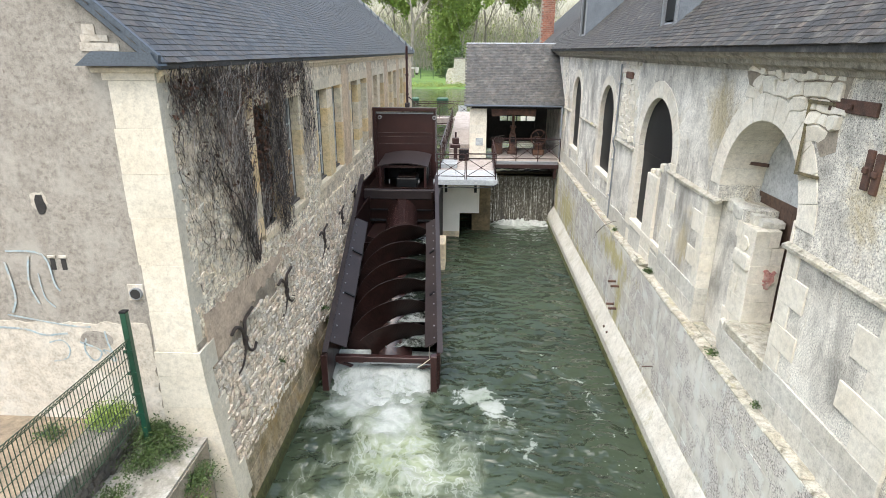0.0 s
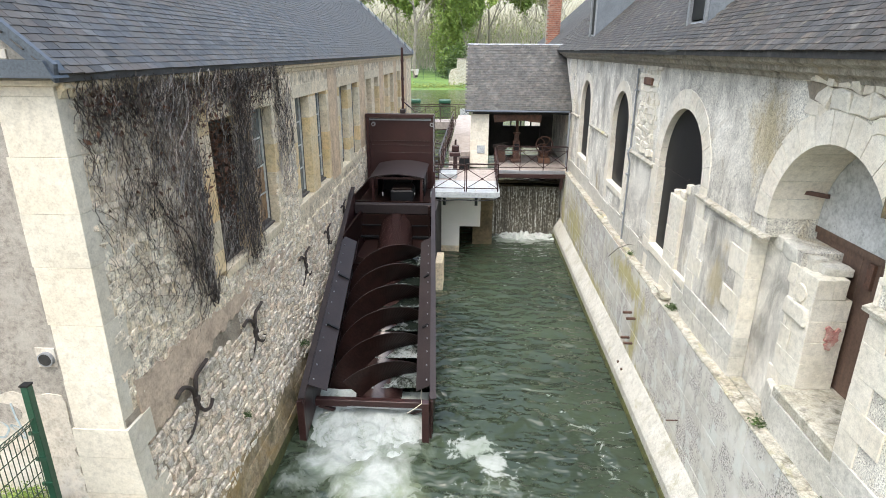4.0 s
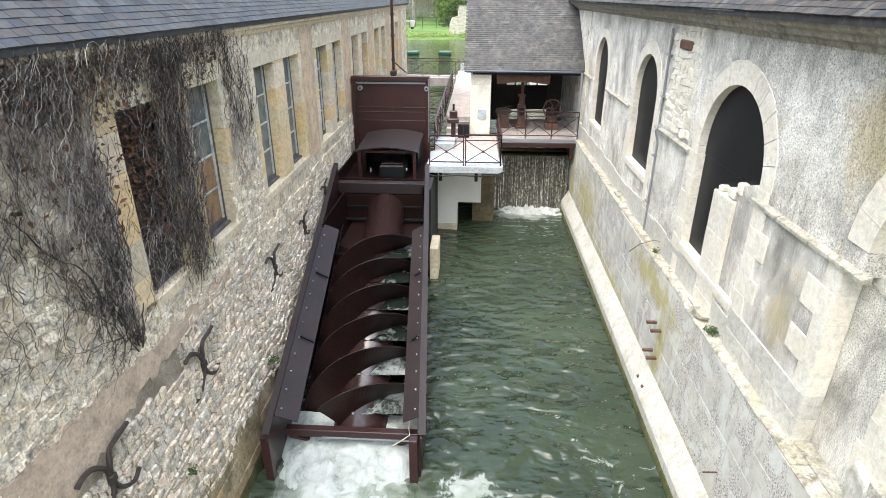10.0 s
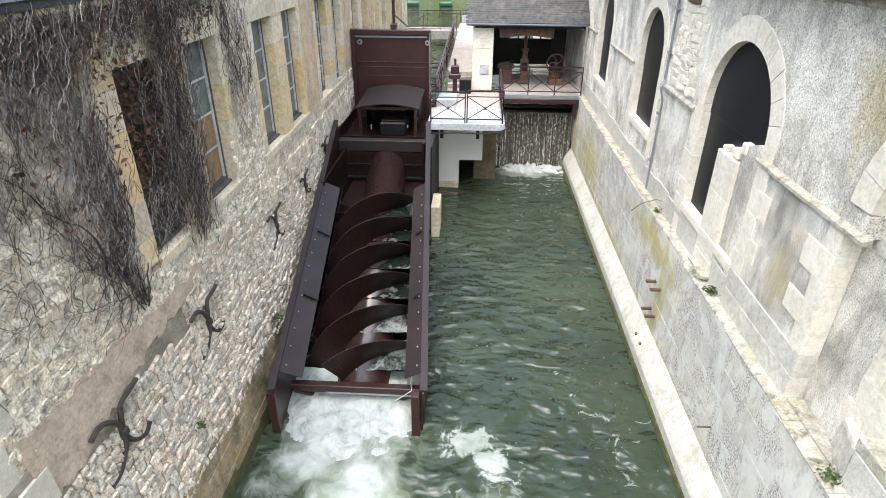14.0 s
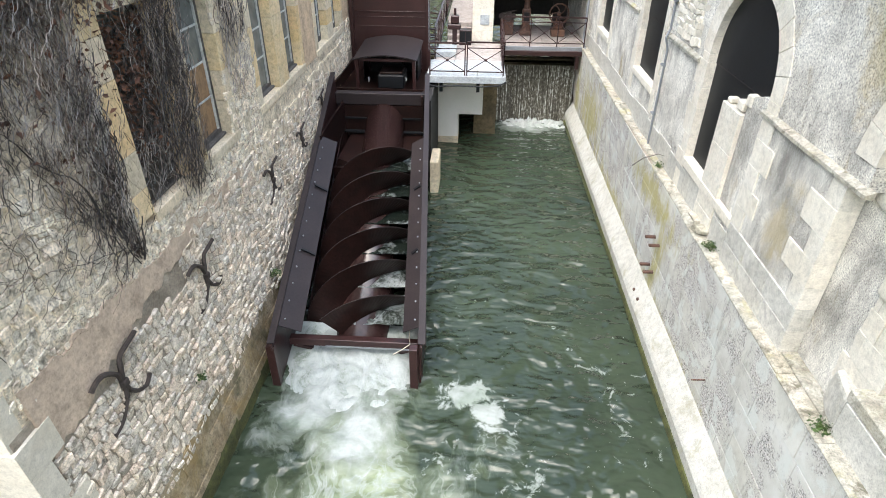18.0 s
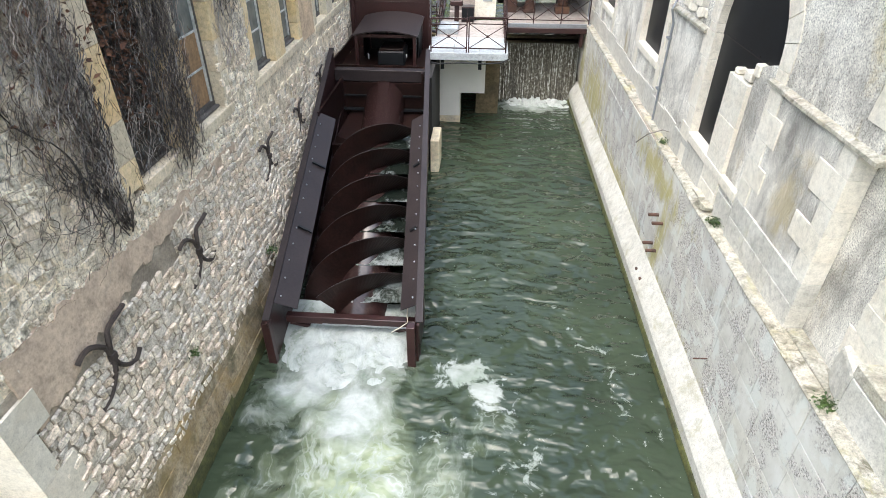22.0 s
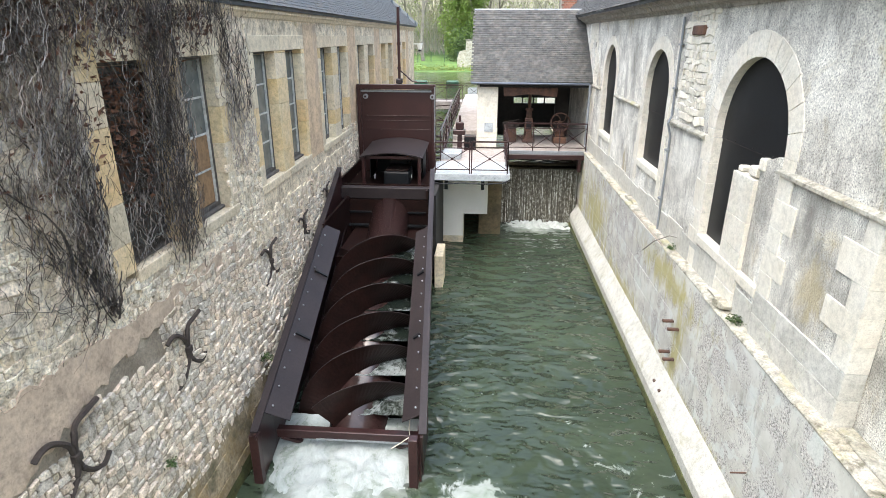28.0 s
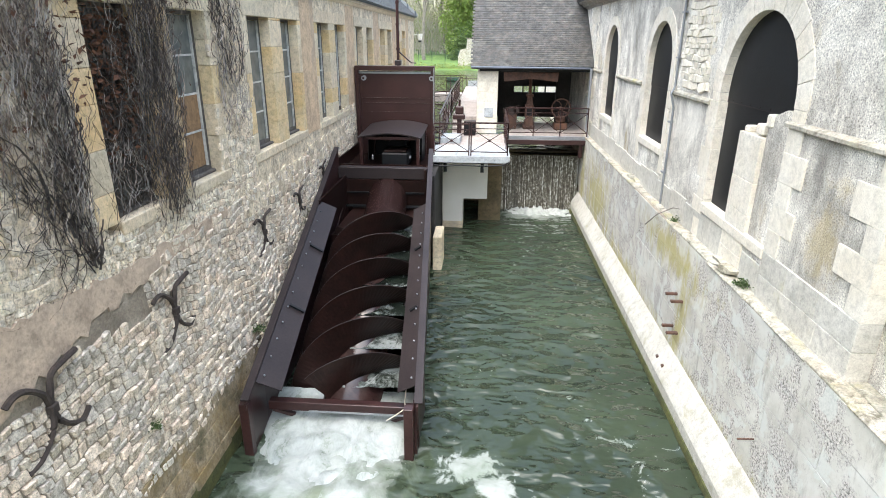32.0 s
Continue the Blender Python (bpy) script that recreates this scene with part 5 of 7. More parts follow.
PALES = (M_PALE,)
for nm, a, b, sill, crown, dep in ARCHES:
    r = (b - a) / 2
    spring = crown - r
    band = {"entrance": 0.36, "A": 0.33, "B": 0.27, "C": 0.25}.get(nm, 0.3)
    voussoirs(a, b, crown, band, 13 if r > 1 else 11, RX - 0.015, RX + dep, PALES)
    if nm in "ABC":
        jamb_blocks(b - 0.006, b + band * 0.85, 2.75 if nm == "A" else sill - 0.5, spring, RX - 0.012, RX + dep, 0.16, 0.0, PALES)
        jamb_blocks(a - band * 0.85, a + 0.006, sill - 0.5 if nm != "A" else 4.95, spring, RX - 0.012, RX + dep, 0.0, 0.12, PALES)
        part("sill_stone", boxed(RX - 0.04, RX + dep, a + 0.004, b - 0.004, sill - 0.14, sill + 0.012, bevel=0.012), M_PALE, wall_right)
        # black steel sheets close the opening
        door = empty("door_" + {"A": "1", "B": "2", "C": "3"}[nm])
        structure(door, "black steel sheets closing an arched doorway", "door")
        split = 5.02 if nm == "A" else 4.95
        xs = RX + 0.13
        part("lower_sheet", boxed(xs, xs + 0.012, a + 0.003, b - 0.003, sill + 0.012, split - 0.004), M_BLACK, door)
        pts = [(b - 0.003, split), (b - 0.003, spring)] + arc(a + 0.003, b - 0.003, crown - 0.003)[1:-1] + [(a + 0.003, spring), (a + 0.003, split)]
        part("upper_sheet", prismed(pts, "x", xs - 0.014, xs - 0.002), M_BLACK, door)
        for q in range(7 if nm == "A" else 5):
            yy = a + (b - a) * (q + 0.7) / 7.4
            part("bolt", boxed(xs - 0.022, xs - 0.014, yy, yy + 0.02, split + 0.03, split + 0.05), M_STEEL_G, door)
        part("seam_strip", boxed(xs - 0.017, xs - 0.014, a + 0.004, b - 0.004, split, split + 0.012), M_STEEL_G, door, "worn bright edge of the sheet")
        # dark filling behind the sheets
        part("lining", boxed(xs + 0.05, xs + 0.07, a, b, sill, crown), M_SHADE, door)

# masonry stub left in the first doorway
jamb_blocks(12.03, 12.72, 2.58, 4.72, RX - 0.03, RX + 0.3, 0.0, 0.0, (M_PALE,), (0.45, 0.55, 0.62))
bm = bmesh.new()
prism(bm, [(12.03, 2.56), (12.03, 4.86), (11.9, 5.02), (11.62, 5.12), (11.4, 5.1), (11.4, 2.56)], "x", RX + 0.03, RX + 0.31)
structure(part("wall_stub", bm, M_ROUGHCAST), "broken roughcast stub of masonry in the doorway", "wall")
for dy, z0, w, h in ((12.6, 4.72, 0.12, 0.09), (12.2, 4.74, 0.22, 0.14), (11.98, 4.86, 0.16, 0.17)):
    bm = boxed(RX, RX + 0.28, dy - w / 2, dy + w / 2, z0, z0 + h, bevel=0.02)
    part("broken_stone", bm, M_PALE, wall_right)

# projecting panels with quoined edges and a sloping stone cap
for y0, y1 in ((9.32, 11.36), (4.62, 6.87), (-0.6, 1.6)):
    bm = boxed(F2, RX + 0.001, y0 + 0.03, y1 - 0.03, 2.52, 4.96)
    structure(part("wall_panel", bm, M_ROUGHCAST), "roughcast panel between dressed stone quoins", "wall")
    # quoins: a long block, a short one, and so on up both edges
    for k, (z0, z1) in enumerate(((3.39, 3.69), (3.69, 4.0), (4.0, 4.3), (4.3, 4.66), (4.66, 4.955))):
        far, near = (0.3, 0.5) if k % 2 == 0 else (0.55, 0.8)
        far, near = far + rng.uniform(-0.03, 0.03), near + rng.uniform(-0.03, 0.03)
        part("quoin_block", boxed(F2 - 0.016 - rng.uniform(0, 0.006), RX, y1 - far, y1, z0 + 0.001, z1 - 0.001, bevel=0.004), M_PALE, wall_right)
        part("quoin_block", boxed(F2 - 0.016 - rng.uniform(0, 0.006), BACK_X - 0.01 if y0 > 9 else RX, y0, y0 + near - (0.22 if y0 > 9 else 0), z0 + 0.001, z1 - 0.001, bevel=0.004), M_PALE, wall_right)
    for z0, z1 in ((LEDGE - 0.04, 3.07), (3.074, 3.388)):
        y = y0
        while y < y1 - 0.02:
            w = rng.uniform(0.5, 0.85)
            if y1 - y - w < 0.25:
                w = y1 - y
            part("base_block", boxed(F2 - 0.02 - (0.0 if z0 > 3 else 0.002), BACK_X - 0.01 if y0 > 9 and y == y0 else RX, y + 0.001, y + w - 0.001, z0, z1, bevel=0.008), M_BASE, wall_right)
            y += w
    n = 5
    for k in range(n):
        c = 9.0 if y0 > 9 else y0 - 0.06
        a, b = c + (y1 + 0.08 - c) * k / n, c + (y1 + 0.08 - c) * (k + 1) / n
        d = rng.uniform(0, 0.02)
        part("cap_stone", prismed([(F2 - 0.06 + d, 4.955), (F2 - 0.06 + d, 4.995), (RX + 0.02, 5.035), (RX + 0.02, 4.955)], "y", a + 0.002, b - 0.002), M_COPING, wall_right)
# thin string course between the far arches, base courses along the ledge
for y0, y1 in ((14.05, 16.1), (18.45, 21.2), (23.45, 26.0)):
    y = y0
    while y < y1 - 0.05:
        w = min(rng.uniform(0.45, 0.7), y1 - y)
        part("string_stone", prismed([(RX - 0.06, 4.95), (RX - 0.06, 4.99), (RX, 5.03), (RX, 4.92)], "y", y + 0.002, y + w - 0.002), M_COPING, wall_right)
        y += w
for y0, y1 in ((12.75, 30), (11.42, 12.0)):
    y = y0
    while y < y1 - 0.05:
        w = min(rng.uniform(0.6, 1.0), y1 - y)
        part("base_block", boxed(RX - 0.016 - rng.uniform(0, 0.004), RX + 0.01, y + 0.001, y + w - 0.001, 2.6, 3.2 + rng.uniform(-0.06, 0.06), bevel=0.006), M_BASE, wall_right)
        y += w


def ragged(cx, cz, rx, rz, n, seed, rough=0.25):
    return [(cx + rx * math.cos(math.tau * k / n) * (1 + rough * noise.noise(Vector((k * 1.7, seed, 0)))), cz + rz * math.sin(math.tau * k / n) * (1 + rough * noise.noise(Vector((k * 1.3, seed, 5))))) for k in range(n)]


# ---- the deep entrance arch ----
FLOOR = 3.36
part("threshold_slab", boxed(RX - 0.03, RX + 1.5, 6.88, 8.16, 3.2, FLOOR, bevel=0.02), M_COPING, wall_right, "mossy threshold slab")
part("riser_block", boxed(RX - 0.034, RX - 0.002, 6.88, 8.12, 2.72, 3.198, bevel=0.006), M_BASE, wall_right)
part("ledge_stone", boxed(RX - 0.004, BACK_X, 8.15, PIER_Y - 0.004, 2.6, LEDGE, bevel=0.01), M_COPING, wall_right)


def hewn(pts, z0, z1, seed, bevel=0.014, rough=0.008, cuts=0):
    """A stone of a given plan with rounded arrises and an uneven face."""
    bm = prismed(pts, "z", z0, z1)
    bmesh.ops.bevel(bm, geom=bm.edges[:], offset=bevel, segments=2, affect="EDGES", profile=0.6)
    if cuts:
        bmesh.ops.subdivide_edges(bm, edges=bm.edges[:], cuts=cuts, use_grid_fill=True)
    for v in bm.verts:
        for q in (4.0, 14.0):
            n = noise.noise_vector(v.co * q + Vector((seed, seed * 0.7, 0)))
            v.co += n * rough * (4.0 / q) ** 0.7
    return bm


# a short pier of hewn stone that stands in the entrance, splayed towards the canal
BX0, BX1, BY0 = RX + 0.17, RX + 0.61, 8.07
part("riser_block", hewn([(RX - 0.02, 8.14), (BX0 + 0.06, 8.16), (BX0 + 0.06, 8.6), (BX0 - 0.06, 8.6)], 2.74, 3.2, 71, 0.05, 0.025, 3), M_BASE, wall_right, "rough stone at the foot of the pier")

for k, (z0, z1, cut, back, end) in enumerate(((3.02, 3.36, 0.16, 8.42, 0.0), (3.36, 3.7, 0.19, 8.5, 0.0), (3.7, 3.99, 0.3, 8.38, 0.0), (3.99, 4.27, 0.22, 8.52, 0.0), (4.27, 4.55, 0.26, 8.4, 0.0), (4.55, 4.8, 0.2, 8.48, 0.08))):
    g = 0.001
    f = BY0 + rng.uniform(-0.006, 0.006)
    tail = 8.66 + rng.uniform(-0.06, 0.05)
    part("pier_stone", hewn([(BX0, f), (BX0 + cut - g, f), (BX0 + cut - g, back - g), (BX0, back - g)], z0 + g, z1 - g, k, 0.008), M_PALE, wall_right)
    part("pier_stone", hewn([(BX0 + cut + g, f + 0.004), (BX1 - end, f + 0.008), (BX1 - end, 9.1), (BX0 + cut + g, 9.1)], z0 + g, z1 - g, k + 7, 0.008), M_PALE, wall_right)
    part("pier_stone", hewn([(BX0, back + g), (BX0 + cut - g, back + g), (BX0 + cut - g, tail), (BX0 + 0.004, tail)], z0 + g, z1 - g, k + 13, 0.008, 0.016, 2), M_PALE, wall_right)
part("round_boss", tubed([(BX0 + 0.1, 8.36, 4.53), (BX0 + 0.01, 8.34, 4.53), (BX0 - 0.03, 8.335, 4.53)], 0.135, 16, 0.11), M_PALE, wall_right)
part("boss_corbel", hewn([(BX0 - 0.05, 8.12), (BX0 + 0.03, 8.1), (BX0 + 0.06, 8.55), (BX0 - 0.02, 8.62)], 4.16, 4.4, 31, 0.03, 0.015, 2), M_PALE, wall_right)
r_top = random.Random(77)
for k, (x, y, w, d, z0, z1) in enumerate(((0.16, 8.9, 0.22, 0.42, 4.86, 5.02), (0.17, 8.6, 0.22, 0.5, 4.8, 4.99), (0.24, 8.36, 0.2, 0.4, 4.78, 4.96), (0.3, 8.18, 0.16, 0.3, 4.79, 4.9), (0.42, 8.5, 0.2, 0.6, 4.78, 4.94), (0.44, 8.16, 0.17, 0.36, 4.79, 4.9))):
    a, b = RX + x, RX + x + w
    part("broken_top", hewn([(a, y + 0.05 * r_top.random()), (b, y), (b + 0.02, y + d), (a + 0.02, y + d)], z0, z1, 41 + 3 * k, 0.02, 0.03, 4), M_BASE, wall_right, "broken rubble top of the pier")
for k in range(22):
    x, z = BX0 + 0.22 + 0.12 * rng.random(), 3.82 + rng.triangular(0, 0.44, 0.3)
    w = rng.uniform(0.012, 0.045)
    part("red_paint", prismed(ragged(x, z, w, w * rng.uniform(0.7, 1.3), 9, k * 1.9, 0.8), "y", BY0 - 0.03 - 0.0006 * k, BY0 - 0.012), M_REDPAINT, wall_right, "faded red painted mark")
jamb_blocks(6.875, 6.93, 3.36, 5.3, RX - 0.01, RX + 0.8, 0.0, 0.0, PALES, (0.36, 0.44))
structure(part("wall_porch", boxed(RX + WT, RX + 1.6, 9.12, 9.4, 3.0, 6.6), M_PALE), "inner side of the deep entrance", "wall")
structure(part("wall_porch_near", boxed(RX + WT, RX + 1.6, 6.6, 6.87, 3.0, 6.6), M_PALE), "inner side of the deep entrance", "wall")
door = structure(empty("door_4"), "brown wooden double door under a grey tympanum", "door")
part("tympanum", prismed([(9.11, 5.15), (9.11, 5.21)] + arc(6.88, 9.11, 6.34)[1:-1] + [(6.88, 5.21), (6.88, 5.15)], "x", RX + 0.64, RX + 0.68), M_GREY_PLASTER, door, "grey painted tympanum")
for k in range(7):
    a = 6.88 + 2.23 * k / 7
    part("door_board", boxed(RX + 0.66, RX + 0.71, a + 0.003, a + 2.23 / 7 - 0.003, FLOOR, 5.14, bevel=0.005), M_DOOR, door)
part("door_rail", boxed(RX + 0.63, RX + 0.67, 6.88, 9.11, 5.08, 5.16), M_DOOR, door)
part("door_latch", boxed(RX + 0.62, RX + 0.66, 7.9, 8.0, 4.75, 5.05), M_RUST, door)
part("iron_hook", barred((RX + 0.35, 9.12, 5.6), (RX + 0.55, 8.85, 5.6), 0.05), M_RUST, wall_right)

# exposed rubble where the render fell off
patch = Pieces("rubble_stone", [BLOCK], M_PALE, M_PALE, wall_right, -1, 260)


def off_arch(y, z):
    for nm, a, b, sill, crown, dep in ARCHES:
        r = (b - a) / 2
        if math.hypot(y - (a + b) / 2, max(0, z - crown + r)) < r + 0.33:
            return False
    return True


rubble_rows(patch, 14.25, 15.75, 5.1, 6.95, lambda y, z: off_arch(y, z) and 14.3 + 0.15 * noise.noise(Vector((0, z * 2, 0))) < y < 15.7 + 0.2 * noise.noise(Vector((3, z * 2, 0))), lambda z: RX - 0.002, 0.08, 0.14, 0.022, 2.6)
rubble_rows(patch, 6.4, 8.9, 6.2, 6.98, lambda y, z: off_arch(y, z) and 6.5 < y < 8.8 - (6.98 - z) * 0.4, lambda z: RX - 0.006, 0.12, 0.22, 0.03, 1.8, wave=0.12)
rubble_rows(patch, 24.5, 26.5, 3.2, 6.9, lambda y, z: noise.noise(Vector((y, z, 1))) > 0.05, lambda z: RX - 0.002, 0.1, 0.16, 0.015, 2.2)
bm = bmesh.new()
prism(bm, [(6.42, 6.975), (8.85, 6.975), (8.7, 6.76), (7.9, 6.74), (7.35, 6.64), (6.95, 6.38), (6.7, 6.1), (6.45, 6.2), (6.5, 6.6)], "x", RX - 0.004, RX + 0.01)
structure(part("trim_bare_core", bm, M_MORTAR), "lime mortar core behind the exposed stones", "trim")
patch.done("rubble_patch")
structure(part("trim_iron_stub", boxed(RX - 0.06, RX + 0.1, 14.75, 15.35, 6.58, 6.74, bevel=0.02), M_RUST), "rusted iron beam end in the wall", "trim")

# moulded cornice under the old roof
bm = bmesh.new()
prism(bm, [(RX + 0.05, 6.98), (RX - 0.03, 6.98), (RX - 0.06, 7.04), (RX - 0.15, 7.07), (RX - 0.17, 7.13), (RX - 0.27, 7.17), (RX - 0.3, 7.25), (RX + 0.05, 7.27)], "y", -14, 30.5)
structure(part("trim_cornice", bm, M_CORNICE), "moulded stone cornice with stains and losses", "trim")

# ---- iron on the wall ----
br = tagged(empty("lamp_bracket"), "bent mossy steel frame projecting from the wall", "bracket")
for a, b in (((RX - 0.04, 6.58, 6.69), (RX - 0.04, 7.07, 6.69)), ((RX - 0.04, 7.05, 6.7), (RX - 0.05, 7.03, 5.84)), ((RX - 0.05, 7.04, 5.86), (RX - 0.03, 6.62, 5.88))):
    part("bar", barred(a, b, 0.035), M_MOSSIRON, br)
for y, z, ay, az in ((6.31, 6.69, 0.4, 0.07), (5.86, 6.12, 0.05, 0.2), (5.72, 6.1, 0.05, 0.2)):
    h = tagged(empty("wall_plate"), "rusty red iron plate bolted to the roughcast", "iron plate", "wall plates")
    part("plate", boxed(RX - 0.03, RX + 0.005, y - ay, y + ay, z - az, z + az, bevel=0.008), M_RUST, h)
    part("stud", boxed(RX - 0.06, RX - 0.03, y - 0.035, y + 0.035, z - 0.03, z + 0.03, bevel=0.008), M_RUST, h)
for k, (y, z) in enumerate(((13.64, 1.73), (13.34, 1.72), (13.59, 1.13), (13.33, 1.12), (13.65, 0.46), (13.32, 0.46))):
    s = tagged(new("wall_step"), "flat rusty iron step set in the quay wall", "iron step", "quay steps")
    part("tread", boxed(3.72, 3.96, y - 0.03, y + 0.03, z - 0.02, z + 0.02), M_RUST, s)
s = tagged(new("iron_pin"), "thin rusty pin sticking out of the quay wall", "pin")
part("rod", barred((3.96, 10.32, 1.26), (3.71, 10.32, 1.25), 0.016), M_RUST, s)
s = tagged(new("loose_stick"), "bare stick caught on the quay ledge", "stick")
part("twig", tubed([(3.68, 15.25, 2.5), (3.8, 15.0, 2.78), (3.98, 14.7, 3.0), (4.06, 14.55, 3.02)], 0.014, 5, 0.007), M_BARK, s)
s = tagged(new("conduit"), "thin grey conduit running down the arcade wall", "pipe")
part("pipe", tubed([(RX - 0.04, 15.92, 6.9), (RX - 0.03, 15.93, 6.0), (RX - 0.035, 15.9, 5.1), (RX - 0.1, 15.86, 4.95), (RX - 0.03, 15.84, 4.7), (RX - 0.045, 15.8, 2.75)], 0.022, 6), M_PALEZINC, s)
for z in (6.4, 5.6, 4.4, 3.4):
    part("clip", boxed(RX - 0.07, RX + 0.0, 15.82, 15.98, z, z + 0.03), M_PALEZINC, s)

# ---- the quay wall: big blocks and a broken coping ----
ash = Pieces("ashlar_block", [chamfer_mesh(0.012)], M_ASHLAR, M_ASHLAR, wall_quay, -1, 300)
z = 0.5
for h in (0.42, 0.44, 0.46, 0.44, 0.46):
    y = 4.0 - rng.random()
    while y < 24.6:
        w = rng.uniform(0.75, 1.45)
        ash.put(3.98, y + w / 2, z + h / 2, w - 0.012, h - 0.01, 0.05 + rng.uniform(0.012, 0.02), k=0)
        y += w
    z += h
ash.done("ashlar")
y = 3.0
while y < 25:
    w = rng.uniform(0.5, 1.0)
    d = rng.uniform(-0.012, 0.02) + (0.05 if 14.6 < y < 16.4 else 0)
    part("coping_stone", boxed(3.905 + d, RX - 0.005, y + 0.002, y + w - 0.002, LEDGE - 0.06, LEDGE + rng.uniform(-0.012, 0.016), bevel=0.022), M_COPING, wall_quay)
    y += w
lump = Pieces("coping_lump", LUMPS, M_COPING, M_COPING, wall_quay, -1, 60)
for k in range(5):
    y = rng.choice((rng.uniform(15.0, 16.3), rng.uniform(17.4, 19.6), rng.uniform(11.7, 12.6), rng.uniform(20, 24)))
    lump.put(4.13, y, LEDGE + rng.uniform(0.02, 0.06), rng.uniform(0.2, 0.5), rng.uniform(0.08, 0.16), rng.uniform(0.1, 0.2), rng.uniform(-0.2, 0.2))
lump.done("coping_rest")
bm = bmesh.new()
prism(bm, [(3.62, -0.4), (3.62, 0.03), (3.645, 0.1), (3.68, 0.12), (3.68, -0.4)], "y", -14, 24.9)
structure(part("trim_algae", bm, M_ALGAE), "green algae along the footing at water level", "trim")


def weed(x, y, z, n, size, spread, seed, mat=None):
    def spots(r):
        return [(x + r.gauss(0, spread), y + r.gauss(0, spread), z + abs(r.gauss(0, spread * 0.7))) for _ in range(n)]
    leaf_patch("weed", spots, mat or M_LEAF, size, seed, "small green weed rooted in the old stones", "plant", up=1.0)


for k, (x, y, z, n, sp) in enumerate(((4.02, 11.62, 2.78, 60, 0.06), (4.0, 8.15, 2.78, 40, 0.05), (4.0, 14.6, 2.78, 30, 0.04), (4.05, 6.75, 2.78, 25, 0.04),
                                      (-3.32, 12.6, 1.25, 60, 0.06), (-3.25, 12.9, 0.72, 90, 0.1), (-3.38, 9.6, 1.55, 40, 0.05), (-3.28, 13.2, 0.5, 60, 0.1))):
    weed(x, y, z, n * 3, 0.022, sp, 40 + k)

# ---- details of the screw ----
# black shelves, added dark fill and plates that stand for the chamber's shade
for k in range(3):
    part("chamber_shelf", boxed(-3.4 + 0.02 * k, -1.0, 19.0 - 0.14 * k, 19.14 - 0.14 * k, 2.38 - 0.34 * k, 2.42 - 0.34 * k), M_BLACK, screw)
part("chamber_floor", boxed(-3.05, -1.05, 16.6, 19.0, 1.2, 1.62), M_FLIGHT, screw)
part("chamber_wall", boxed(-3.3, -0.95, 18.92, 18.98, 1.2, 2.4), M_FLIGHT, screw)
part("chamber_wall", boxed(-3.26, -3.2, 16.4, 19.0, 1.0, 2.5), M_FLIGHT, screw)
for sx in (-1, 1):
    for k in range(13):
        yy = LO + 0.9 + k * 0.4
        bm = bmesh.new()
        xo, zo = (1.22, 1.115) if sx < 0 else (1.03, 1.085)
        tube(bm, [(sx * xo, yy, zo), (sx * xo, yy, zo + 0.022)], 0.016, 6)
        part("rivet", in_screw(bm), M_PALEZINC, screw)
    for yy in (-3.6, -1.75):
        bm = bmesh.new()
        xa, za, xb, zb = (0.95, 0.985, 1.2, 1.11) if sx < 0 else (0.92, 1.025, 1.05, 1.095)
        bar(bm, (sx * xa, yy, za + 0.02), (sx * xb, yy + 0.05, zb + 0.02), 0.04)
        part("grab_handle", in_screw(bm), M_BLACK, screw)
# a frayed rope tied to the mouth, and a slanting brace
part("rope", tubed([(-0.6, 12.05, 0.66), (-0.66, 12.1, 0.68), (-0.69, 12.0, 0.6), (-0.68, 11.75, 0.56), (-0.65, 11.62, 0.52), (-0.8, 11.6, 0.4), (-0.95, 11.58, 0.3)], 0.009, 6), M_PALE, screw, "worn white rope")
part("mouth_brace", barred((-0.6, 11.7, 0.34), (-0.95, 11.8, 0.12), 0.08, 0.05), M_STEEL, screw)
part("mouth_brace", barred((-2.8, 11.7, 0.34), (-2.45, 11.8, 0.16), 0.08, 0.05), M_STEEL, screw)
part("outlet_cheek", boxed(-2.98, -2.93, 11.1, 12.3, -0.6, 0.98), M_STEEL, screw)
part("outlet_cheek", boxed(-0.47, -0.42, 11.2, 12.3, -0.6, 0.98), M_STEEL, screw)
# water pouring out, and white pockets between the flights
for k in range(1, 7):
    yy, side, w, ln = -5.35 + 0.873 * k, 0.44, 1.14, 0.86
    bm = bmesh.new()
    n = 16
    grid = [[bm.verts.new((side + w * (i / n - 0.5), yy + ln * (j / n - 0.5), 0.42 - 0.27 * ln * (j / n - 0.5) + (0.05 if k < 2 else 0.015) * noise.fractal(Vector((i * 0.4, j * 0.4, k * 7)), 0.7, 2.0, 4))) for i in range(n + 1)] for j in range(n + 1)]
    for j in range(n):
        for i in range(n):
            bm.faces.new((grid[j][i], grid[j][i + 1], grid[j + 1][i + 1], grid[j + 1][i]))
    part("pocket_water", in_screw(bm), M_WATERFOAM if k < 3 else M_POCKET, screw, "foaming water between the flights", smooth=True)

# gate details
for z, d in ((4.2, 0.02), (4.05, 0.014), (3.78, 0.008)):
    part("stiffener", boxed(-3.4, -1.2, 22.2 - d, 22.2, z, z + 0.02, bevel=0.003), M_STEEL, gate)
for x in (-3.29, -1.21):
    bm = tubed([(x, 22.2, 4.8), (x, 22.1, 4.8)], 0.075, 12)
    wheel = part("guide_roller", bm, M_PALEZINC, gate, "pale round guide roller")
    part("hub", tubed([(x, 22.1, 4.8), (x, 22.07, 4.8)], 0.035, 8), M_STEEL, wheel)
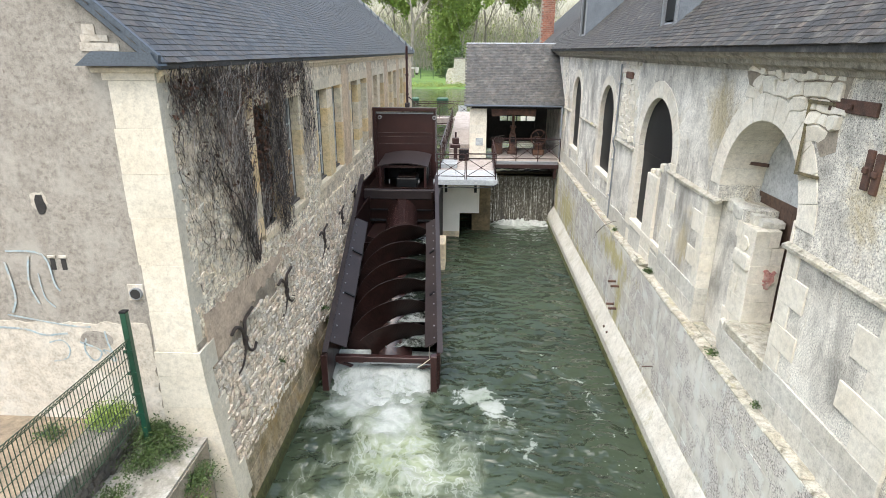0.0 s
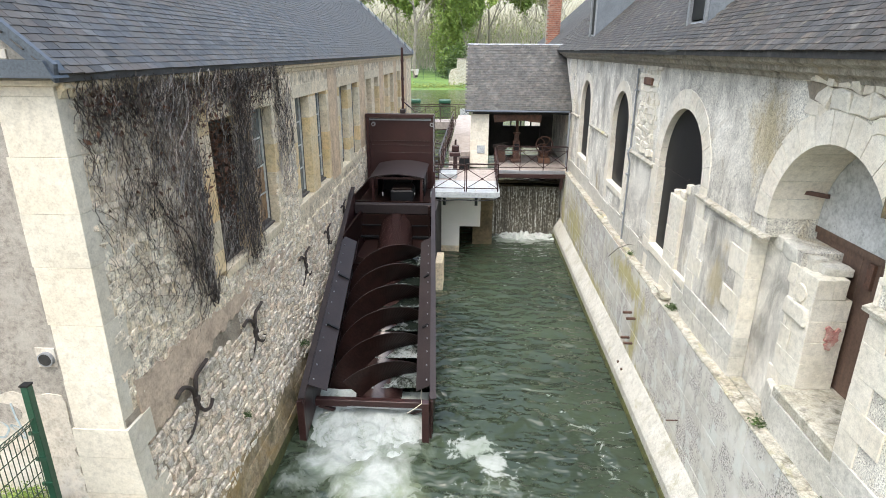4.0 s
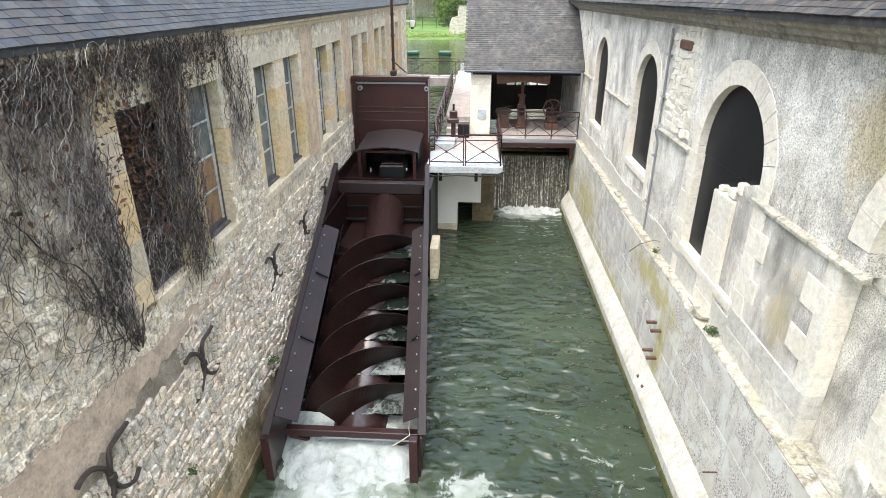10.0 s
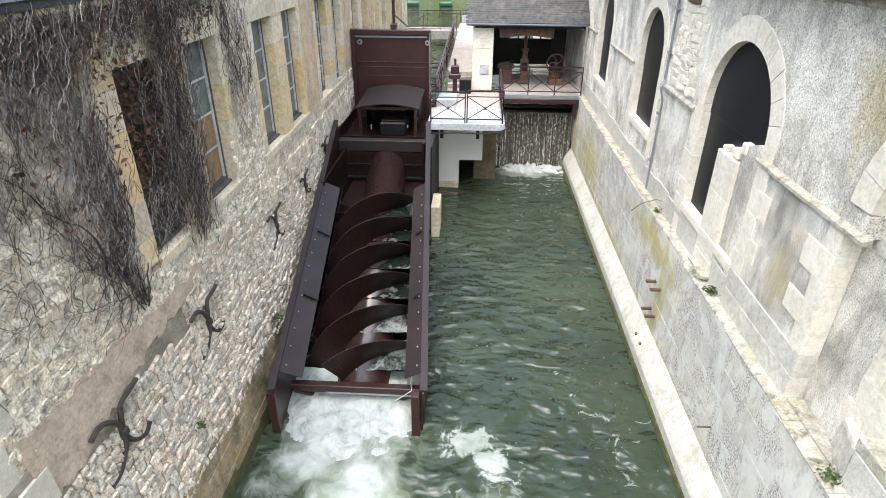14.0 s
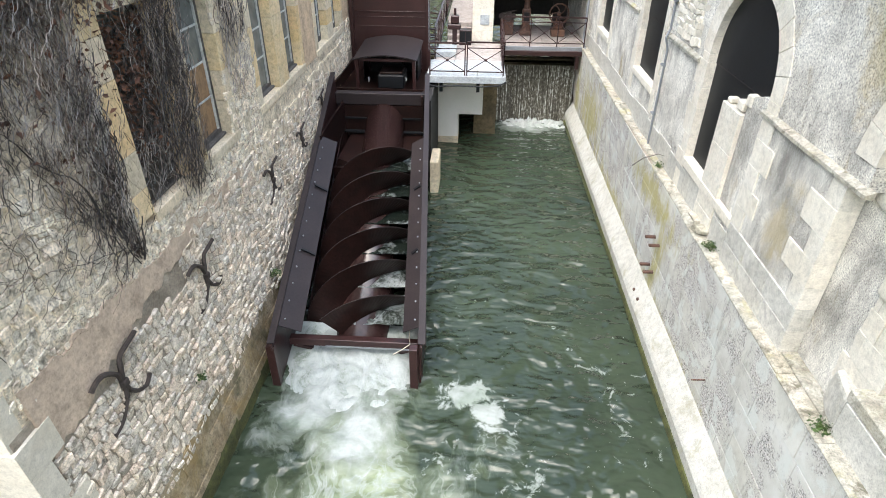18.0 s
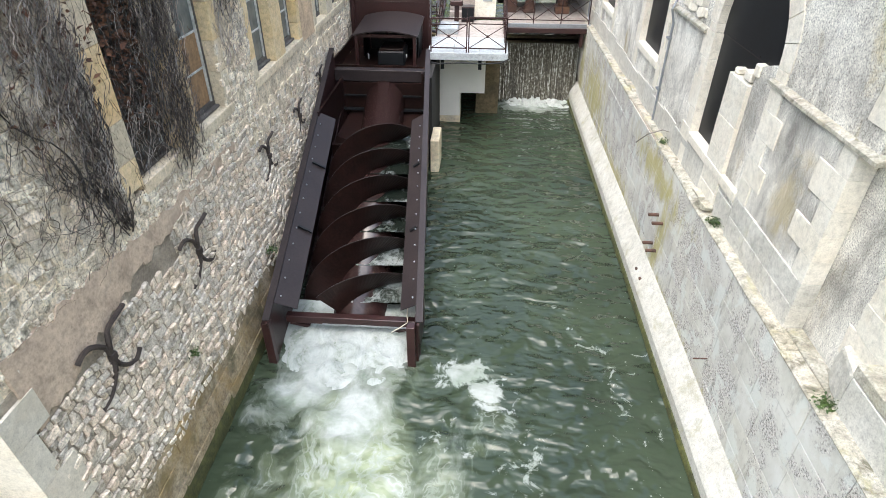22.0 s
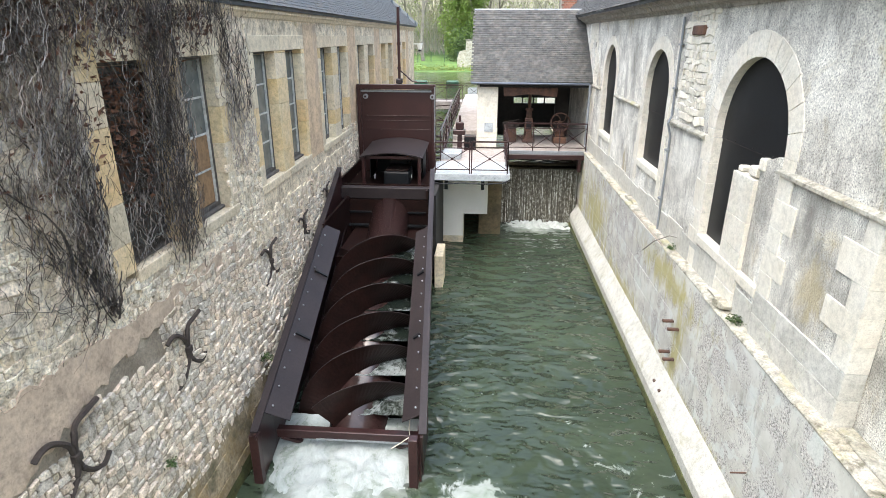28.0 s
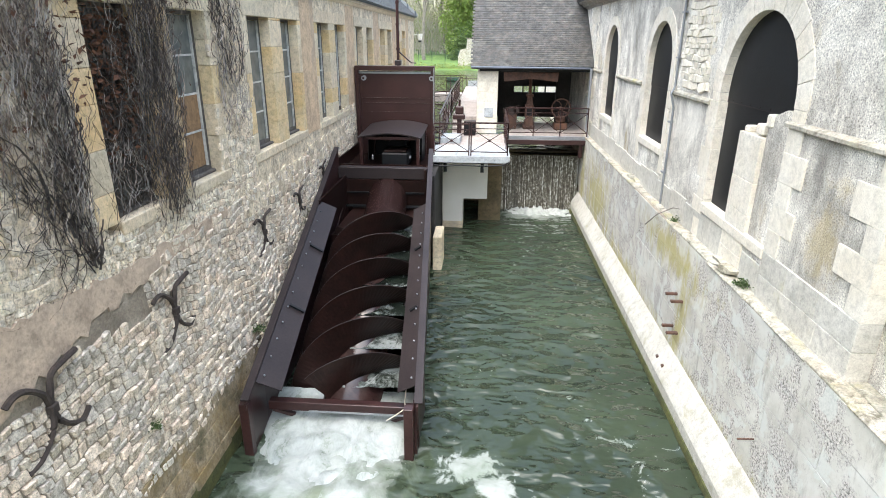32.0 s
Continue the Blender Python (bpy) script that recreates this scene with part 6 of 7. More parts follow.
# pale strip painted in place of light showing through the gap below the rail
part("pale_strip", boxed(-3.44, -1.24, 22.17, 22.2, 4.93, 4.985), M_PALEZINC, gate)
part("lifting_rod", tubed([(-2.25, 22.35, 5.1), (-2.25, 22.35, 7.36)], 0.045, 8), M_STEEL, gate, "tall brown lifting rod")
for z in (5.6, 6.3, 6.9):
    part("collar", tubed([(-2.25, 22.35, z), (-2.25, 22.35, z + 0.07)], 0.06, 8), M_STEEL, gate)
part("winch_box", boxed(-2.34, -2.16, 22.2, 22.5, 5.17, 5.32, bevel=0.02), M_STEEL_G, gate)
part("strut", tubed([(-2.2, 22.3, 5.55), (-1.85, 22.3, 5.25), (-1.7, 22.3, 5.24)], 0.022, 6), M_STEEL, gate)
part("chain", tubed([(-1.15 + 0.012 * (k % 2), 22.1, 5.1 - 0.06 * k) for k in range(34)], 0.014, 5), M_PALEZINC, gate)

# gearbox under its curved hood
hood = tagged(empty("gearbox_hood"), "curved brown sheet-metal hood on posts over the gearbox", "hood")
bm = bmesh.new()
pts = [(-3.1 + 1.79 * k / 16, 3.34 + 0.13 * math.sin(math.pi * k / 16) ** 0.8) for k in range(17)]
prism(bm, pts + [(x, z - 0.03) for x, z in pts[::-1]], "y", 19.98, 22.0)
for v in bm.verts:
    v.co.z += (v.co.y - 19.98) * 0.05
part("canopy", bm, M_STEEL_G, hood, "grey-brown arched canopy")
for x, y in ((-3.0, 20.06), (-1.4, 20.06), (-3.0, 21.9), (-1.4, 21.9)):
    part("post", boxed(x - 0.045, x + 0.045, y - 0.045, y + 0.045, 2.5, 3.36 + (y - 19.98) * 0.05, bevel=0.006), M_STEEL, hood)
# black sheets at the sides and back hold the shade under the hood
for x in (-3.0, -1.4):
    part("side_sheet", boxed(x - 0.012, x + 0.012, 21.0, 21.85, 2.5, 3.36), M_BLACK, hood)
part("back_sheet", boxed(-2.95, -1.44, 21.94, 21.97, 2.5, 3.4), M_BLACK, hood)
part("front_rail", boxed(-2.95, -1.44, 20.05, 20.08, 3.28, 3.36), M_STEEL, hood)
gear = tagged(empty("gearbox"), "dark brown gearbox and generator block", "gearbox")
# casing and motor are black because the hood's shade is in their colour
part("casing", boxed(-2.45, -1.7, 20.1, 21.0, 2.5, 2.9, bevel=0.04), M_BLACK, gear)
part("lid", boxed(-2.4, -1.75, 20.15, 20.95, 2.9, 2.96, bevel=0.02), M_FLIGHT, gear)
part("motor", tubed([(-2.1, 20.9, 2.95), (-2.1, 21.7, 3.1)], 0.28, 16), M_BLACK, gear)
# pale block standing for a small white bottle; it gives no light
part("lamp", boxed(-2.7, -2.66, 19.98, 20.03, 2.72, 2.86, bevel=0.01), M_PALEZINC, gear)
part("gauge", boxed(-1.64, -1.62, 20.05, 20.1, 2.76, 2.84), M_DECK, gear)
floor_box = structure(empty("gear_chamber"), "brown steel chamber that carries the gearbox", "chamber")
part("floor_plate", boxed(-3.5, -1.1, 19.42, 22.1, 2.42, 2.5), M_FLIGHT, floor_box)
part("side_plate", boxed(-3.56, -3.5, 18.8, 22.1, 1.4, 2.86), M_FLIGHT, floor_box)
part("side_plate", boxed(-1.1, -1.04, 18.8, 22.1, 1.4, 2.7), M_FLIGHT, floor_box)
part("front_lip", boxed(-3.5, -1.06, 19.36, 19.42, 2.42, 2.72), M_FLIGHT, floor_box)
# near-black block: the shade under the floor plate is its colour
part("footing", boxed(-3.5, -1.05, 19.42, 22.3, -1.6, 2.42), M_SHADE, floor_box)

# ---- platform, pier, weir ----
pier = structure(empty("pier"), "white rendered concrete pier under the platform", "pier")
bm = bmesh.new()
prism(bm, [(-0.92, -1.6), (-0.22, -1.6), (-0.22, 1.0), (0.58, 1.0), (0.58, 2.5), (-0.92, 2.5)], "y", 22.45, 23.5)
part("shaft", bm, M_WHITE, pier)
part("stain_foot", boxed(-0.93, -0.21, 22.44, 23.2, -1.0, 0.22, bevel=0.01), M_STONE, pier)
structure(part("pier_low", boxed(-0.86, -0.62, 18.6, 19.6, -1.6, 0.95, bevel=0.02), M_STONE), "pale stone footing beside the screw", "pier")
# the shade beside the chamber is put into this near-black face
structure(part("pier_dark", boxed(-1.04, -0.88, 19.4, 22.4, -1.6, 2.42), M_SHADE), "dark concrete side of the screw chamber", "pier")
structure(part("wall_weir_side", boxed(0.3, 1.06, 23.3, 25.6, -1.6, 2.5), M_MOSS), "wet mossy wall beside the weir", "wall")
plat = structure(empty("platform"), "white painted steel platform over the pier", "platform")
for k in range(3):
    part("deck_panel", boxed(-1.12 + 0.75 * k, -1.12 + 0.75 * (k + 1) - 0.012, 20.75, 22.6, 2.66, 2.72, bevel=0.004), M_DECK, plat)
part("edge_beam", boxed(-1.16, 1.16, 20.68, 20.76, 2.54, 2.74, bevel=0.008), M_DECK, plat)
part("edge_beam", boxed(1.12, 1.2, 20.76, 24.3, 2.54, 2.74, bevel=0.008), M_DECK, plat)
part("under_beam", boxed(-1.1, 1.1, 21.1, 21.22, 2.44, 2.62), M_STEEL_G, plat)
for x in (-0.75, 0.35):
    part("bracket_plate", boxed(x, x + 0.1, 20.95, 21.05, 2.2, 2.48, bevel=0.01), M_BLACK, plat)
part("cable", tubed([(-1.1, 20.66, 2.5), (-0.8, 20.66, 2.44), (-0.2, 20.66, 2.48), (0.5, 20.66, 2.46), (1.0, 20.66, 2.5), (1.22, 20.7, 2.6)], 0.022, 6), M_BLACK, plat)
part("walkway", boxed(-1.04, 1.12, 22.6, 25.0, 2.58, 2.72), M_PAVE, plat, "pale stone walkway")
# stair and path behind
for k in range(4):
    structure(part("step", boxed(-0.75, 0.12, 25.0 + 0.32 * k, 25.34 + 0.32 * k, 2.4, 2.74 + 0.16 * k, bevel=0.01), M_PAVE), "pale worn stone step", "step")
structure(part("path", boxed(-0.8, 0.12, 26.28, 40.5, 2.6, 3.22), M_PAVE), "pale pink walkway behind the shed", "path")
structure(part("wall_river", boxed(-3.6, 4.2, 25.9, 26.2, -1.6, 2.0), M_MOSS), "river wall under the walkway", "wall")


def railing(name, pts, label, height=0.98, bays=None):
    """Brown steel railing: posts, two rails, and a cross with a boss in every bay."""
    top = tagged(empty(name), label, "railing", "steel railings")
    for (x0, y0, z0), (x1, y1, z1) in zip(pts, pts[1:]):
        ln = math.hypot(x1 - x0, y1 - y0)
        n = bays or max(1, round(ln / 1.0))
        for k in range(n + 1):
            u = k / n
            x, y, z = x0 + (x1 - x0) * u, y0 + (y1 - y0) * u, z0 + (z1 - z0) * u
            part("post", boxed(x - 0.018, x + 0.018, y - 0.018, y + 0.018, z, z + height, bevel=0.004), M_STEEL, top)
            if k < n:
                v = (k + 1) / n
                a, b = Vector((x, y, z)), Vector((x0 + (x1 - x0) * v, y0 + (y1 - y0) * v, z0 + (z1 - z0) * v))
                up = Vector((0, 0, 1))
                part("top_rail", barred(a + up * height, b + up * height, 0.042), M_STEEL, top)
                part("low_rail", barred(a + up * 0.12, b + up * 0.12, 0.028), M_STEEL, top)
                part("mid_rail", barred(a + up * (height - 0.16), b + up * (height - 0.16), 0.024), M_STEEL, top)
                part("brace", barred(a + up * 0.12, b + up * (height - 0.16), 0.02), M_STEEL, top)
                part("brace", barred(a + up * (height - 0.16), b + up * 0.12, 0.02), M_STEEL, top)
                mid = (a + b) / 2 + up * (height * 0.5 - 0.02)
                part("boss", boxed(mid.x - 0.035, mid.x + 0.035, mid.y - 0.035, mid.y + 0.035, mid.z - 0.035, mid.z + 0.035, bevel=0.008), M_STEEL, top)
    return top


railing("platform_railing", [(-1.02, 20.85, 2.72), (0.0, 20.85, 2.72)], "brown steel railing gate on the white platform", 0.92, 1)
railing("platform_railing", [(0.06, 20.85, 2.72), (1.12, 20.85, 2.72), (1.12, 24.3, 2.72)], "brown crossed steel railing round the white platform", 0.95)
railing("balcony_railing", [(1.2, 24.36, 2.78), (3.95, 24.36, 2.78)], "brown crossed steel railing along the weir balcony", 0.95, 3)
railing("walkway_railing", [(-1.0, 22.7, 2.72), (-0.85, 26.3, 3.2), (-0.85, 33, 3.22)], "brown steel handrail along the stone walkway", 0.95)
railing("walkway_railing", [(-1.75, 22.7, 2.2), (-1.55, 26.2, 3.1)], "brown steel stair rail beside the sluice gate", 0.95)
railing("walkway_railing", [(-1.75, 24.2, 3.0), (-0.95, 24.2, 2.9)], "short brown steel railing at the stair head", 0.9, 1)
stair = tagged(empty("steel_stair"), "dark steel stair beside the sluice gate", "stair")
part("stringer", barred((-1.72, 22.6, 2.1), (-1.52, 26.2, 3.1), 0.05, 0.2), M_STEEL, stair)
part("stringer", barred((-1.06, 22.6, 2.1), (-0.95, 26.2, 3.1), 0.05, 0.2), M_STEEL, stair)
for k in range(8):
    part("tread", boxed(-1.7 + 0.02 * k, -1.02 + 0.012 * k, 22.7 + 0.42 * k, 22.95 + 0.42 * k, 2.16 + 0.118 * k, 2.2 + 0.118 * k), M_STEEL_G, stair)
railing("walkway_railing", [(-3.4, 26.4, 3.0), (-0.85, 26.4, 3.2)], "brown steel railing behind the sluice gate", 0.9)

# valve stand on the walkway
valve = tagged(empty("valve_stand"), "brown cast-iron sluice valve stand on the walkway", "valve stand")
part("column", boxed(-0.52, -0.36, 24.1, 24.26, 2.72, 3.5, bevel=0.02), M_STEEL, valve)
part("gear_head", boxed(-0.66, -0.24, 24.0, 24.35, 3.35, 3.52, bevel=0.03), M_STEEL, valve)
part("upper_box", boxed(-0.58, -0.3, 24.05, 24.3, 3.52, 3.78, bevel=0.03), M_STEEL, valve)
part("spindle", tubed([(-0.44, 24.18, 3.78), (-0.44, 24.18, 4.0)], 0.04, 8), M_STEEL, valve)
cab = tagged(empty("control_box"), "dark brown steel control box with doors", "control box")
part("body", boxed(-0.3, 0.12, 24.6, 25.0, 2.72, 3.22, bevel=0.01), M_STEEL, cab)
for x in (-0.28, -0.08):
    part("door", boxed(x, x + 0.18, 24.59, 24.6, 2.76, 3.18), M_BLACK, cab)
structure(part("plinth_step", boxed(-1.0, -0.35, 22.9, 23.9, 2.72, 2.9, bevel=0.01), M_DECK), "white painted low step on the platform", "step")

# balcony over the weir
balc = structure(empty("balcony"), "paved balcony with a brown steel edge over the weir", "balcony")
part("edge_beam", boxed(1.2, 4.06, 24.24, 24.36, 2.5, 2.66, bevel=0.01), M_STEEL, balc)
part("upstand", boxed(1.2, 4.06, 24.36, 24.42, 2.62, 2.78, bevel=0.01), M_PALEZINC, balc)
for j in range(4):
    for i in range(4):
        part("paving_slab", boxed(1.2 + 0.715 * i, 1.2 + 0.715 * (i + 1) - 0.008, 24.42 + 0.9 * j, 24.42 + 0.9 * (j + 1) - 0.008, 2.64, 2.76 + rng.uniform(0, 0.006), bevel=0.004), M_PAVE, balc)
part("bracket_plate", boxed(3.72, 3.84, 24.3, 24.5, 2.05, 2.5, bevel=0.01), M_STEEL, balc)
part("drain_pipe", tubed([(3.98, 24.7, 5.0), (3.96, 24.6, 3.0), (3.98, 24.4, 2.78), (4.05, 23.9, 2.6)], 0.045, 8), M_PALEZINC, balc, "grey zinc downpipe")

# weir: ridged sheet of falling water, and the heap of foam at its foot
bm = bmesh.new()
nx, nz = 90, 26
rows = []
for j in range(nz + 1):
    v = j / nz
    row = []
    for i in range(nx + 1):
        x = 1.06 + 2.8 * i / nx
        n = noise.fractal(Vector((x * 7, v * 0.5, 2)), 0.8, 2.0, 4)
        row.append(bm.verts.new((x, 25.05 - 0.34 * v ** 1.6 + 0.03 * n * (0.3 + v), 1.95 + 0.03 * (1 - v) - 2.0 * v)))
    rows.append(row)
for a, b in zip(rows, rows[1:]):
    for i in range(nx):
        bm.faces.new((a[i], a[i + 1], b[i + 1], b[i]))
structure(part("water_fall", bm, M_FALLS, smooth=True), "thin ribbed sheet of water falling over the weir", "water")
structure(part("weir", boxed(1.04, 3.88, 25.06, 26.0, -1.6, 1.93), M_MOSS), "dark mossy weir sill", "weir")


def foam_heap(name, x0, x1, y0, y1, base, high, freq, mat, seed, label, edge=3.0, slope=0.0, rough=0.8):
    nx, ny = 60, max(10, int(60 * (y1 - y0) / (x1 - x0)))
    verts = []
    for j in range(ny + 1):
        for i in range(nx + 1):
            u, v = i / nx, j / ny
            f = max(0.0, 1 - (abs(2 * u - 1)) ** edge - (abs(2 * v - 1)) ** edge)
            n = noise.fractal(Vector((u * (x1 - x0) * freq, v * (y1 - y0) * freq, seed)), 0.75, 2.1, 5)
            verts.append((x0 + (x1 - x0) * u, y0 + (y1 - y0) * v, base - 0.12 + f * high * (0.9 + rough * n) + 0.07 * rough * n + slope * v * v))
    faces = [(j * (nx + 1) + i, j * (nx + 1) + i + 1, (j + 1) * (nx + 1) + i + 1, (j + 1) * (nx + 1) + i) for j in range(ny) for i in range(nx)]
    me = bpy.data.meshes.new(name)
    me.from_pydata(verts, [], faces)
    return structure(mesh_part(name, me, mat, smooth=True), label, "water")


foam_heap("water_foam", 1.0, 3.86, 24.0, 24.95, 0.0, 0.2, 4.0, M_FOAM, 4, "white foam at the foot of the weir", 4)
foam_heap("water_outfall", -2.92, -0.46, 10.1, 12.4, 0.0, 0.13, 3.0, M_OUTFALL, 9, "white churning water bursting from the screw mouth", 4, 0.4, 0.3)

# ---- machine shed ----
shed = structure(empty("machine_shed"), "open machine shed with a brown tiled roof and stone pier", "shed")
z = 2.72
for k, h in enumerate((0.36, 0.34, 0.4, 0.36, 0.34, 0.38, 0.2)):
    if k % 2:
        part("pier_stone", boxed(0.13, 0.86, 25.2, 25.95, z, z + h - 0.004, bevel=0.008), M_PALE, shed)
    else:
        part("pier_stone", boxed(0.13, 0.48, 25.2, 25.95, z, z + h - 0.004, bevel=0.008), M_PALE, shed)
        part("pier_stone", boxed(0.484, 0.86, 25.2, 25.95, z, z + h - 0.004, bevel=0.008), M_PALE, shed)
    z += h
part("side_wall", boxed(0.13, 0.5, 25.95, 31.4, 2.6, 5.3), M_PALE, shed)
# rear wall, partitions, beam and ceiling carry the shed's inner shade as near-black
bm = bmesh.new()
for a, b, c, d in ((0.5, 1.6, 2.6, 5.6), (1.6, 3.6, 2.6, 3.68), (3.6, 4.2, 2.6, 5.6), (1.6, 3.6, 3.94, 5.6)):
    box(bm, a, b, 31.2, 31.4, c, d)
part("back_wall", bm, M_SHADE, shed, "dark rear wall with a long window")
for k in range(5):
    part("window_post", boxed(1.58 + 0.5 * k, 1.64 + 0.5 * k, 31.22, 31.3, 3.68, 3.94), M_SHADE, shed)
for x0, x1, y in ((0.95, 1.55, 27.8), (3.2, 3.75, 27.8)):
    part("partition", boxed(x0, x1, y, y + 0.08, 2.76, 4.9), M_SHADE, shed)
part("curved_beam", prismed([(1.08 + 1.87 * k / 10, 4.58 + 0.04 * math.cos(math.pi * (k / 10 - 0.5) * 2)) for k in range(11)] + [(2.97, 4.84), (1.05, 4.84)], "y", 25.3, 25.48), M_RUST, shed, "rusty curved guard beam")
part("head_beam", boxed(0.86, 4.1, 25.2, 25.45, 4.93, 5.1), M_SHADE, shed)
part("ceiling_lining", prismed([(25.1, 4.95), (28.3, 7.3), (31.4, 5.2), (31.4, 5.1), (28.3, 7.2), (25.1, 4.88)], "x", 0.2, 4.1), M_SHADE, shed)
part("roof_deck", prismed([(24.98, 5.02), (28.3, 7.5), (28.3, 7.42), (24.98, 4.96)], "x", -0.06, 4.4), M_SHEDTILE, shed)
part("roof_deck", prismed([(28.3, 7.5), (31.6, 5.2), (31.6, 5.12), (28.3, 7.42)], "x", -0.06, 4.4), M_SHEDTILE, shed)
part("gutter", tubed([(-0.1, 24.93, 5.02), (4.0, 24.93, 5.0)], 0.04, 8), M_ZINC, shed)
part("ridge_cap", prismed([(28.15, 7.4), (28.3, 7.53), (28.45, 7.4), (28.45, 7.43), (28.3, 7.56), (28.15, 7.43)], "x", -0.08, 4.6), M_PALEZINC, shed, "pale zinc ridge cap")
notice = tagged(empty("notice_board"), "white notice panel on the shed pier", "notice")
part("panel", boxed(0.4, 0.72, 25.17, 25.196, 3.3, 3.62, bevel=0.004), M_DECK, notice)

# turbine governor column, gear stand and wheel stand
gov = tagged(empty("turbine_governor"), "rusty cast-iron turbine governor column", "machine")
part("base", boxed(1.85, 2.3, 26.1, 26.55, 2.76, 2.9, bevel=0.03), M_RUST, gov)
bm = bmesh.new()
tube(bm, [(2.08, 26.33, 2.9), (2.08, 26.33, 3.05), (2.08, 26.33, 3.2)], 0.2, 10, 0.14)
part("foot", bm, M_RUST, gov)
part("case", boxed(1.93, 2.23, 26.2, 26.46, 3.15, 3.66, bevel=0.03), M_RUST, gov)
part("window", boxed(1.98, 2.18, 26.19, 26.2, 3.25, 3.55), M_BLACK, gov)
part("neck", tubed([(2.08, 26.33, 3.66), (2.08, 26.33, 3.98)], 0.12, 10, 0.09), M_RUST, gov)
part("cap", tubed([(2.08, 26.33, 3.94), (2.08, 26.33, 4.02)], 0.15, 10), M_RUST, gov)
part("shaft", tubed([(2.08, 26.33, 4.02), (2.08, 26.33, 4.9)], 0.06, 8), M_RUST, gov)
wst = tagged(empty("wheel_stand"), "rusty control stand with a large spoked handwheel", "machine")
part("base", boxed(3.0, 3.5, 26.0, 26.5, 2.76, 3.0, bevel=0.03), M_RUST, wst)
part("body", boxed(3.08, 3.42, 26.1, 26.4, 3.0, 3.25, bevel=0.05), M_RUST, wst)
rim = [(3.22 + 0.34 * math.cos(a), 26.02, 3.55 + 0.34 * math.sin(a)) for a in [math.tau * k / 24 for k in range(25)]]
wheel = part("handwheel", tubed(rim, 0.028, 6, caps=False), M_RUST, wst)
for k in range(5):
    a = math.tau * k / 5
    pts = [(3.22 + 0.34 * u * math.cos(a + 0.9 * u), 26.02, 3.55 + 0.34 * u * math.sin(a + 0.9 * u)) for u in (0.1, 0.4, 0.7, 1.0)]
    part("spoke", tubed(pts, 0.018, 5), M_RUST, wheel)
part("hub", tubed([(3.22, 25.96, 3.55), (3.22, 26.2, 3.55)], 0.06, 10), M_RUST, wheel)
gst = tagged(empty("gear_stand"), "low rusty gear stand with small cogs", "machine")
part("body", boxed(1.15, 1.62, 26.1, 26.5, 2.76, 3.3, bevel=0.03), M_RUST, gst)
for x, r in ((1.2, 0.12), (1.42, 0.16), (1.6, 0.1)):
    part("cog", tubed([(x, 26.1, 3.42), (x, 26.18, 3.42)], r, 12), M_IRON, gst)
part("lever", tubed([(1.1, 26.15, 3.5), (1.7, 26.15, 3.62)], 0.02, 6), M_IRON, gst)

# ---- slates ----


def slates(name, roof, x0, z0, x1, z1, y0, y1, along, up, mat_part, mat_join, near, stop=None, seed=1):
    """Overlapping slates on a roof slope from its eave (x0, z0) to (x1, z1), row by row."""
    r = random.Random(seed)
    d = Vector((x1 - x0, 0, z1 - z0))
    ln = d.length
    d.normalize()
    n = Vector((-d.z, 0, d.x)) if d.x > 0 else Vector((d.z, 0, -d.x))
    if n.z < 0:
        n = -n
    unit = ([(-0.5, 0, 0), (0.5, 0, 0), (0.5, 1.25, -0.6), (-0.5, 1.25, -0.6), (-0.5, 0, -1), (0.5, 0, -1)], [(0, 1, 2, 3), (4, 5, 1, 0), (1, 5, 2), (4, 0, 3)])
    me = to_mesh(name, unit, mat_part)
    verts, faces, left = [], [], 300
    for j in range(int(ln / up)):
        v = j * up
        y = y0 - (along / 2 if j % 2 else 0)
        while y < y1:
            w = along * r.uniform(0.97, 1.0)
            c = Vector((x0, max(y0, min(y1, y + along / 2)), z0)) + d * (v + r.uniform(-0.006, 0.006)) + n * 0.022
            t = 0.012 * r.uniform(0.7, 1.5)
            turn = r.gauss(0, 0.008)
            yd = Vector((0, 1, 0)) + d * turn
            if not (stop and stop(c)):
                m = Matrix((yd * (w - 0.004), d * up, n * t)).transposed().to_4x4()
                m.translation = c
                if left > 0 and near(c):
                    left -= 1
                    ob = new(name, me)
                    ob.parent = roof
                    ob.matrix_basis = m
                else:
                    k = len(verts)
                    verts += [tuple(m @ Vector(q)) for q in unit[0]]
                    faces += [tuple(i + k for i in f) for f in unit[1]]
            y += along
    me = bpy.data.meshes.new(name + "_field")
    me.from_pydata(verts, [], faces)
    ob = mesh_part(name + "_field", me, mat_join, roof)
    ob["kind"] = "stuff"


LE = (LX + 0.16, EAVE + 0.0)
slates("slate", ROOF_L, LE[0], LE[1], -8.9, LE[1] + (LE[0] + 8.9) * 0.88, GY - 0.1, FY + 0.14, 0.17, 0.105, M_SLATE_P, M_SLATE, lambda c: c.y < 10.0 and c.z < 8.6)
DORMERS = (13.1, 23.0)
slates("slate", ROOF_R, RX - 0.36, 7.29, 8.9, 7.29 + (8.9 - RX + 0.36) * 0.9, 2.0, 30.7, 0.15, 0.095, M_OLDSLATE_P, M_OLDSLATE, lambda c: 7 < c.y < 10 and c.z < 9,
       lambda c: any(abs(c.y - y) < 0.55 and c.x > 4.2 and c.x < 5.8 for y in DORMERS), seed=2)


def shed_slates():
    r = random.Random(5)
    d = Vector((0, 3.32, 2.48)).normalized()
    n = Vector((0, -d.z, d.y))
    verts, faces = [], []
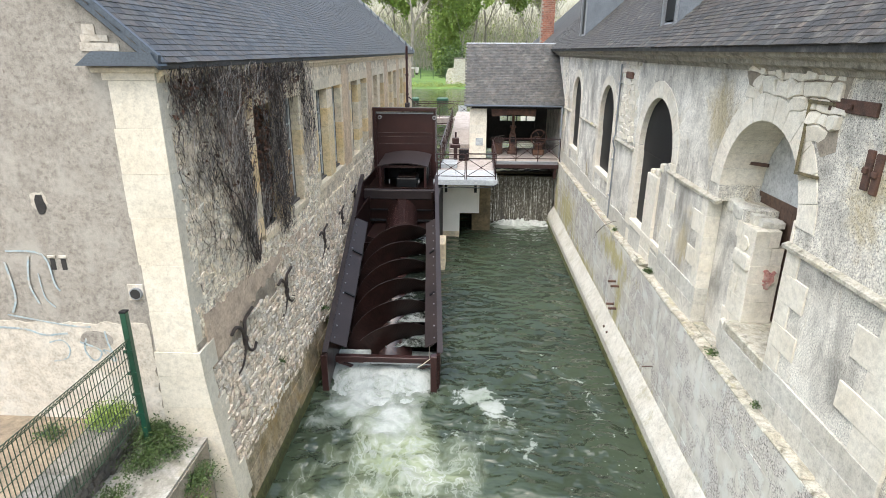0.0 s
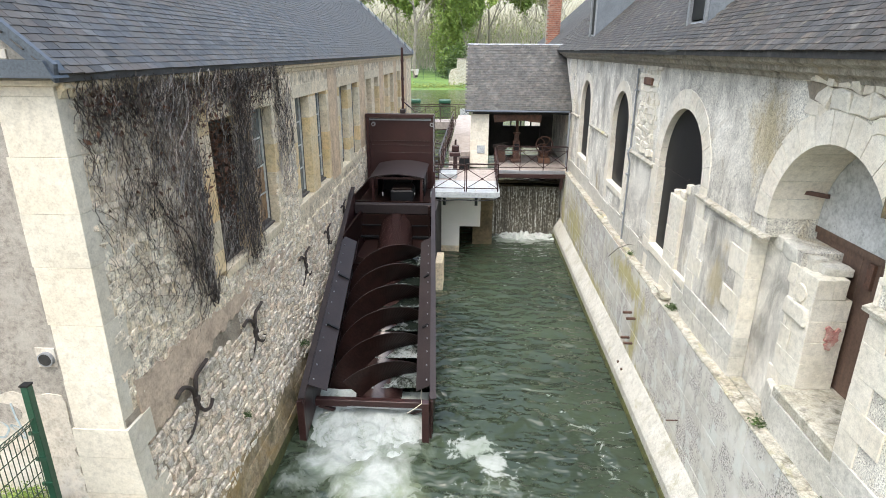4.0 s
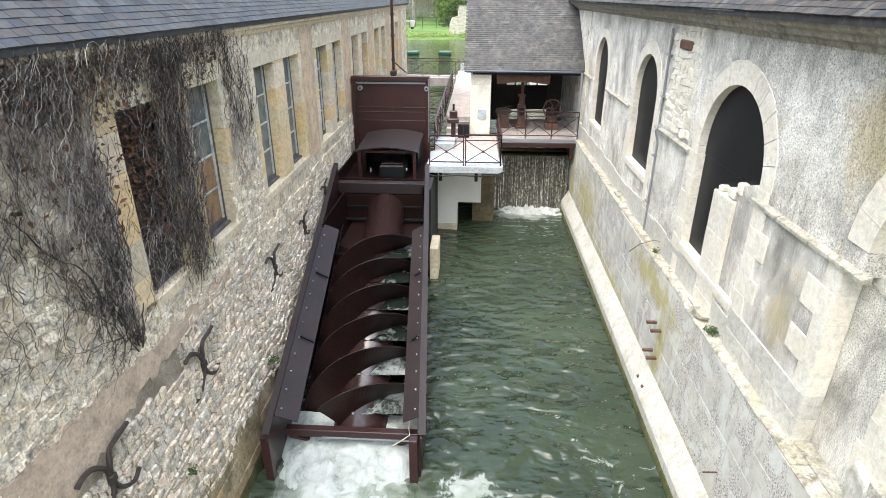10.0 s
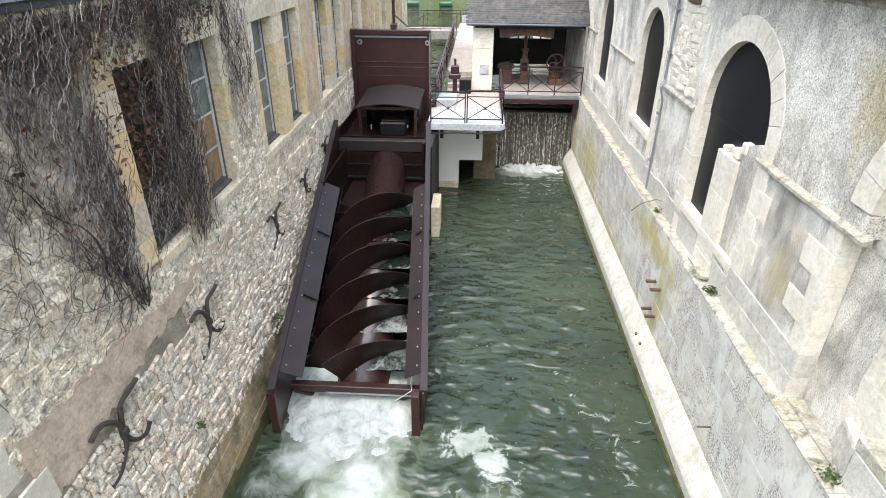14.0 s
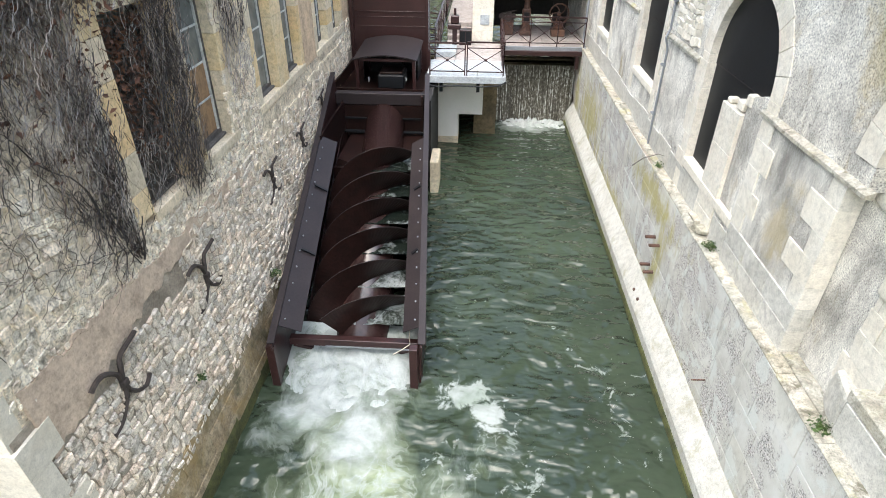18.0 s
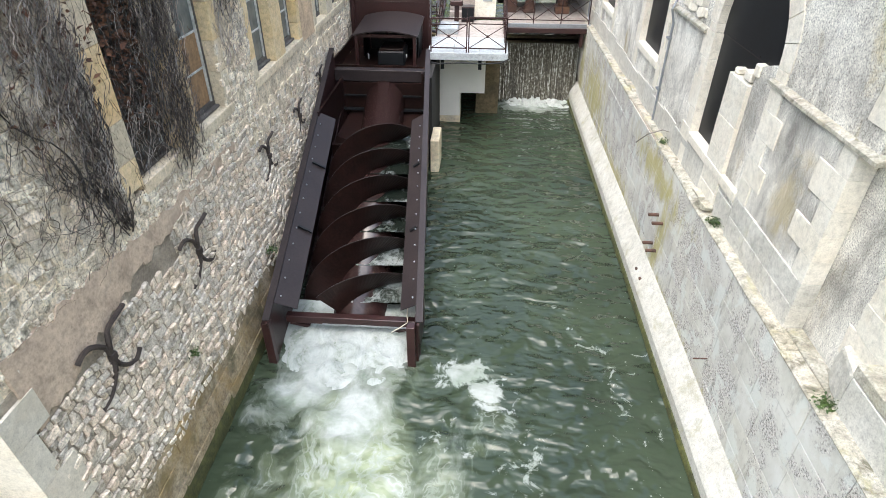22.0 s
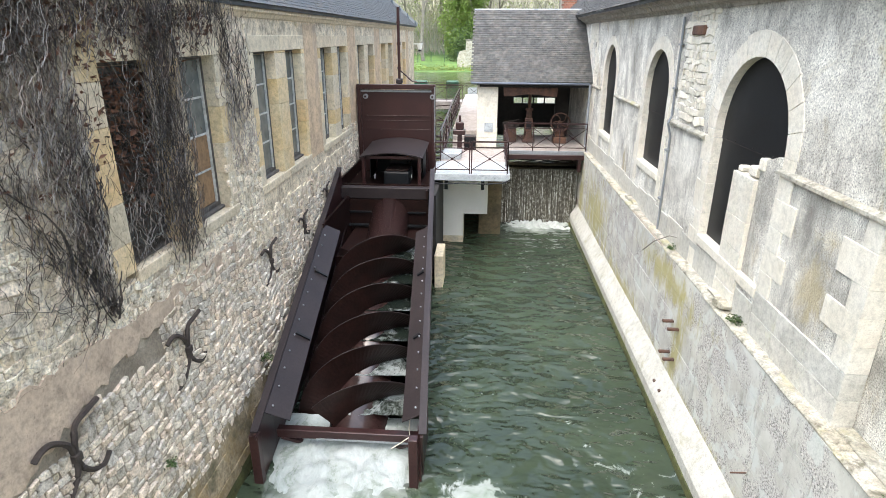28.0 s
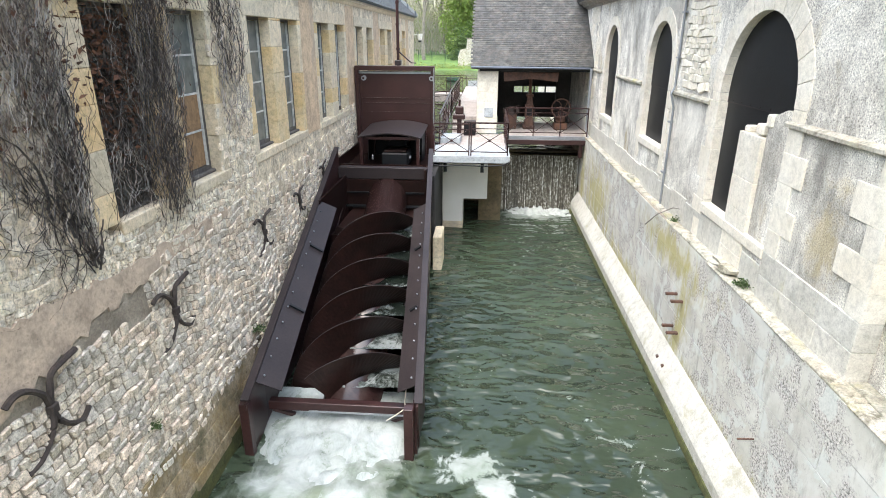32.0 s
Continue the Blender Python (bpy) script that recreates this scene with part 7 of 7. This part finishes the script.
    unit = ([(-0.5, 0, 0), (0.5, 0, 0), (0.5, 1.25, -0.6), (-0.5, 1.25, -0.6), (-0.5, 0, -1), (0.5, 0, -1)], [(0, 1, 2, 3), (4, 5, 1, 0), (1, 5, 2), (4, 0, 3)])
    for j in range(39):
        for i in range(29):
            c = Vector((-0.05 + 0.155 * (i + (0.5 if j % 2 else 0)), 24.97, 5.05)) + d * (j * 0.106 + r.uniform(-0.004, 0.004))
            m = Matrix((Vector((0.151, 0, 0)), d * 0.106, n * 0.016 * r.uniform(0.7, 1.5))).transposed().to_4x4()
            m.translation = c + n * 0.02
            k = len(verts)
            verts += [tuple(m @ Vector(q)) for q in unit[0]]
            faces += [tuple(q + k for q in f) for f in unit[1]]
    me = bpy.data.meshes.new("tile_field")
    me.from_pydata(verts, [], faces)
    mesh_part("tile_field", me, M_SHEDTILE, shed)["kind"] = "stuff"


shed_slates()

# gutters, verge flashing and eave ends
bm = bmesh.new()
vx = LX + 0.15
prism(bm, [(vx, EAVE - 0.06), (vx - 5.2, EAVE - 0.06 + 5.2 * 0.88), (vx - 5.2, EAVE + 0.14 + 5.2 * 0.88), (vx + 0.02, EAVE + 0.1)], "y", GY - 0.16, GY - 0.1)
structure(part("trim_verge", bm, M_ZINC), "blue grey zinc verge along the gable", "trim")
bm = bmesh.new()
prism(bm, [(LX + 0.17, EAVE - 0.02), (LX + 0.1, EAVE + 0.13), (-4.2, EAVE + 0.14), (-4.42, EAVE - 0.02)], "y", GY - 0.2, GY + 0.02)
structure(part("trim_eave_return", bm, M_ZINC), "folded zinc cap on the eave return", "trim")
part("return_stone", boxed(-4.36, LX + 0.06, GY - 0.05, GY + 0.1, EAVE - 0.1, EAVE - 0.03, bevel=0.02), M_QUOIN, wall_left)
# pale stones bared between the verge and the eave return
z = 7.19
while z < 7.47:
    h = rng.uniform(0.08, 0.12)
    x, right = -4.44 + 0.3 * (z - 7.19) + 0.03 * rng.random(), -3.9 - (z - 7.19 + h * 0.5) * 1.2
    while x < right - 0.05:
        w = min(rng.uniform(0.1, 0.26), right - x)
        part("bare_stone", hewn([(x, GY - 0.012 - rng.uniform(0, 0.01)), (x + w - 0.002, GY - 0.014), (x + w - 0.002, GY + 0.01), (x, GY + 0.01)], z, z + h * rng.uniform(0.85, 0.99), x * 9, 0.006, 0.012), M_WASH, gable)
        x += w
    z += h
# ridge cresting at the far end of the slate roof
for k in range(12):
    x = LX + 0.1 - 0.42 * k
    bm = tubed([(x, FY + 0.1, EAVE + (LX + 0.1 - x) * 0.88 + 0.05), (x - 0.02, FY + 0.1, EAVE + (LX + 0.1 - x) * 0.88 + 0.3)], 0.07, 6, 0.03)
    part("cresting", bm, M_ZINC, ROOF_L)
structure(part("trim_far_verge", prismed([(LX + 0.2, EAVE), (LX - 5.3, EAVE + 5.5 * 0.88), (LX - 5.3, EAVE + 0.16 + 5.5 * 0.88), (LX + 0.2, EAVE + 0.16)], "y", FY + 0.1, FY + 0.2), M_PALEZINC), "pale zinc verge at the far end", "trim")
lens = tagged(empty("security_camera"), "white dome security camera on the far corner", "camera")
part("arm", boxed(LX, LX + 0.3, FY - 0.1, FY - 0.02, 6.12, 6.2), M_WHITE, lens)
part("dome", tubed([(LX + 0.34, FY - 0.06, 6.2), (LX + 0.34, FY - 0.06, 5.95), (LX + 0.34, FY - 0.06, 5.84)], 0.16, 10, 0.08), M_WHITE, lens)
part("eye", tubed([(LX + 0.34, FY - 0.06, 5.86), (LX + 0.34, FY - 0.06, 5.76)], 0.09, 8), M_BLACK, lens)

# dormers and chimney of the old roof
for y in DORMERS:
    d = tagged(empty("dormer"), "slate-hung dormer with a dark tall window", "dormer", "roof dormers")
    xf = 4.27
    zb = 7.29 + (xf - RX + 0.36) * 0.9
    for s in (-1, 1):
        bm = bmesh.new()
        prism(bm, [(xf, zb - 0.1), (xf, zb + 1.7), (xf + 1.9, zb + 1.7)], "y", y + s * 0.46 - 0.04, y + s * 0.46 + 0.04)
        part("cheek", bm, M_CHEEK, d)
        part("pilaster", boxed(xf - 0.04, xf + 0.06, y + s * 0.42 - 0.05, y + s * 0.42 + 0.05, zb - 0.02, zb + 1.7), M_PALEZINC, d)
    part("window_sash", boxed(xf + 0.02, xf + 0.05, y - 0.37, y + 0.37, zb + 0.08, zb + 1.6), M_BLACK, d, "dark shuttered window")
    part("sill_flashing", prismed([(xf - 0.5, zb - 0.44), (xf + 0.05, zb + 0.06), (xf + 0.05, zb + 0.03), (xf - 0.5, zb - 0.47)], "y", y - 0.6, y + 0.6), M_PALEZINC, d)
    part("roof_cap", prismed([(y - 0.62, zb + 1.66), (y, zb + 2.15), (y + 0.62, zb + 1.66), (y + 0.62, zb + 1.74), (y, zb + 2.23), (y - 0.62, zb + 1.74)], "x", xf - 0.15, xf + 2.4), M_SLATE, d)
ch = tagged(empty("chimney"), "orange-red brick chimney with pale joints", "chimney")
CX, CY = 4.6, 37.0
part("core", boxed(CX - 0.36, CX + 0.36, CY - 0.36, CY + 0.36, 7.0, 12.2), M_MORTAR, ch)
z, k = 7.0, 0
while z < 12.2:
    for j in range(4):
        m = CX - 0.38 + 0.19 * j + (0.095 if k % 2 else 0)
        part("brick", boxed(m + 0.008, min(m + 0.182, CX + 0.38), CY - 0.385, CY - 0.3, z, z + 0.085), M_BRICK, ch) if m < CX + 0.3 else None
    z += 0.105
    k += 1
structure(part("roof_far", prismed([(3.8, 7.15), (9, 11.8), (9, 6.9), (4.3, 6.9)], "y", 31.2, 44), M_OLDSLATE), "continuing old slate roof", "roof")
structure(part("wall_far", boxed(3.9, 4.4, 30.6, 44, 2, 7.2), M_PALE), "far part of the arcaded building", "wall")

# ---- the gable: vent hole, slots, pipe end, faded spray paint ----
part("hole_rim", prismed(ragged(-5.4, 5.36, 0.11, 0.12, 16, 2.0, 0.7), "y", GY - 0.006, GY), M_WASH, gable, "broken pale edge of a putlog hole")
# nothing is cut out: a flat dark shape paints the shade of the hole
part("niche_hole", prismed(ragged(-5.37, 5.31, 0.075, 0.13, 12, 3.0, 0.5), "y", GY - 0.009, GY), M_SHADE, gable, "dark putlog hole")

for x in (-5.42, -5.27):
    # flat dark rectangle for the shade in the slot
    part("vent_slot", boxed(x, x + 0.07, GY - 0.004, GY, 4.4, 4.56), M_SHADE, gable)
    part("slot_stone", boxed(x - 0.02, x + 0.09, GY - 0.02, GY, 4.57, 4.61, bevel=0.006), M_WASH, gable)
part("pipe_collar", boxed(-4.42, -4.2, GY - 0.012, GY, 3.98, 4.22, bevel=0.006), M_WASH, gable)
part("pipe_end", tubed([(-4.3, GY, 4.09), (-4.3, GY - 0.05, 4.09)], 0.085, 16), M_PALEZINC, gable)
# dark disc on the closed pipe end, painting the shade of its bore
part("pipe_bore", tubed([(-4.3, GY - 0.03, 4.09), (-4.3, GY - 0.052, 4.09)], 0.07, 16), M_SHADE, gable)
edge = [(-9.0 + 4.75 * k / 60, 3.62 + 0.05 * noise.noise(Vector((k * 0.35, 1, 0))) + 0.035 * noise.noise(Vector((k * 1.3, 4, 0)))) for k in range(61)]
side = [(-4.22 + 0.05 * noise.noise(Vector((k * 0.6, 7, 0))), 3.6 - 1.6 * k / 20) for k in range(1, 21)]
part("low_render", prismed(edge + side + [(-9.0, 2.0)], "y", GY - 0.012, GY + 0.002), M_WASH, gable, "pale limewashed foot of the gable")
patch_of = [(-5.0 + (0.24 + 0.04 * noise.noise(Vector((k * 0.9, 0, 3)))) * math.cos(math.tau * k / 18), 3.36 + 0.14 * math.sin(math.tau * k / 18) * (1 + 0.3 * noise.noise(Vector((k * 0.8, 5, 3))))) for k in range(18)]
part("render_repair", prismed(patch_of, "y", GY - 0.015, GY), M_GABLE, gable, "grey repair patch")


def scrawl(pts, w):
    """A faded painted stroke on the gable through points (x, z)."""
    fine = []
    for i in range(len(pts) - 1):
        p0, p1, p2, p3 = (Vector(pts[max(0, min(len(pts) - 1, i + q))]) for q in (-1, 0, 1, 2))
        fine += [tuple(0.5 * (2 * p1 + (p2 - p0) * u + (2 * p0 - 5 * p1 + 4 * p2 - p3) * u * u + (3 * p1 - p0 - 3 * p2 + p3) * u ** 3)) for u in (0, 0.25, 0.5, 0.75)]
    fine.append(pts[-1])
    w *= 0.7
    for (x0, z0), (x1, z1) in zip(fine, fine[1:]):
        a = math.atan2(z1 - z0, x1 - x0)
        c, s = -math.sin(a) * w, math.cos(a) * w
        bm = bmesh.new()
        prism(bm, [(x0 - c, z0 - s), (x1 - c, z1 - s), (x1 + c, z1 + s), (x0 + c, z0 + s)], "y", GY - 0.019, GY - 0.015)
        part("paint_stroke", bm, M_GRAFFITI, gable)


scrawl([(-5.15, 3.38), (-5.2, 3.2), (-5.12, 3.04), (-5.02, 3.06), (-4.98, 3.2), (-5.25, 3.32)], 0.018)
scrawl([(-4.86, 3.5), (-4.84, 3.3), (-4.78, 3.02), (-4.94, 3.2), (-4.8, 3.16)], 0.018)
scrawl([(-6.2, 3.72), (-5.4, 3.58), (-5.05, 3.56)], 0.016)
scrawl([(-5.7, 4.6), (-5.78, 4.2), (-5.7, 3.9)], 0.02)
scrawl([(-6.0, 4.66), (-5.5, 4.62), (-5.42, 4.2), (-5.36, 4.1)], 0.018)
scrawl([(-6.4, 3.52), (-6.0, 3.5), (-5.75, 3.42), (-5.4, 3.45)], 0.02)
scrawl([(-6.05, 4.5), (-6.02, 4.0), (-6.12, 3.75)], 0.022)
scrawl([(-5.62, 4.35), (-5.6, 4.0), (-5.48, 3.85)], 0.012)
scrawl([(-5.7, 3.3), (-5.5, 3.34), (-5.42, 3.2), (-5.5, 3.05), (-5.7, 3.0)], 0.014)

# ---- bank beside the gable: path, low wall, mesh fence ----
structure(part("path_bank", boxed(-40, -4.9, -40, GY, -1.6, 2.05), M_SAND), "sandy path below the gable", "path")
structure(part("quay_ledge", boxed(-4.9, -3.62, -14, GY - 0.02, -1.6, 1.8), M_LEDGE), "grey concrete ledge at the water's edge", "ledge")
structure(part("wall_ledge", boxed(-3.64, -3.6, -14, 6.9, -1.6, 1.76), M_MORTAR), "stained edge of the concrete ledge", "wall")
low = structure(empty("wall_low"), "low weathered stone wall with a rough coping", "wall")
y = -3.0
while y < 6.7:
    w = rng.uniform(0.5, 0.9)
    part("coping_stone", boxed(-4.98, -4.5 + rng.uniform(-0.02, 0.02), y, min(6.75, y + w - 0.01), 2.16, 2.34 + rng.uniform(-0.015, 0.02), bevel=0.03), M_DARKSTONE, low)
    y += w
part("core", boxed(-4.96, -4.58, -3, 6.72, 1.6, 2.17), M_DARKSTONE, low)
lowp = Pieces("rubble_stone", LUMPS, M_DARKSTONE, M_DARKSTONE, low, 1, 80)
rubble_rows(lowp, 2.0, 6.7, 1.75, 2.12, lambda y, z: True, lambda z: -4.58, 0.09, 0.14, 0.03, 2.4)
lowp.done("wall_rubble")
fence = tagged(empty("mesh_fence"), "green welded wire mesh fence with one post", "fence")
part("post", boxed(-4.34, -4.26, 6.6, 6.68, 1.8, 3.97, bevel=0.006), M_GREEN, fence, "green square steel post")
part("post_cap", boxed(-4.345, -4.255, 6.595, 6.685, 3.97, 3.99), M_BLACK, fence)
for k in range(4):
    part("clip", boxed(-4.37, -4.25, 6.585, 6.61, 2.4 + 0.33 * k, 2.44 + 0.33 * k), M_GREEN, fence)
bm = bmesh.new()
bar(bm, (-4.33, 0, 2.3), (-4.33, 0, 3.52), 0.007)
bar(bm, (-4.33, 0, 3.52), (-4.28, 0, 3.6), 0.007)
first = part("upright_wire", bm, M_WIRE, fence)
first.location.y = 6.58
for k in range(1, 96):
    w = new("upright_wire", first.data)
    w.parent, w.location = fence, (0, 6.58 - 0.058 * k, 0)
for z in (2.32, 2.52, 2.72, 2.92, 3.12, 3.32, 3.5, 3.52):
    part("cross_wire", barred((-4.337, 0.5, z), (-4.337, 6.6, z), 0.008), M_WIRE, fence)
part("fold_wire", barred((-4.28, 0.5, 3.6), (-4.28, 6.6, 3.6), 0.008), M_WIRE, fence)
for k, (x, y, z, n, sp) in enumerate(((-4.3, 6.75, 1.95, 260, 0.2), (-4.75, 6.55, 2.35, 260, 0.16), (-4.2, 6.3, 1.85, 160, 0.2), (-4.0, 6.6, 1.84, 130, 0.2), (-4.9, 6.8, 2.2, 160, 0.2), (-5.6, 6.5, 2.1, 60, 0.15), (-3.62, 6.4, 1.5, 320, 0.2), (-3.62, 6.1, 1.1, 320, 0.24), (-4.25, 5.7, 1.83, 60, 0.15))):
    weed(x, y, z, n * 8, 0.02, sp * 0.7, 70 + k, M_LEAF_D if k % 3 == 1 else None)

# ---- upstream: footbridge rail, far bank, ruin, fence, buoys ----
structure(mesh_part("far_bank", wavy_sheet(-220, 220, 82, 420, 7.0, lambda x, y: 1.7 + min(1.0, (y - 82) / 12) * 0.7 + max(0, y - 100) * 0.012 + 0.25 * noise.noise(Vector((x * 0.08, y * 0.08, 0)))), M_GRASS), "bright spring meadow on the far bank", "bank")
structure(part("footbridge", boxed(-9, 0.3, 40.5, 42.2, 2.3, 2.75), M_PAVE), "low footbridge across the river", "bridge")
railing("footbridge_railing", [(-8, 42.1, 2.75), (0.2, 42.1, 2.75)], "thin dark railing on the footbridge", 1.0)
railing("footbridge_railing", [(-8, 40.6, 2.75), (-1.0, 40.6, 2.75)], "thin dark railing on the footbridge", 1.0)
ff = tagged(empty("meadow_fence"), "thin wire fence across the far meadow", "fence")
for k in range(16):
    part("post", boxed(-22 + 2.2 * k, -21.9 + 2.2 * k, 104, 104.1, 2.2, 4.2), M_WIRE, ff)
for z in (3.0, 3.6, 4.1):
    part("wire", barred((-22, 104.05, z), (12, 104.05, z), 0.03), M_WIRE, ff)
for x in (-6.8, -3.6):
    b = tagged(empty("river_buoy"), "green float on the river", "float", "river floats")
    part("hull", boxed(x, x + 1.3, 64, 64.6, 1.9, 2.35, bevel=0.12), M_GREEN, b)
sign = tagged(empty("white_sign"), "white square sign by the river", "sign")
part("board", boxed(-0.75, -0.15, 43.0, 43.05, 2.9, 3.4), M_DECK, sign)
part("pole", boxed(-0.48, -0.42, 43.06, 43.1, 1.9, 3.4), M_STEEL_G, sign)
ruin = tagged(empty("ruined_wall"), "broken pale stone wall on the far bank", "ruin")
part("wall", prismed([(-2.6, 1.9), (-2.62, 5.0), (-2.5, 6.05), (-0.9, 5.95), (-0.8, 5.5), (2.0, 5.3), (6, 5.0), (6, 1.9)], "y", 92, 93), M_COPING, ruin)
part("step", prismed([(-3.85, 1.9), (-3.8, 3.6), (-3.5, 4.5), (-2.62, 4.7), (-2.62, 1.9)], "y", 92.2, 93), M_COPING, ruin)
part("coping", boxed(-2.66, -0.85, 91.95, 93.05, 6.0, 6.14, bevel=0.03), M_DARKSTONE, ruin)

# ---- trees ----


def tree(x, y, z, height, spread, seed, leaf_mat, leaves, size, label, trunk=0.28):
    """A tapered trunk with forking limbs, and leaves set along the thin twigs."""
    r = random.Random(seed)
    top = tagged(empty("tree", (x, y, z)), label, "tree", "trees on the far bank")
    verts, faces, tips = [], [], []

    def limb(p, d, ln, rad, depth):
        n = 4
        prev = None
        for i in range(n + 1):
            q = rad * (1 - 0.45 * i / n)
            u = d.orthogonal().normalized()
            v = d.cross(u)
            base = len(verts)
            s = 5 if depth < 2 else 3
            verts.extend(tuple(p + q * (math.cos(k * math.tau / s) * u + math.sin(k * math.tau / s) * v)) for k in range(s))
            if prev is not None:
                faces.extend((prev + k, prev + (k + 1) % s, base + (k + 1) % s, base + k) for k in range(s))
            prev = base
            if i == n:
                break
            p = p + d * ln / n
            d = (d + Vector((r.gauss(0, 0.12), r.gauss(0, 0.12), r.gauss(0, 0.08) + 0.03))).normalized()
            if depth >= 2:
                tips.append(p.copy())
            if depth < 4 and i >= (1 if depth else 2):
                for _ in range(2 if depth < 3 else 1):
                    a = r.random() * math.tau
                    side = Vector((math.cos(a), math.sin(a), 0.35 + 0.4 * r.random())).normalized()
                    limb(p, (d * 0.5 + side * spread).normalized(), ln * r.uniform(0.5, 0.72), q * 0.55, depth + 1)

    limb(Vector((0, 0, 0)), Vector((r.gauss(0, 0.05), r.gauss(0, 0.05), 1)).normalized(), height * 0.55, trunk, 0)
    me = bpy.data.meshes.new("trunk")
    me.from_pydata(verts, [], faces)
    mesh_part("trunk", me, M_BARK, top)
    if leaves:
        lv, lf = [], []
        for _ in range(leaves):
            p = r.choice(tips) + Vector((r.gauss(0, 0.4), r.gauss(0, 0.4), r.gauss(0, 0.4)))
            d = Vector((r.gauss(0, 1), r.gauss(0, 1), r.gauss(0, 1))).normalized()
            u = d.orthogonal().normalized()
            v = d.cross(u)
            s = size * r.uniform(0.5, 1.4)
            k = len(lv)
            lv += [tuple(p - u * s), tuple(p + v * s * 0.7), tuple(p + u * s), tuple(p - v * s * 0.7)]
            lf.append((k, k + 1, k + 2, k + 3))
        me = bpy.data.meshes.new("crown")
        me.from_pydata(lv, [], lf)
        mesh_part("crown", me, leaf_mat, top)
    return top


BIRCH = tree(-10.5, 108, 2.4, 22, 0.9, 11, M_LEAF_Y, 1500, 0.16, "pale bare-limbed tree with first yellow-green leaves", trunk=0.35)
DARKT = tree(-5.0, 126, 2.6, 24, 0.7, 12, M_LEAF_D, 10000, 0.36, "dense bright green tree beyond the meadow", trunk=0.22)
YELT = tree(-16, 130, 2.6, 23, 0.8, 13, M_LEAF_Y, 8000, 0.32, "yellow-green spring tree beyond the meadow", trunk=0.22)
BARET = tree(3, 128, 2.6, 22, 0.85, 14, M_LEAF_Y, 2500, 0.2, "bare grey tree with few leaves", trunk=0.3)
for ob, spots in ((BIRCH, ((-24, 112, 0.9),)), (DARKT, ((-10, 150, 1.1), (12, 140, 0.9), (-30, 150, 1.0), (28, 150, 1.1), (-1.5, 112, 0.55), (-13, 128, 0.8), (-2, 122, 0.7))),
                  (YELT, ((-2, 148, 1.0), (-22, 140, 1.0), (18, 150, 1.0), (-40, 150, 1.2), (-9, 138, 0.9))), (BARET, ((14, 126, 0.9), (0, 140, 1.1)))):
    for k, (x, y, s) in enumerate(spots):
        copy_thing(ob, Matrix.Translation((x, y, 2.5)) @ Matrix.Rotation(k * 1.7 + 0.5, 4, "Z") @ Matrix.Diagonal((s, s, s, 1)))


def thicket(r):
    return [(r.uniform(-90, 90), r.uniform(158, 190), 2.5 + r.triangular(0, 15, 2)) for _ in range(90000)]


leaf_patch("far_wood", thicket, M_LEAF_Y, 0.27, 31, "hazy spring woods along the horizon", "woods", up=0.2)
leaf_patch("far_wood", lambda r: [(r.uniform(-90, 90), r.uniform(150, 175), 2.5 + abs(r.gauss(0, 2.5))) for _ in range(16000)], M_LEAF_D, 0.3, 32, "dark undergrowth along the horizon", "woods", up=0.2)
def twig_patch(name, n, seed, x0, x1, y0, y1, z0, z1, label):
    """Bare twigs of distant woods: slivers that rise and spread, thinner towards the top."""
    r = random.Random(seed)
    verts, faces = [], []
    for _ in range(n):
        h = r.random() ** 1.3
        p = Vector((r.uniform(x0, x1), r.uniform(y0, y1), z0 + (z1 - z0) * h))
        d = Vector((r.gauss(0, 0.45), r.gauss(0, 0.2), 1)).normalized() * r.uniform(1.0, 3.2)
        w = Vector((r.uniform(0.02, 0.07) * (1.3 - h), 0, 0))
        k = len(verts)
        bend = p + d * 0.55 + Vector((r.gauss(0, 0.12), 0, 0))
        verts += [tuple(p - w), tuple(p + w), tuple(bend + w * 0.7), tuple(bend - w * 0.7), tuple(p + d)]
        faces += [(k, k + 1, k + 2, k + 3), (k + 3, k + 2, k + 4)]
    me = bpy.data.meshes.new(name)
    me.from_pydata(verts, [], faces)
    return tagged(mesh_part(name, me, M_TWIG), label, "woods", kind="stuff")


twig_patch("bare_wood", 20000, 61, -60, 50, 132, 160, 2.5, 21, "hazy grey bare twigs of the woods beyond the meadow")
leaf_patch("bank_shrub", lambda r: [(r.gauss(-3.0, 1.4), r.gauss(108, 1), 2.6 + abs(r.gauss(0, 2.2))) for _ in range(3500)], M_LEAF, 0.2, 33, "green shrub behind the ruined wall", "shrub")
leaf_patch("bank_grass", lambda r: [(r.uniform(-25, 10), r.gauss(88.5, 0.8), 2.0 + abs(r.gauss(0, 0.35))) for _ in range(3000)], M_LEAF_Y, 0.14, 34, "rough grass along the water's edge", "grass")


def column(r):
    """Leaves of one full crown that reaches down to the grass, denser in clumps."""
    out = []
    while len(out) < 9000:
        p = Vector((r.gauss(0, 0.45), r.gauss(0, 0.45), r.uniform(-1, 1)))
        if p.x * p.x + p.y * p.y < 1 - p.z * p.z * 0.85 and noise.noise(p * 2.6) > -0.1 - 0.2 * r.random():
            out.append((-4.6 + 4.6 * p.x, 121 + 4.6 * p.y, 10.5 + 8.4 * p.z))
    return out


leaf_patch("tree_foliage", column, M_LEAF_D, 0.26, 35, "full bright green spring crown reaching the grass", "tree")
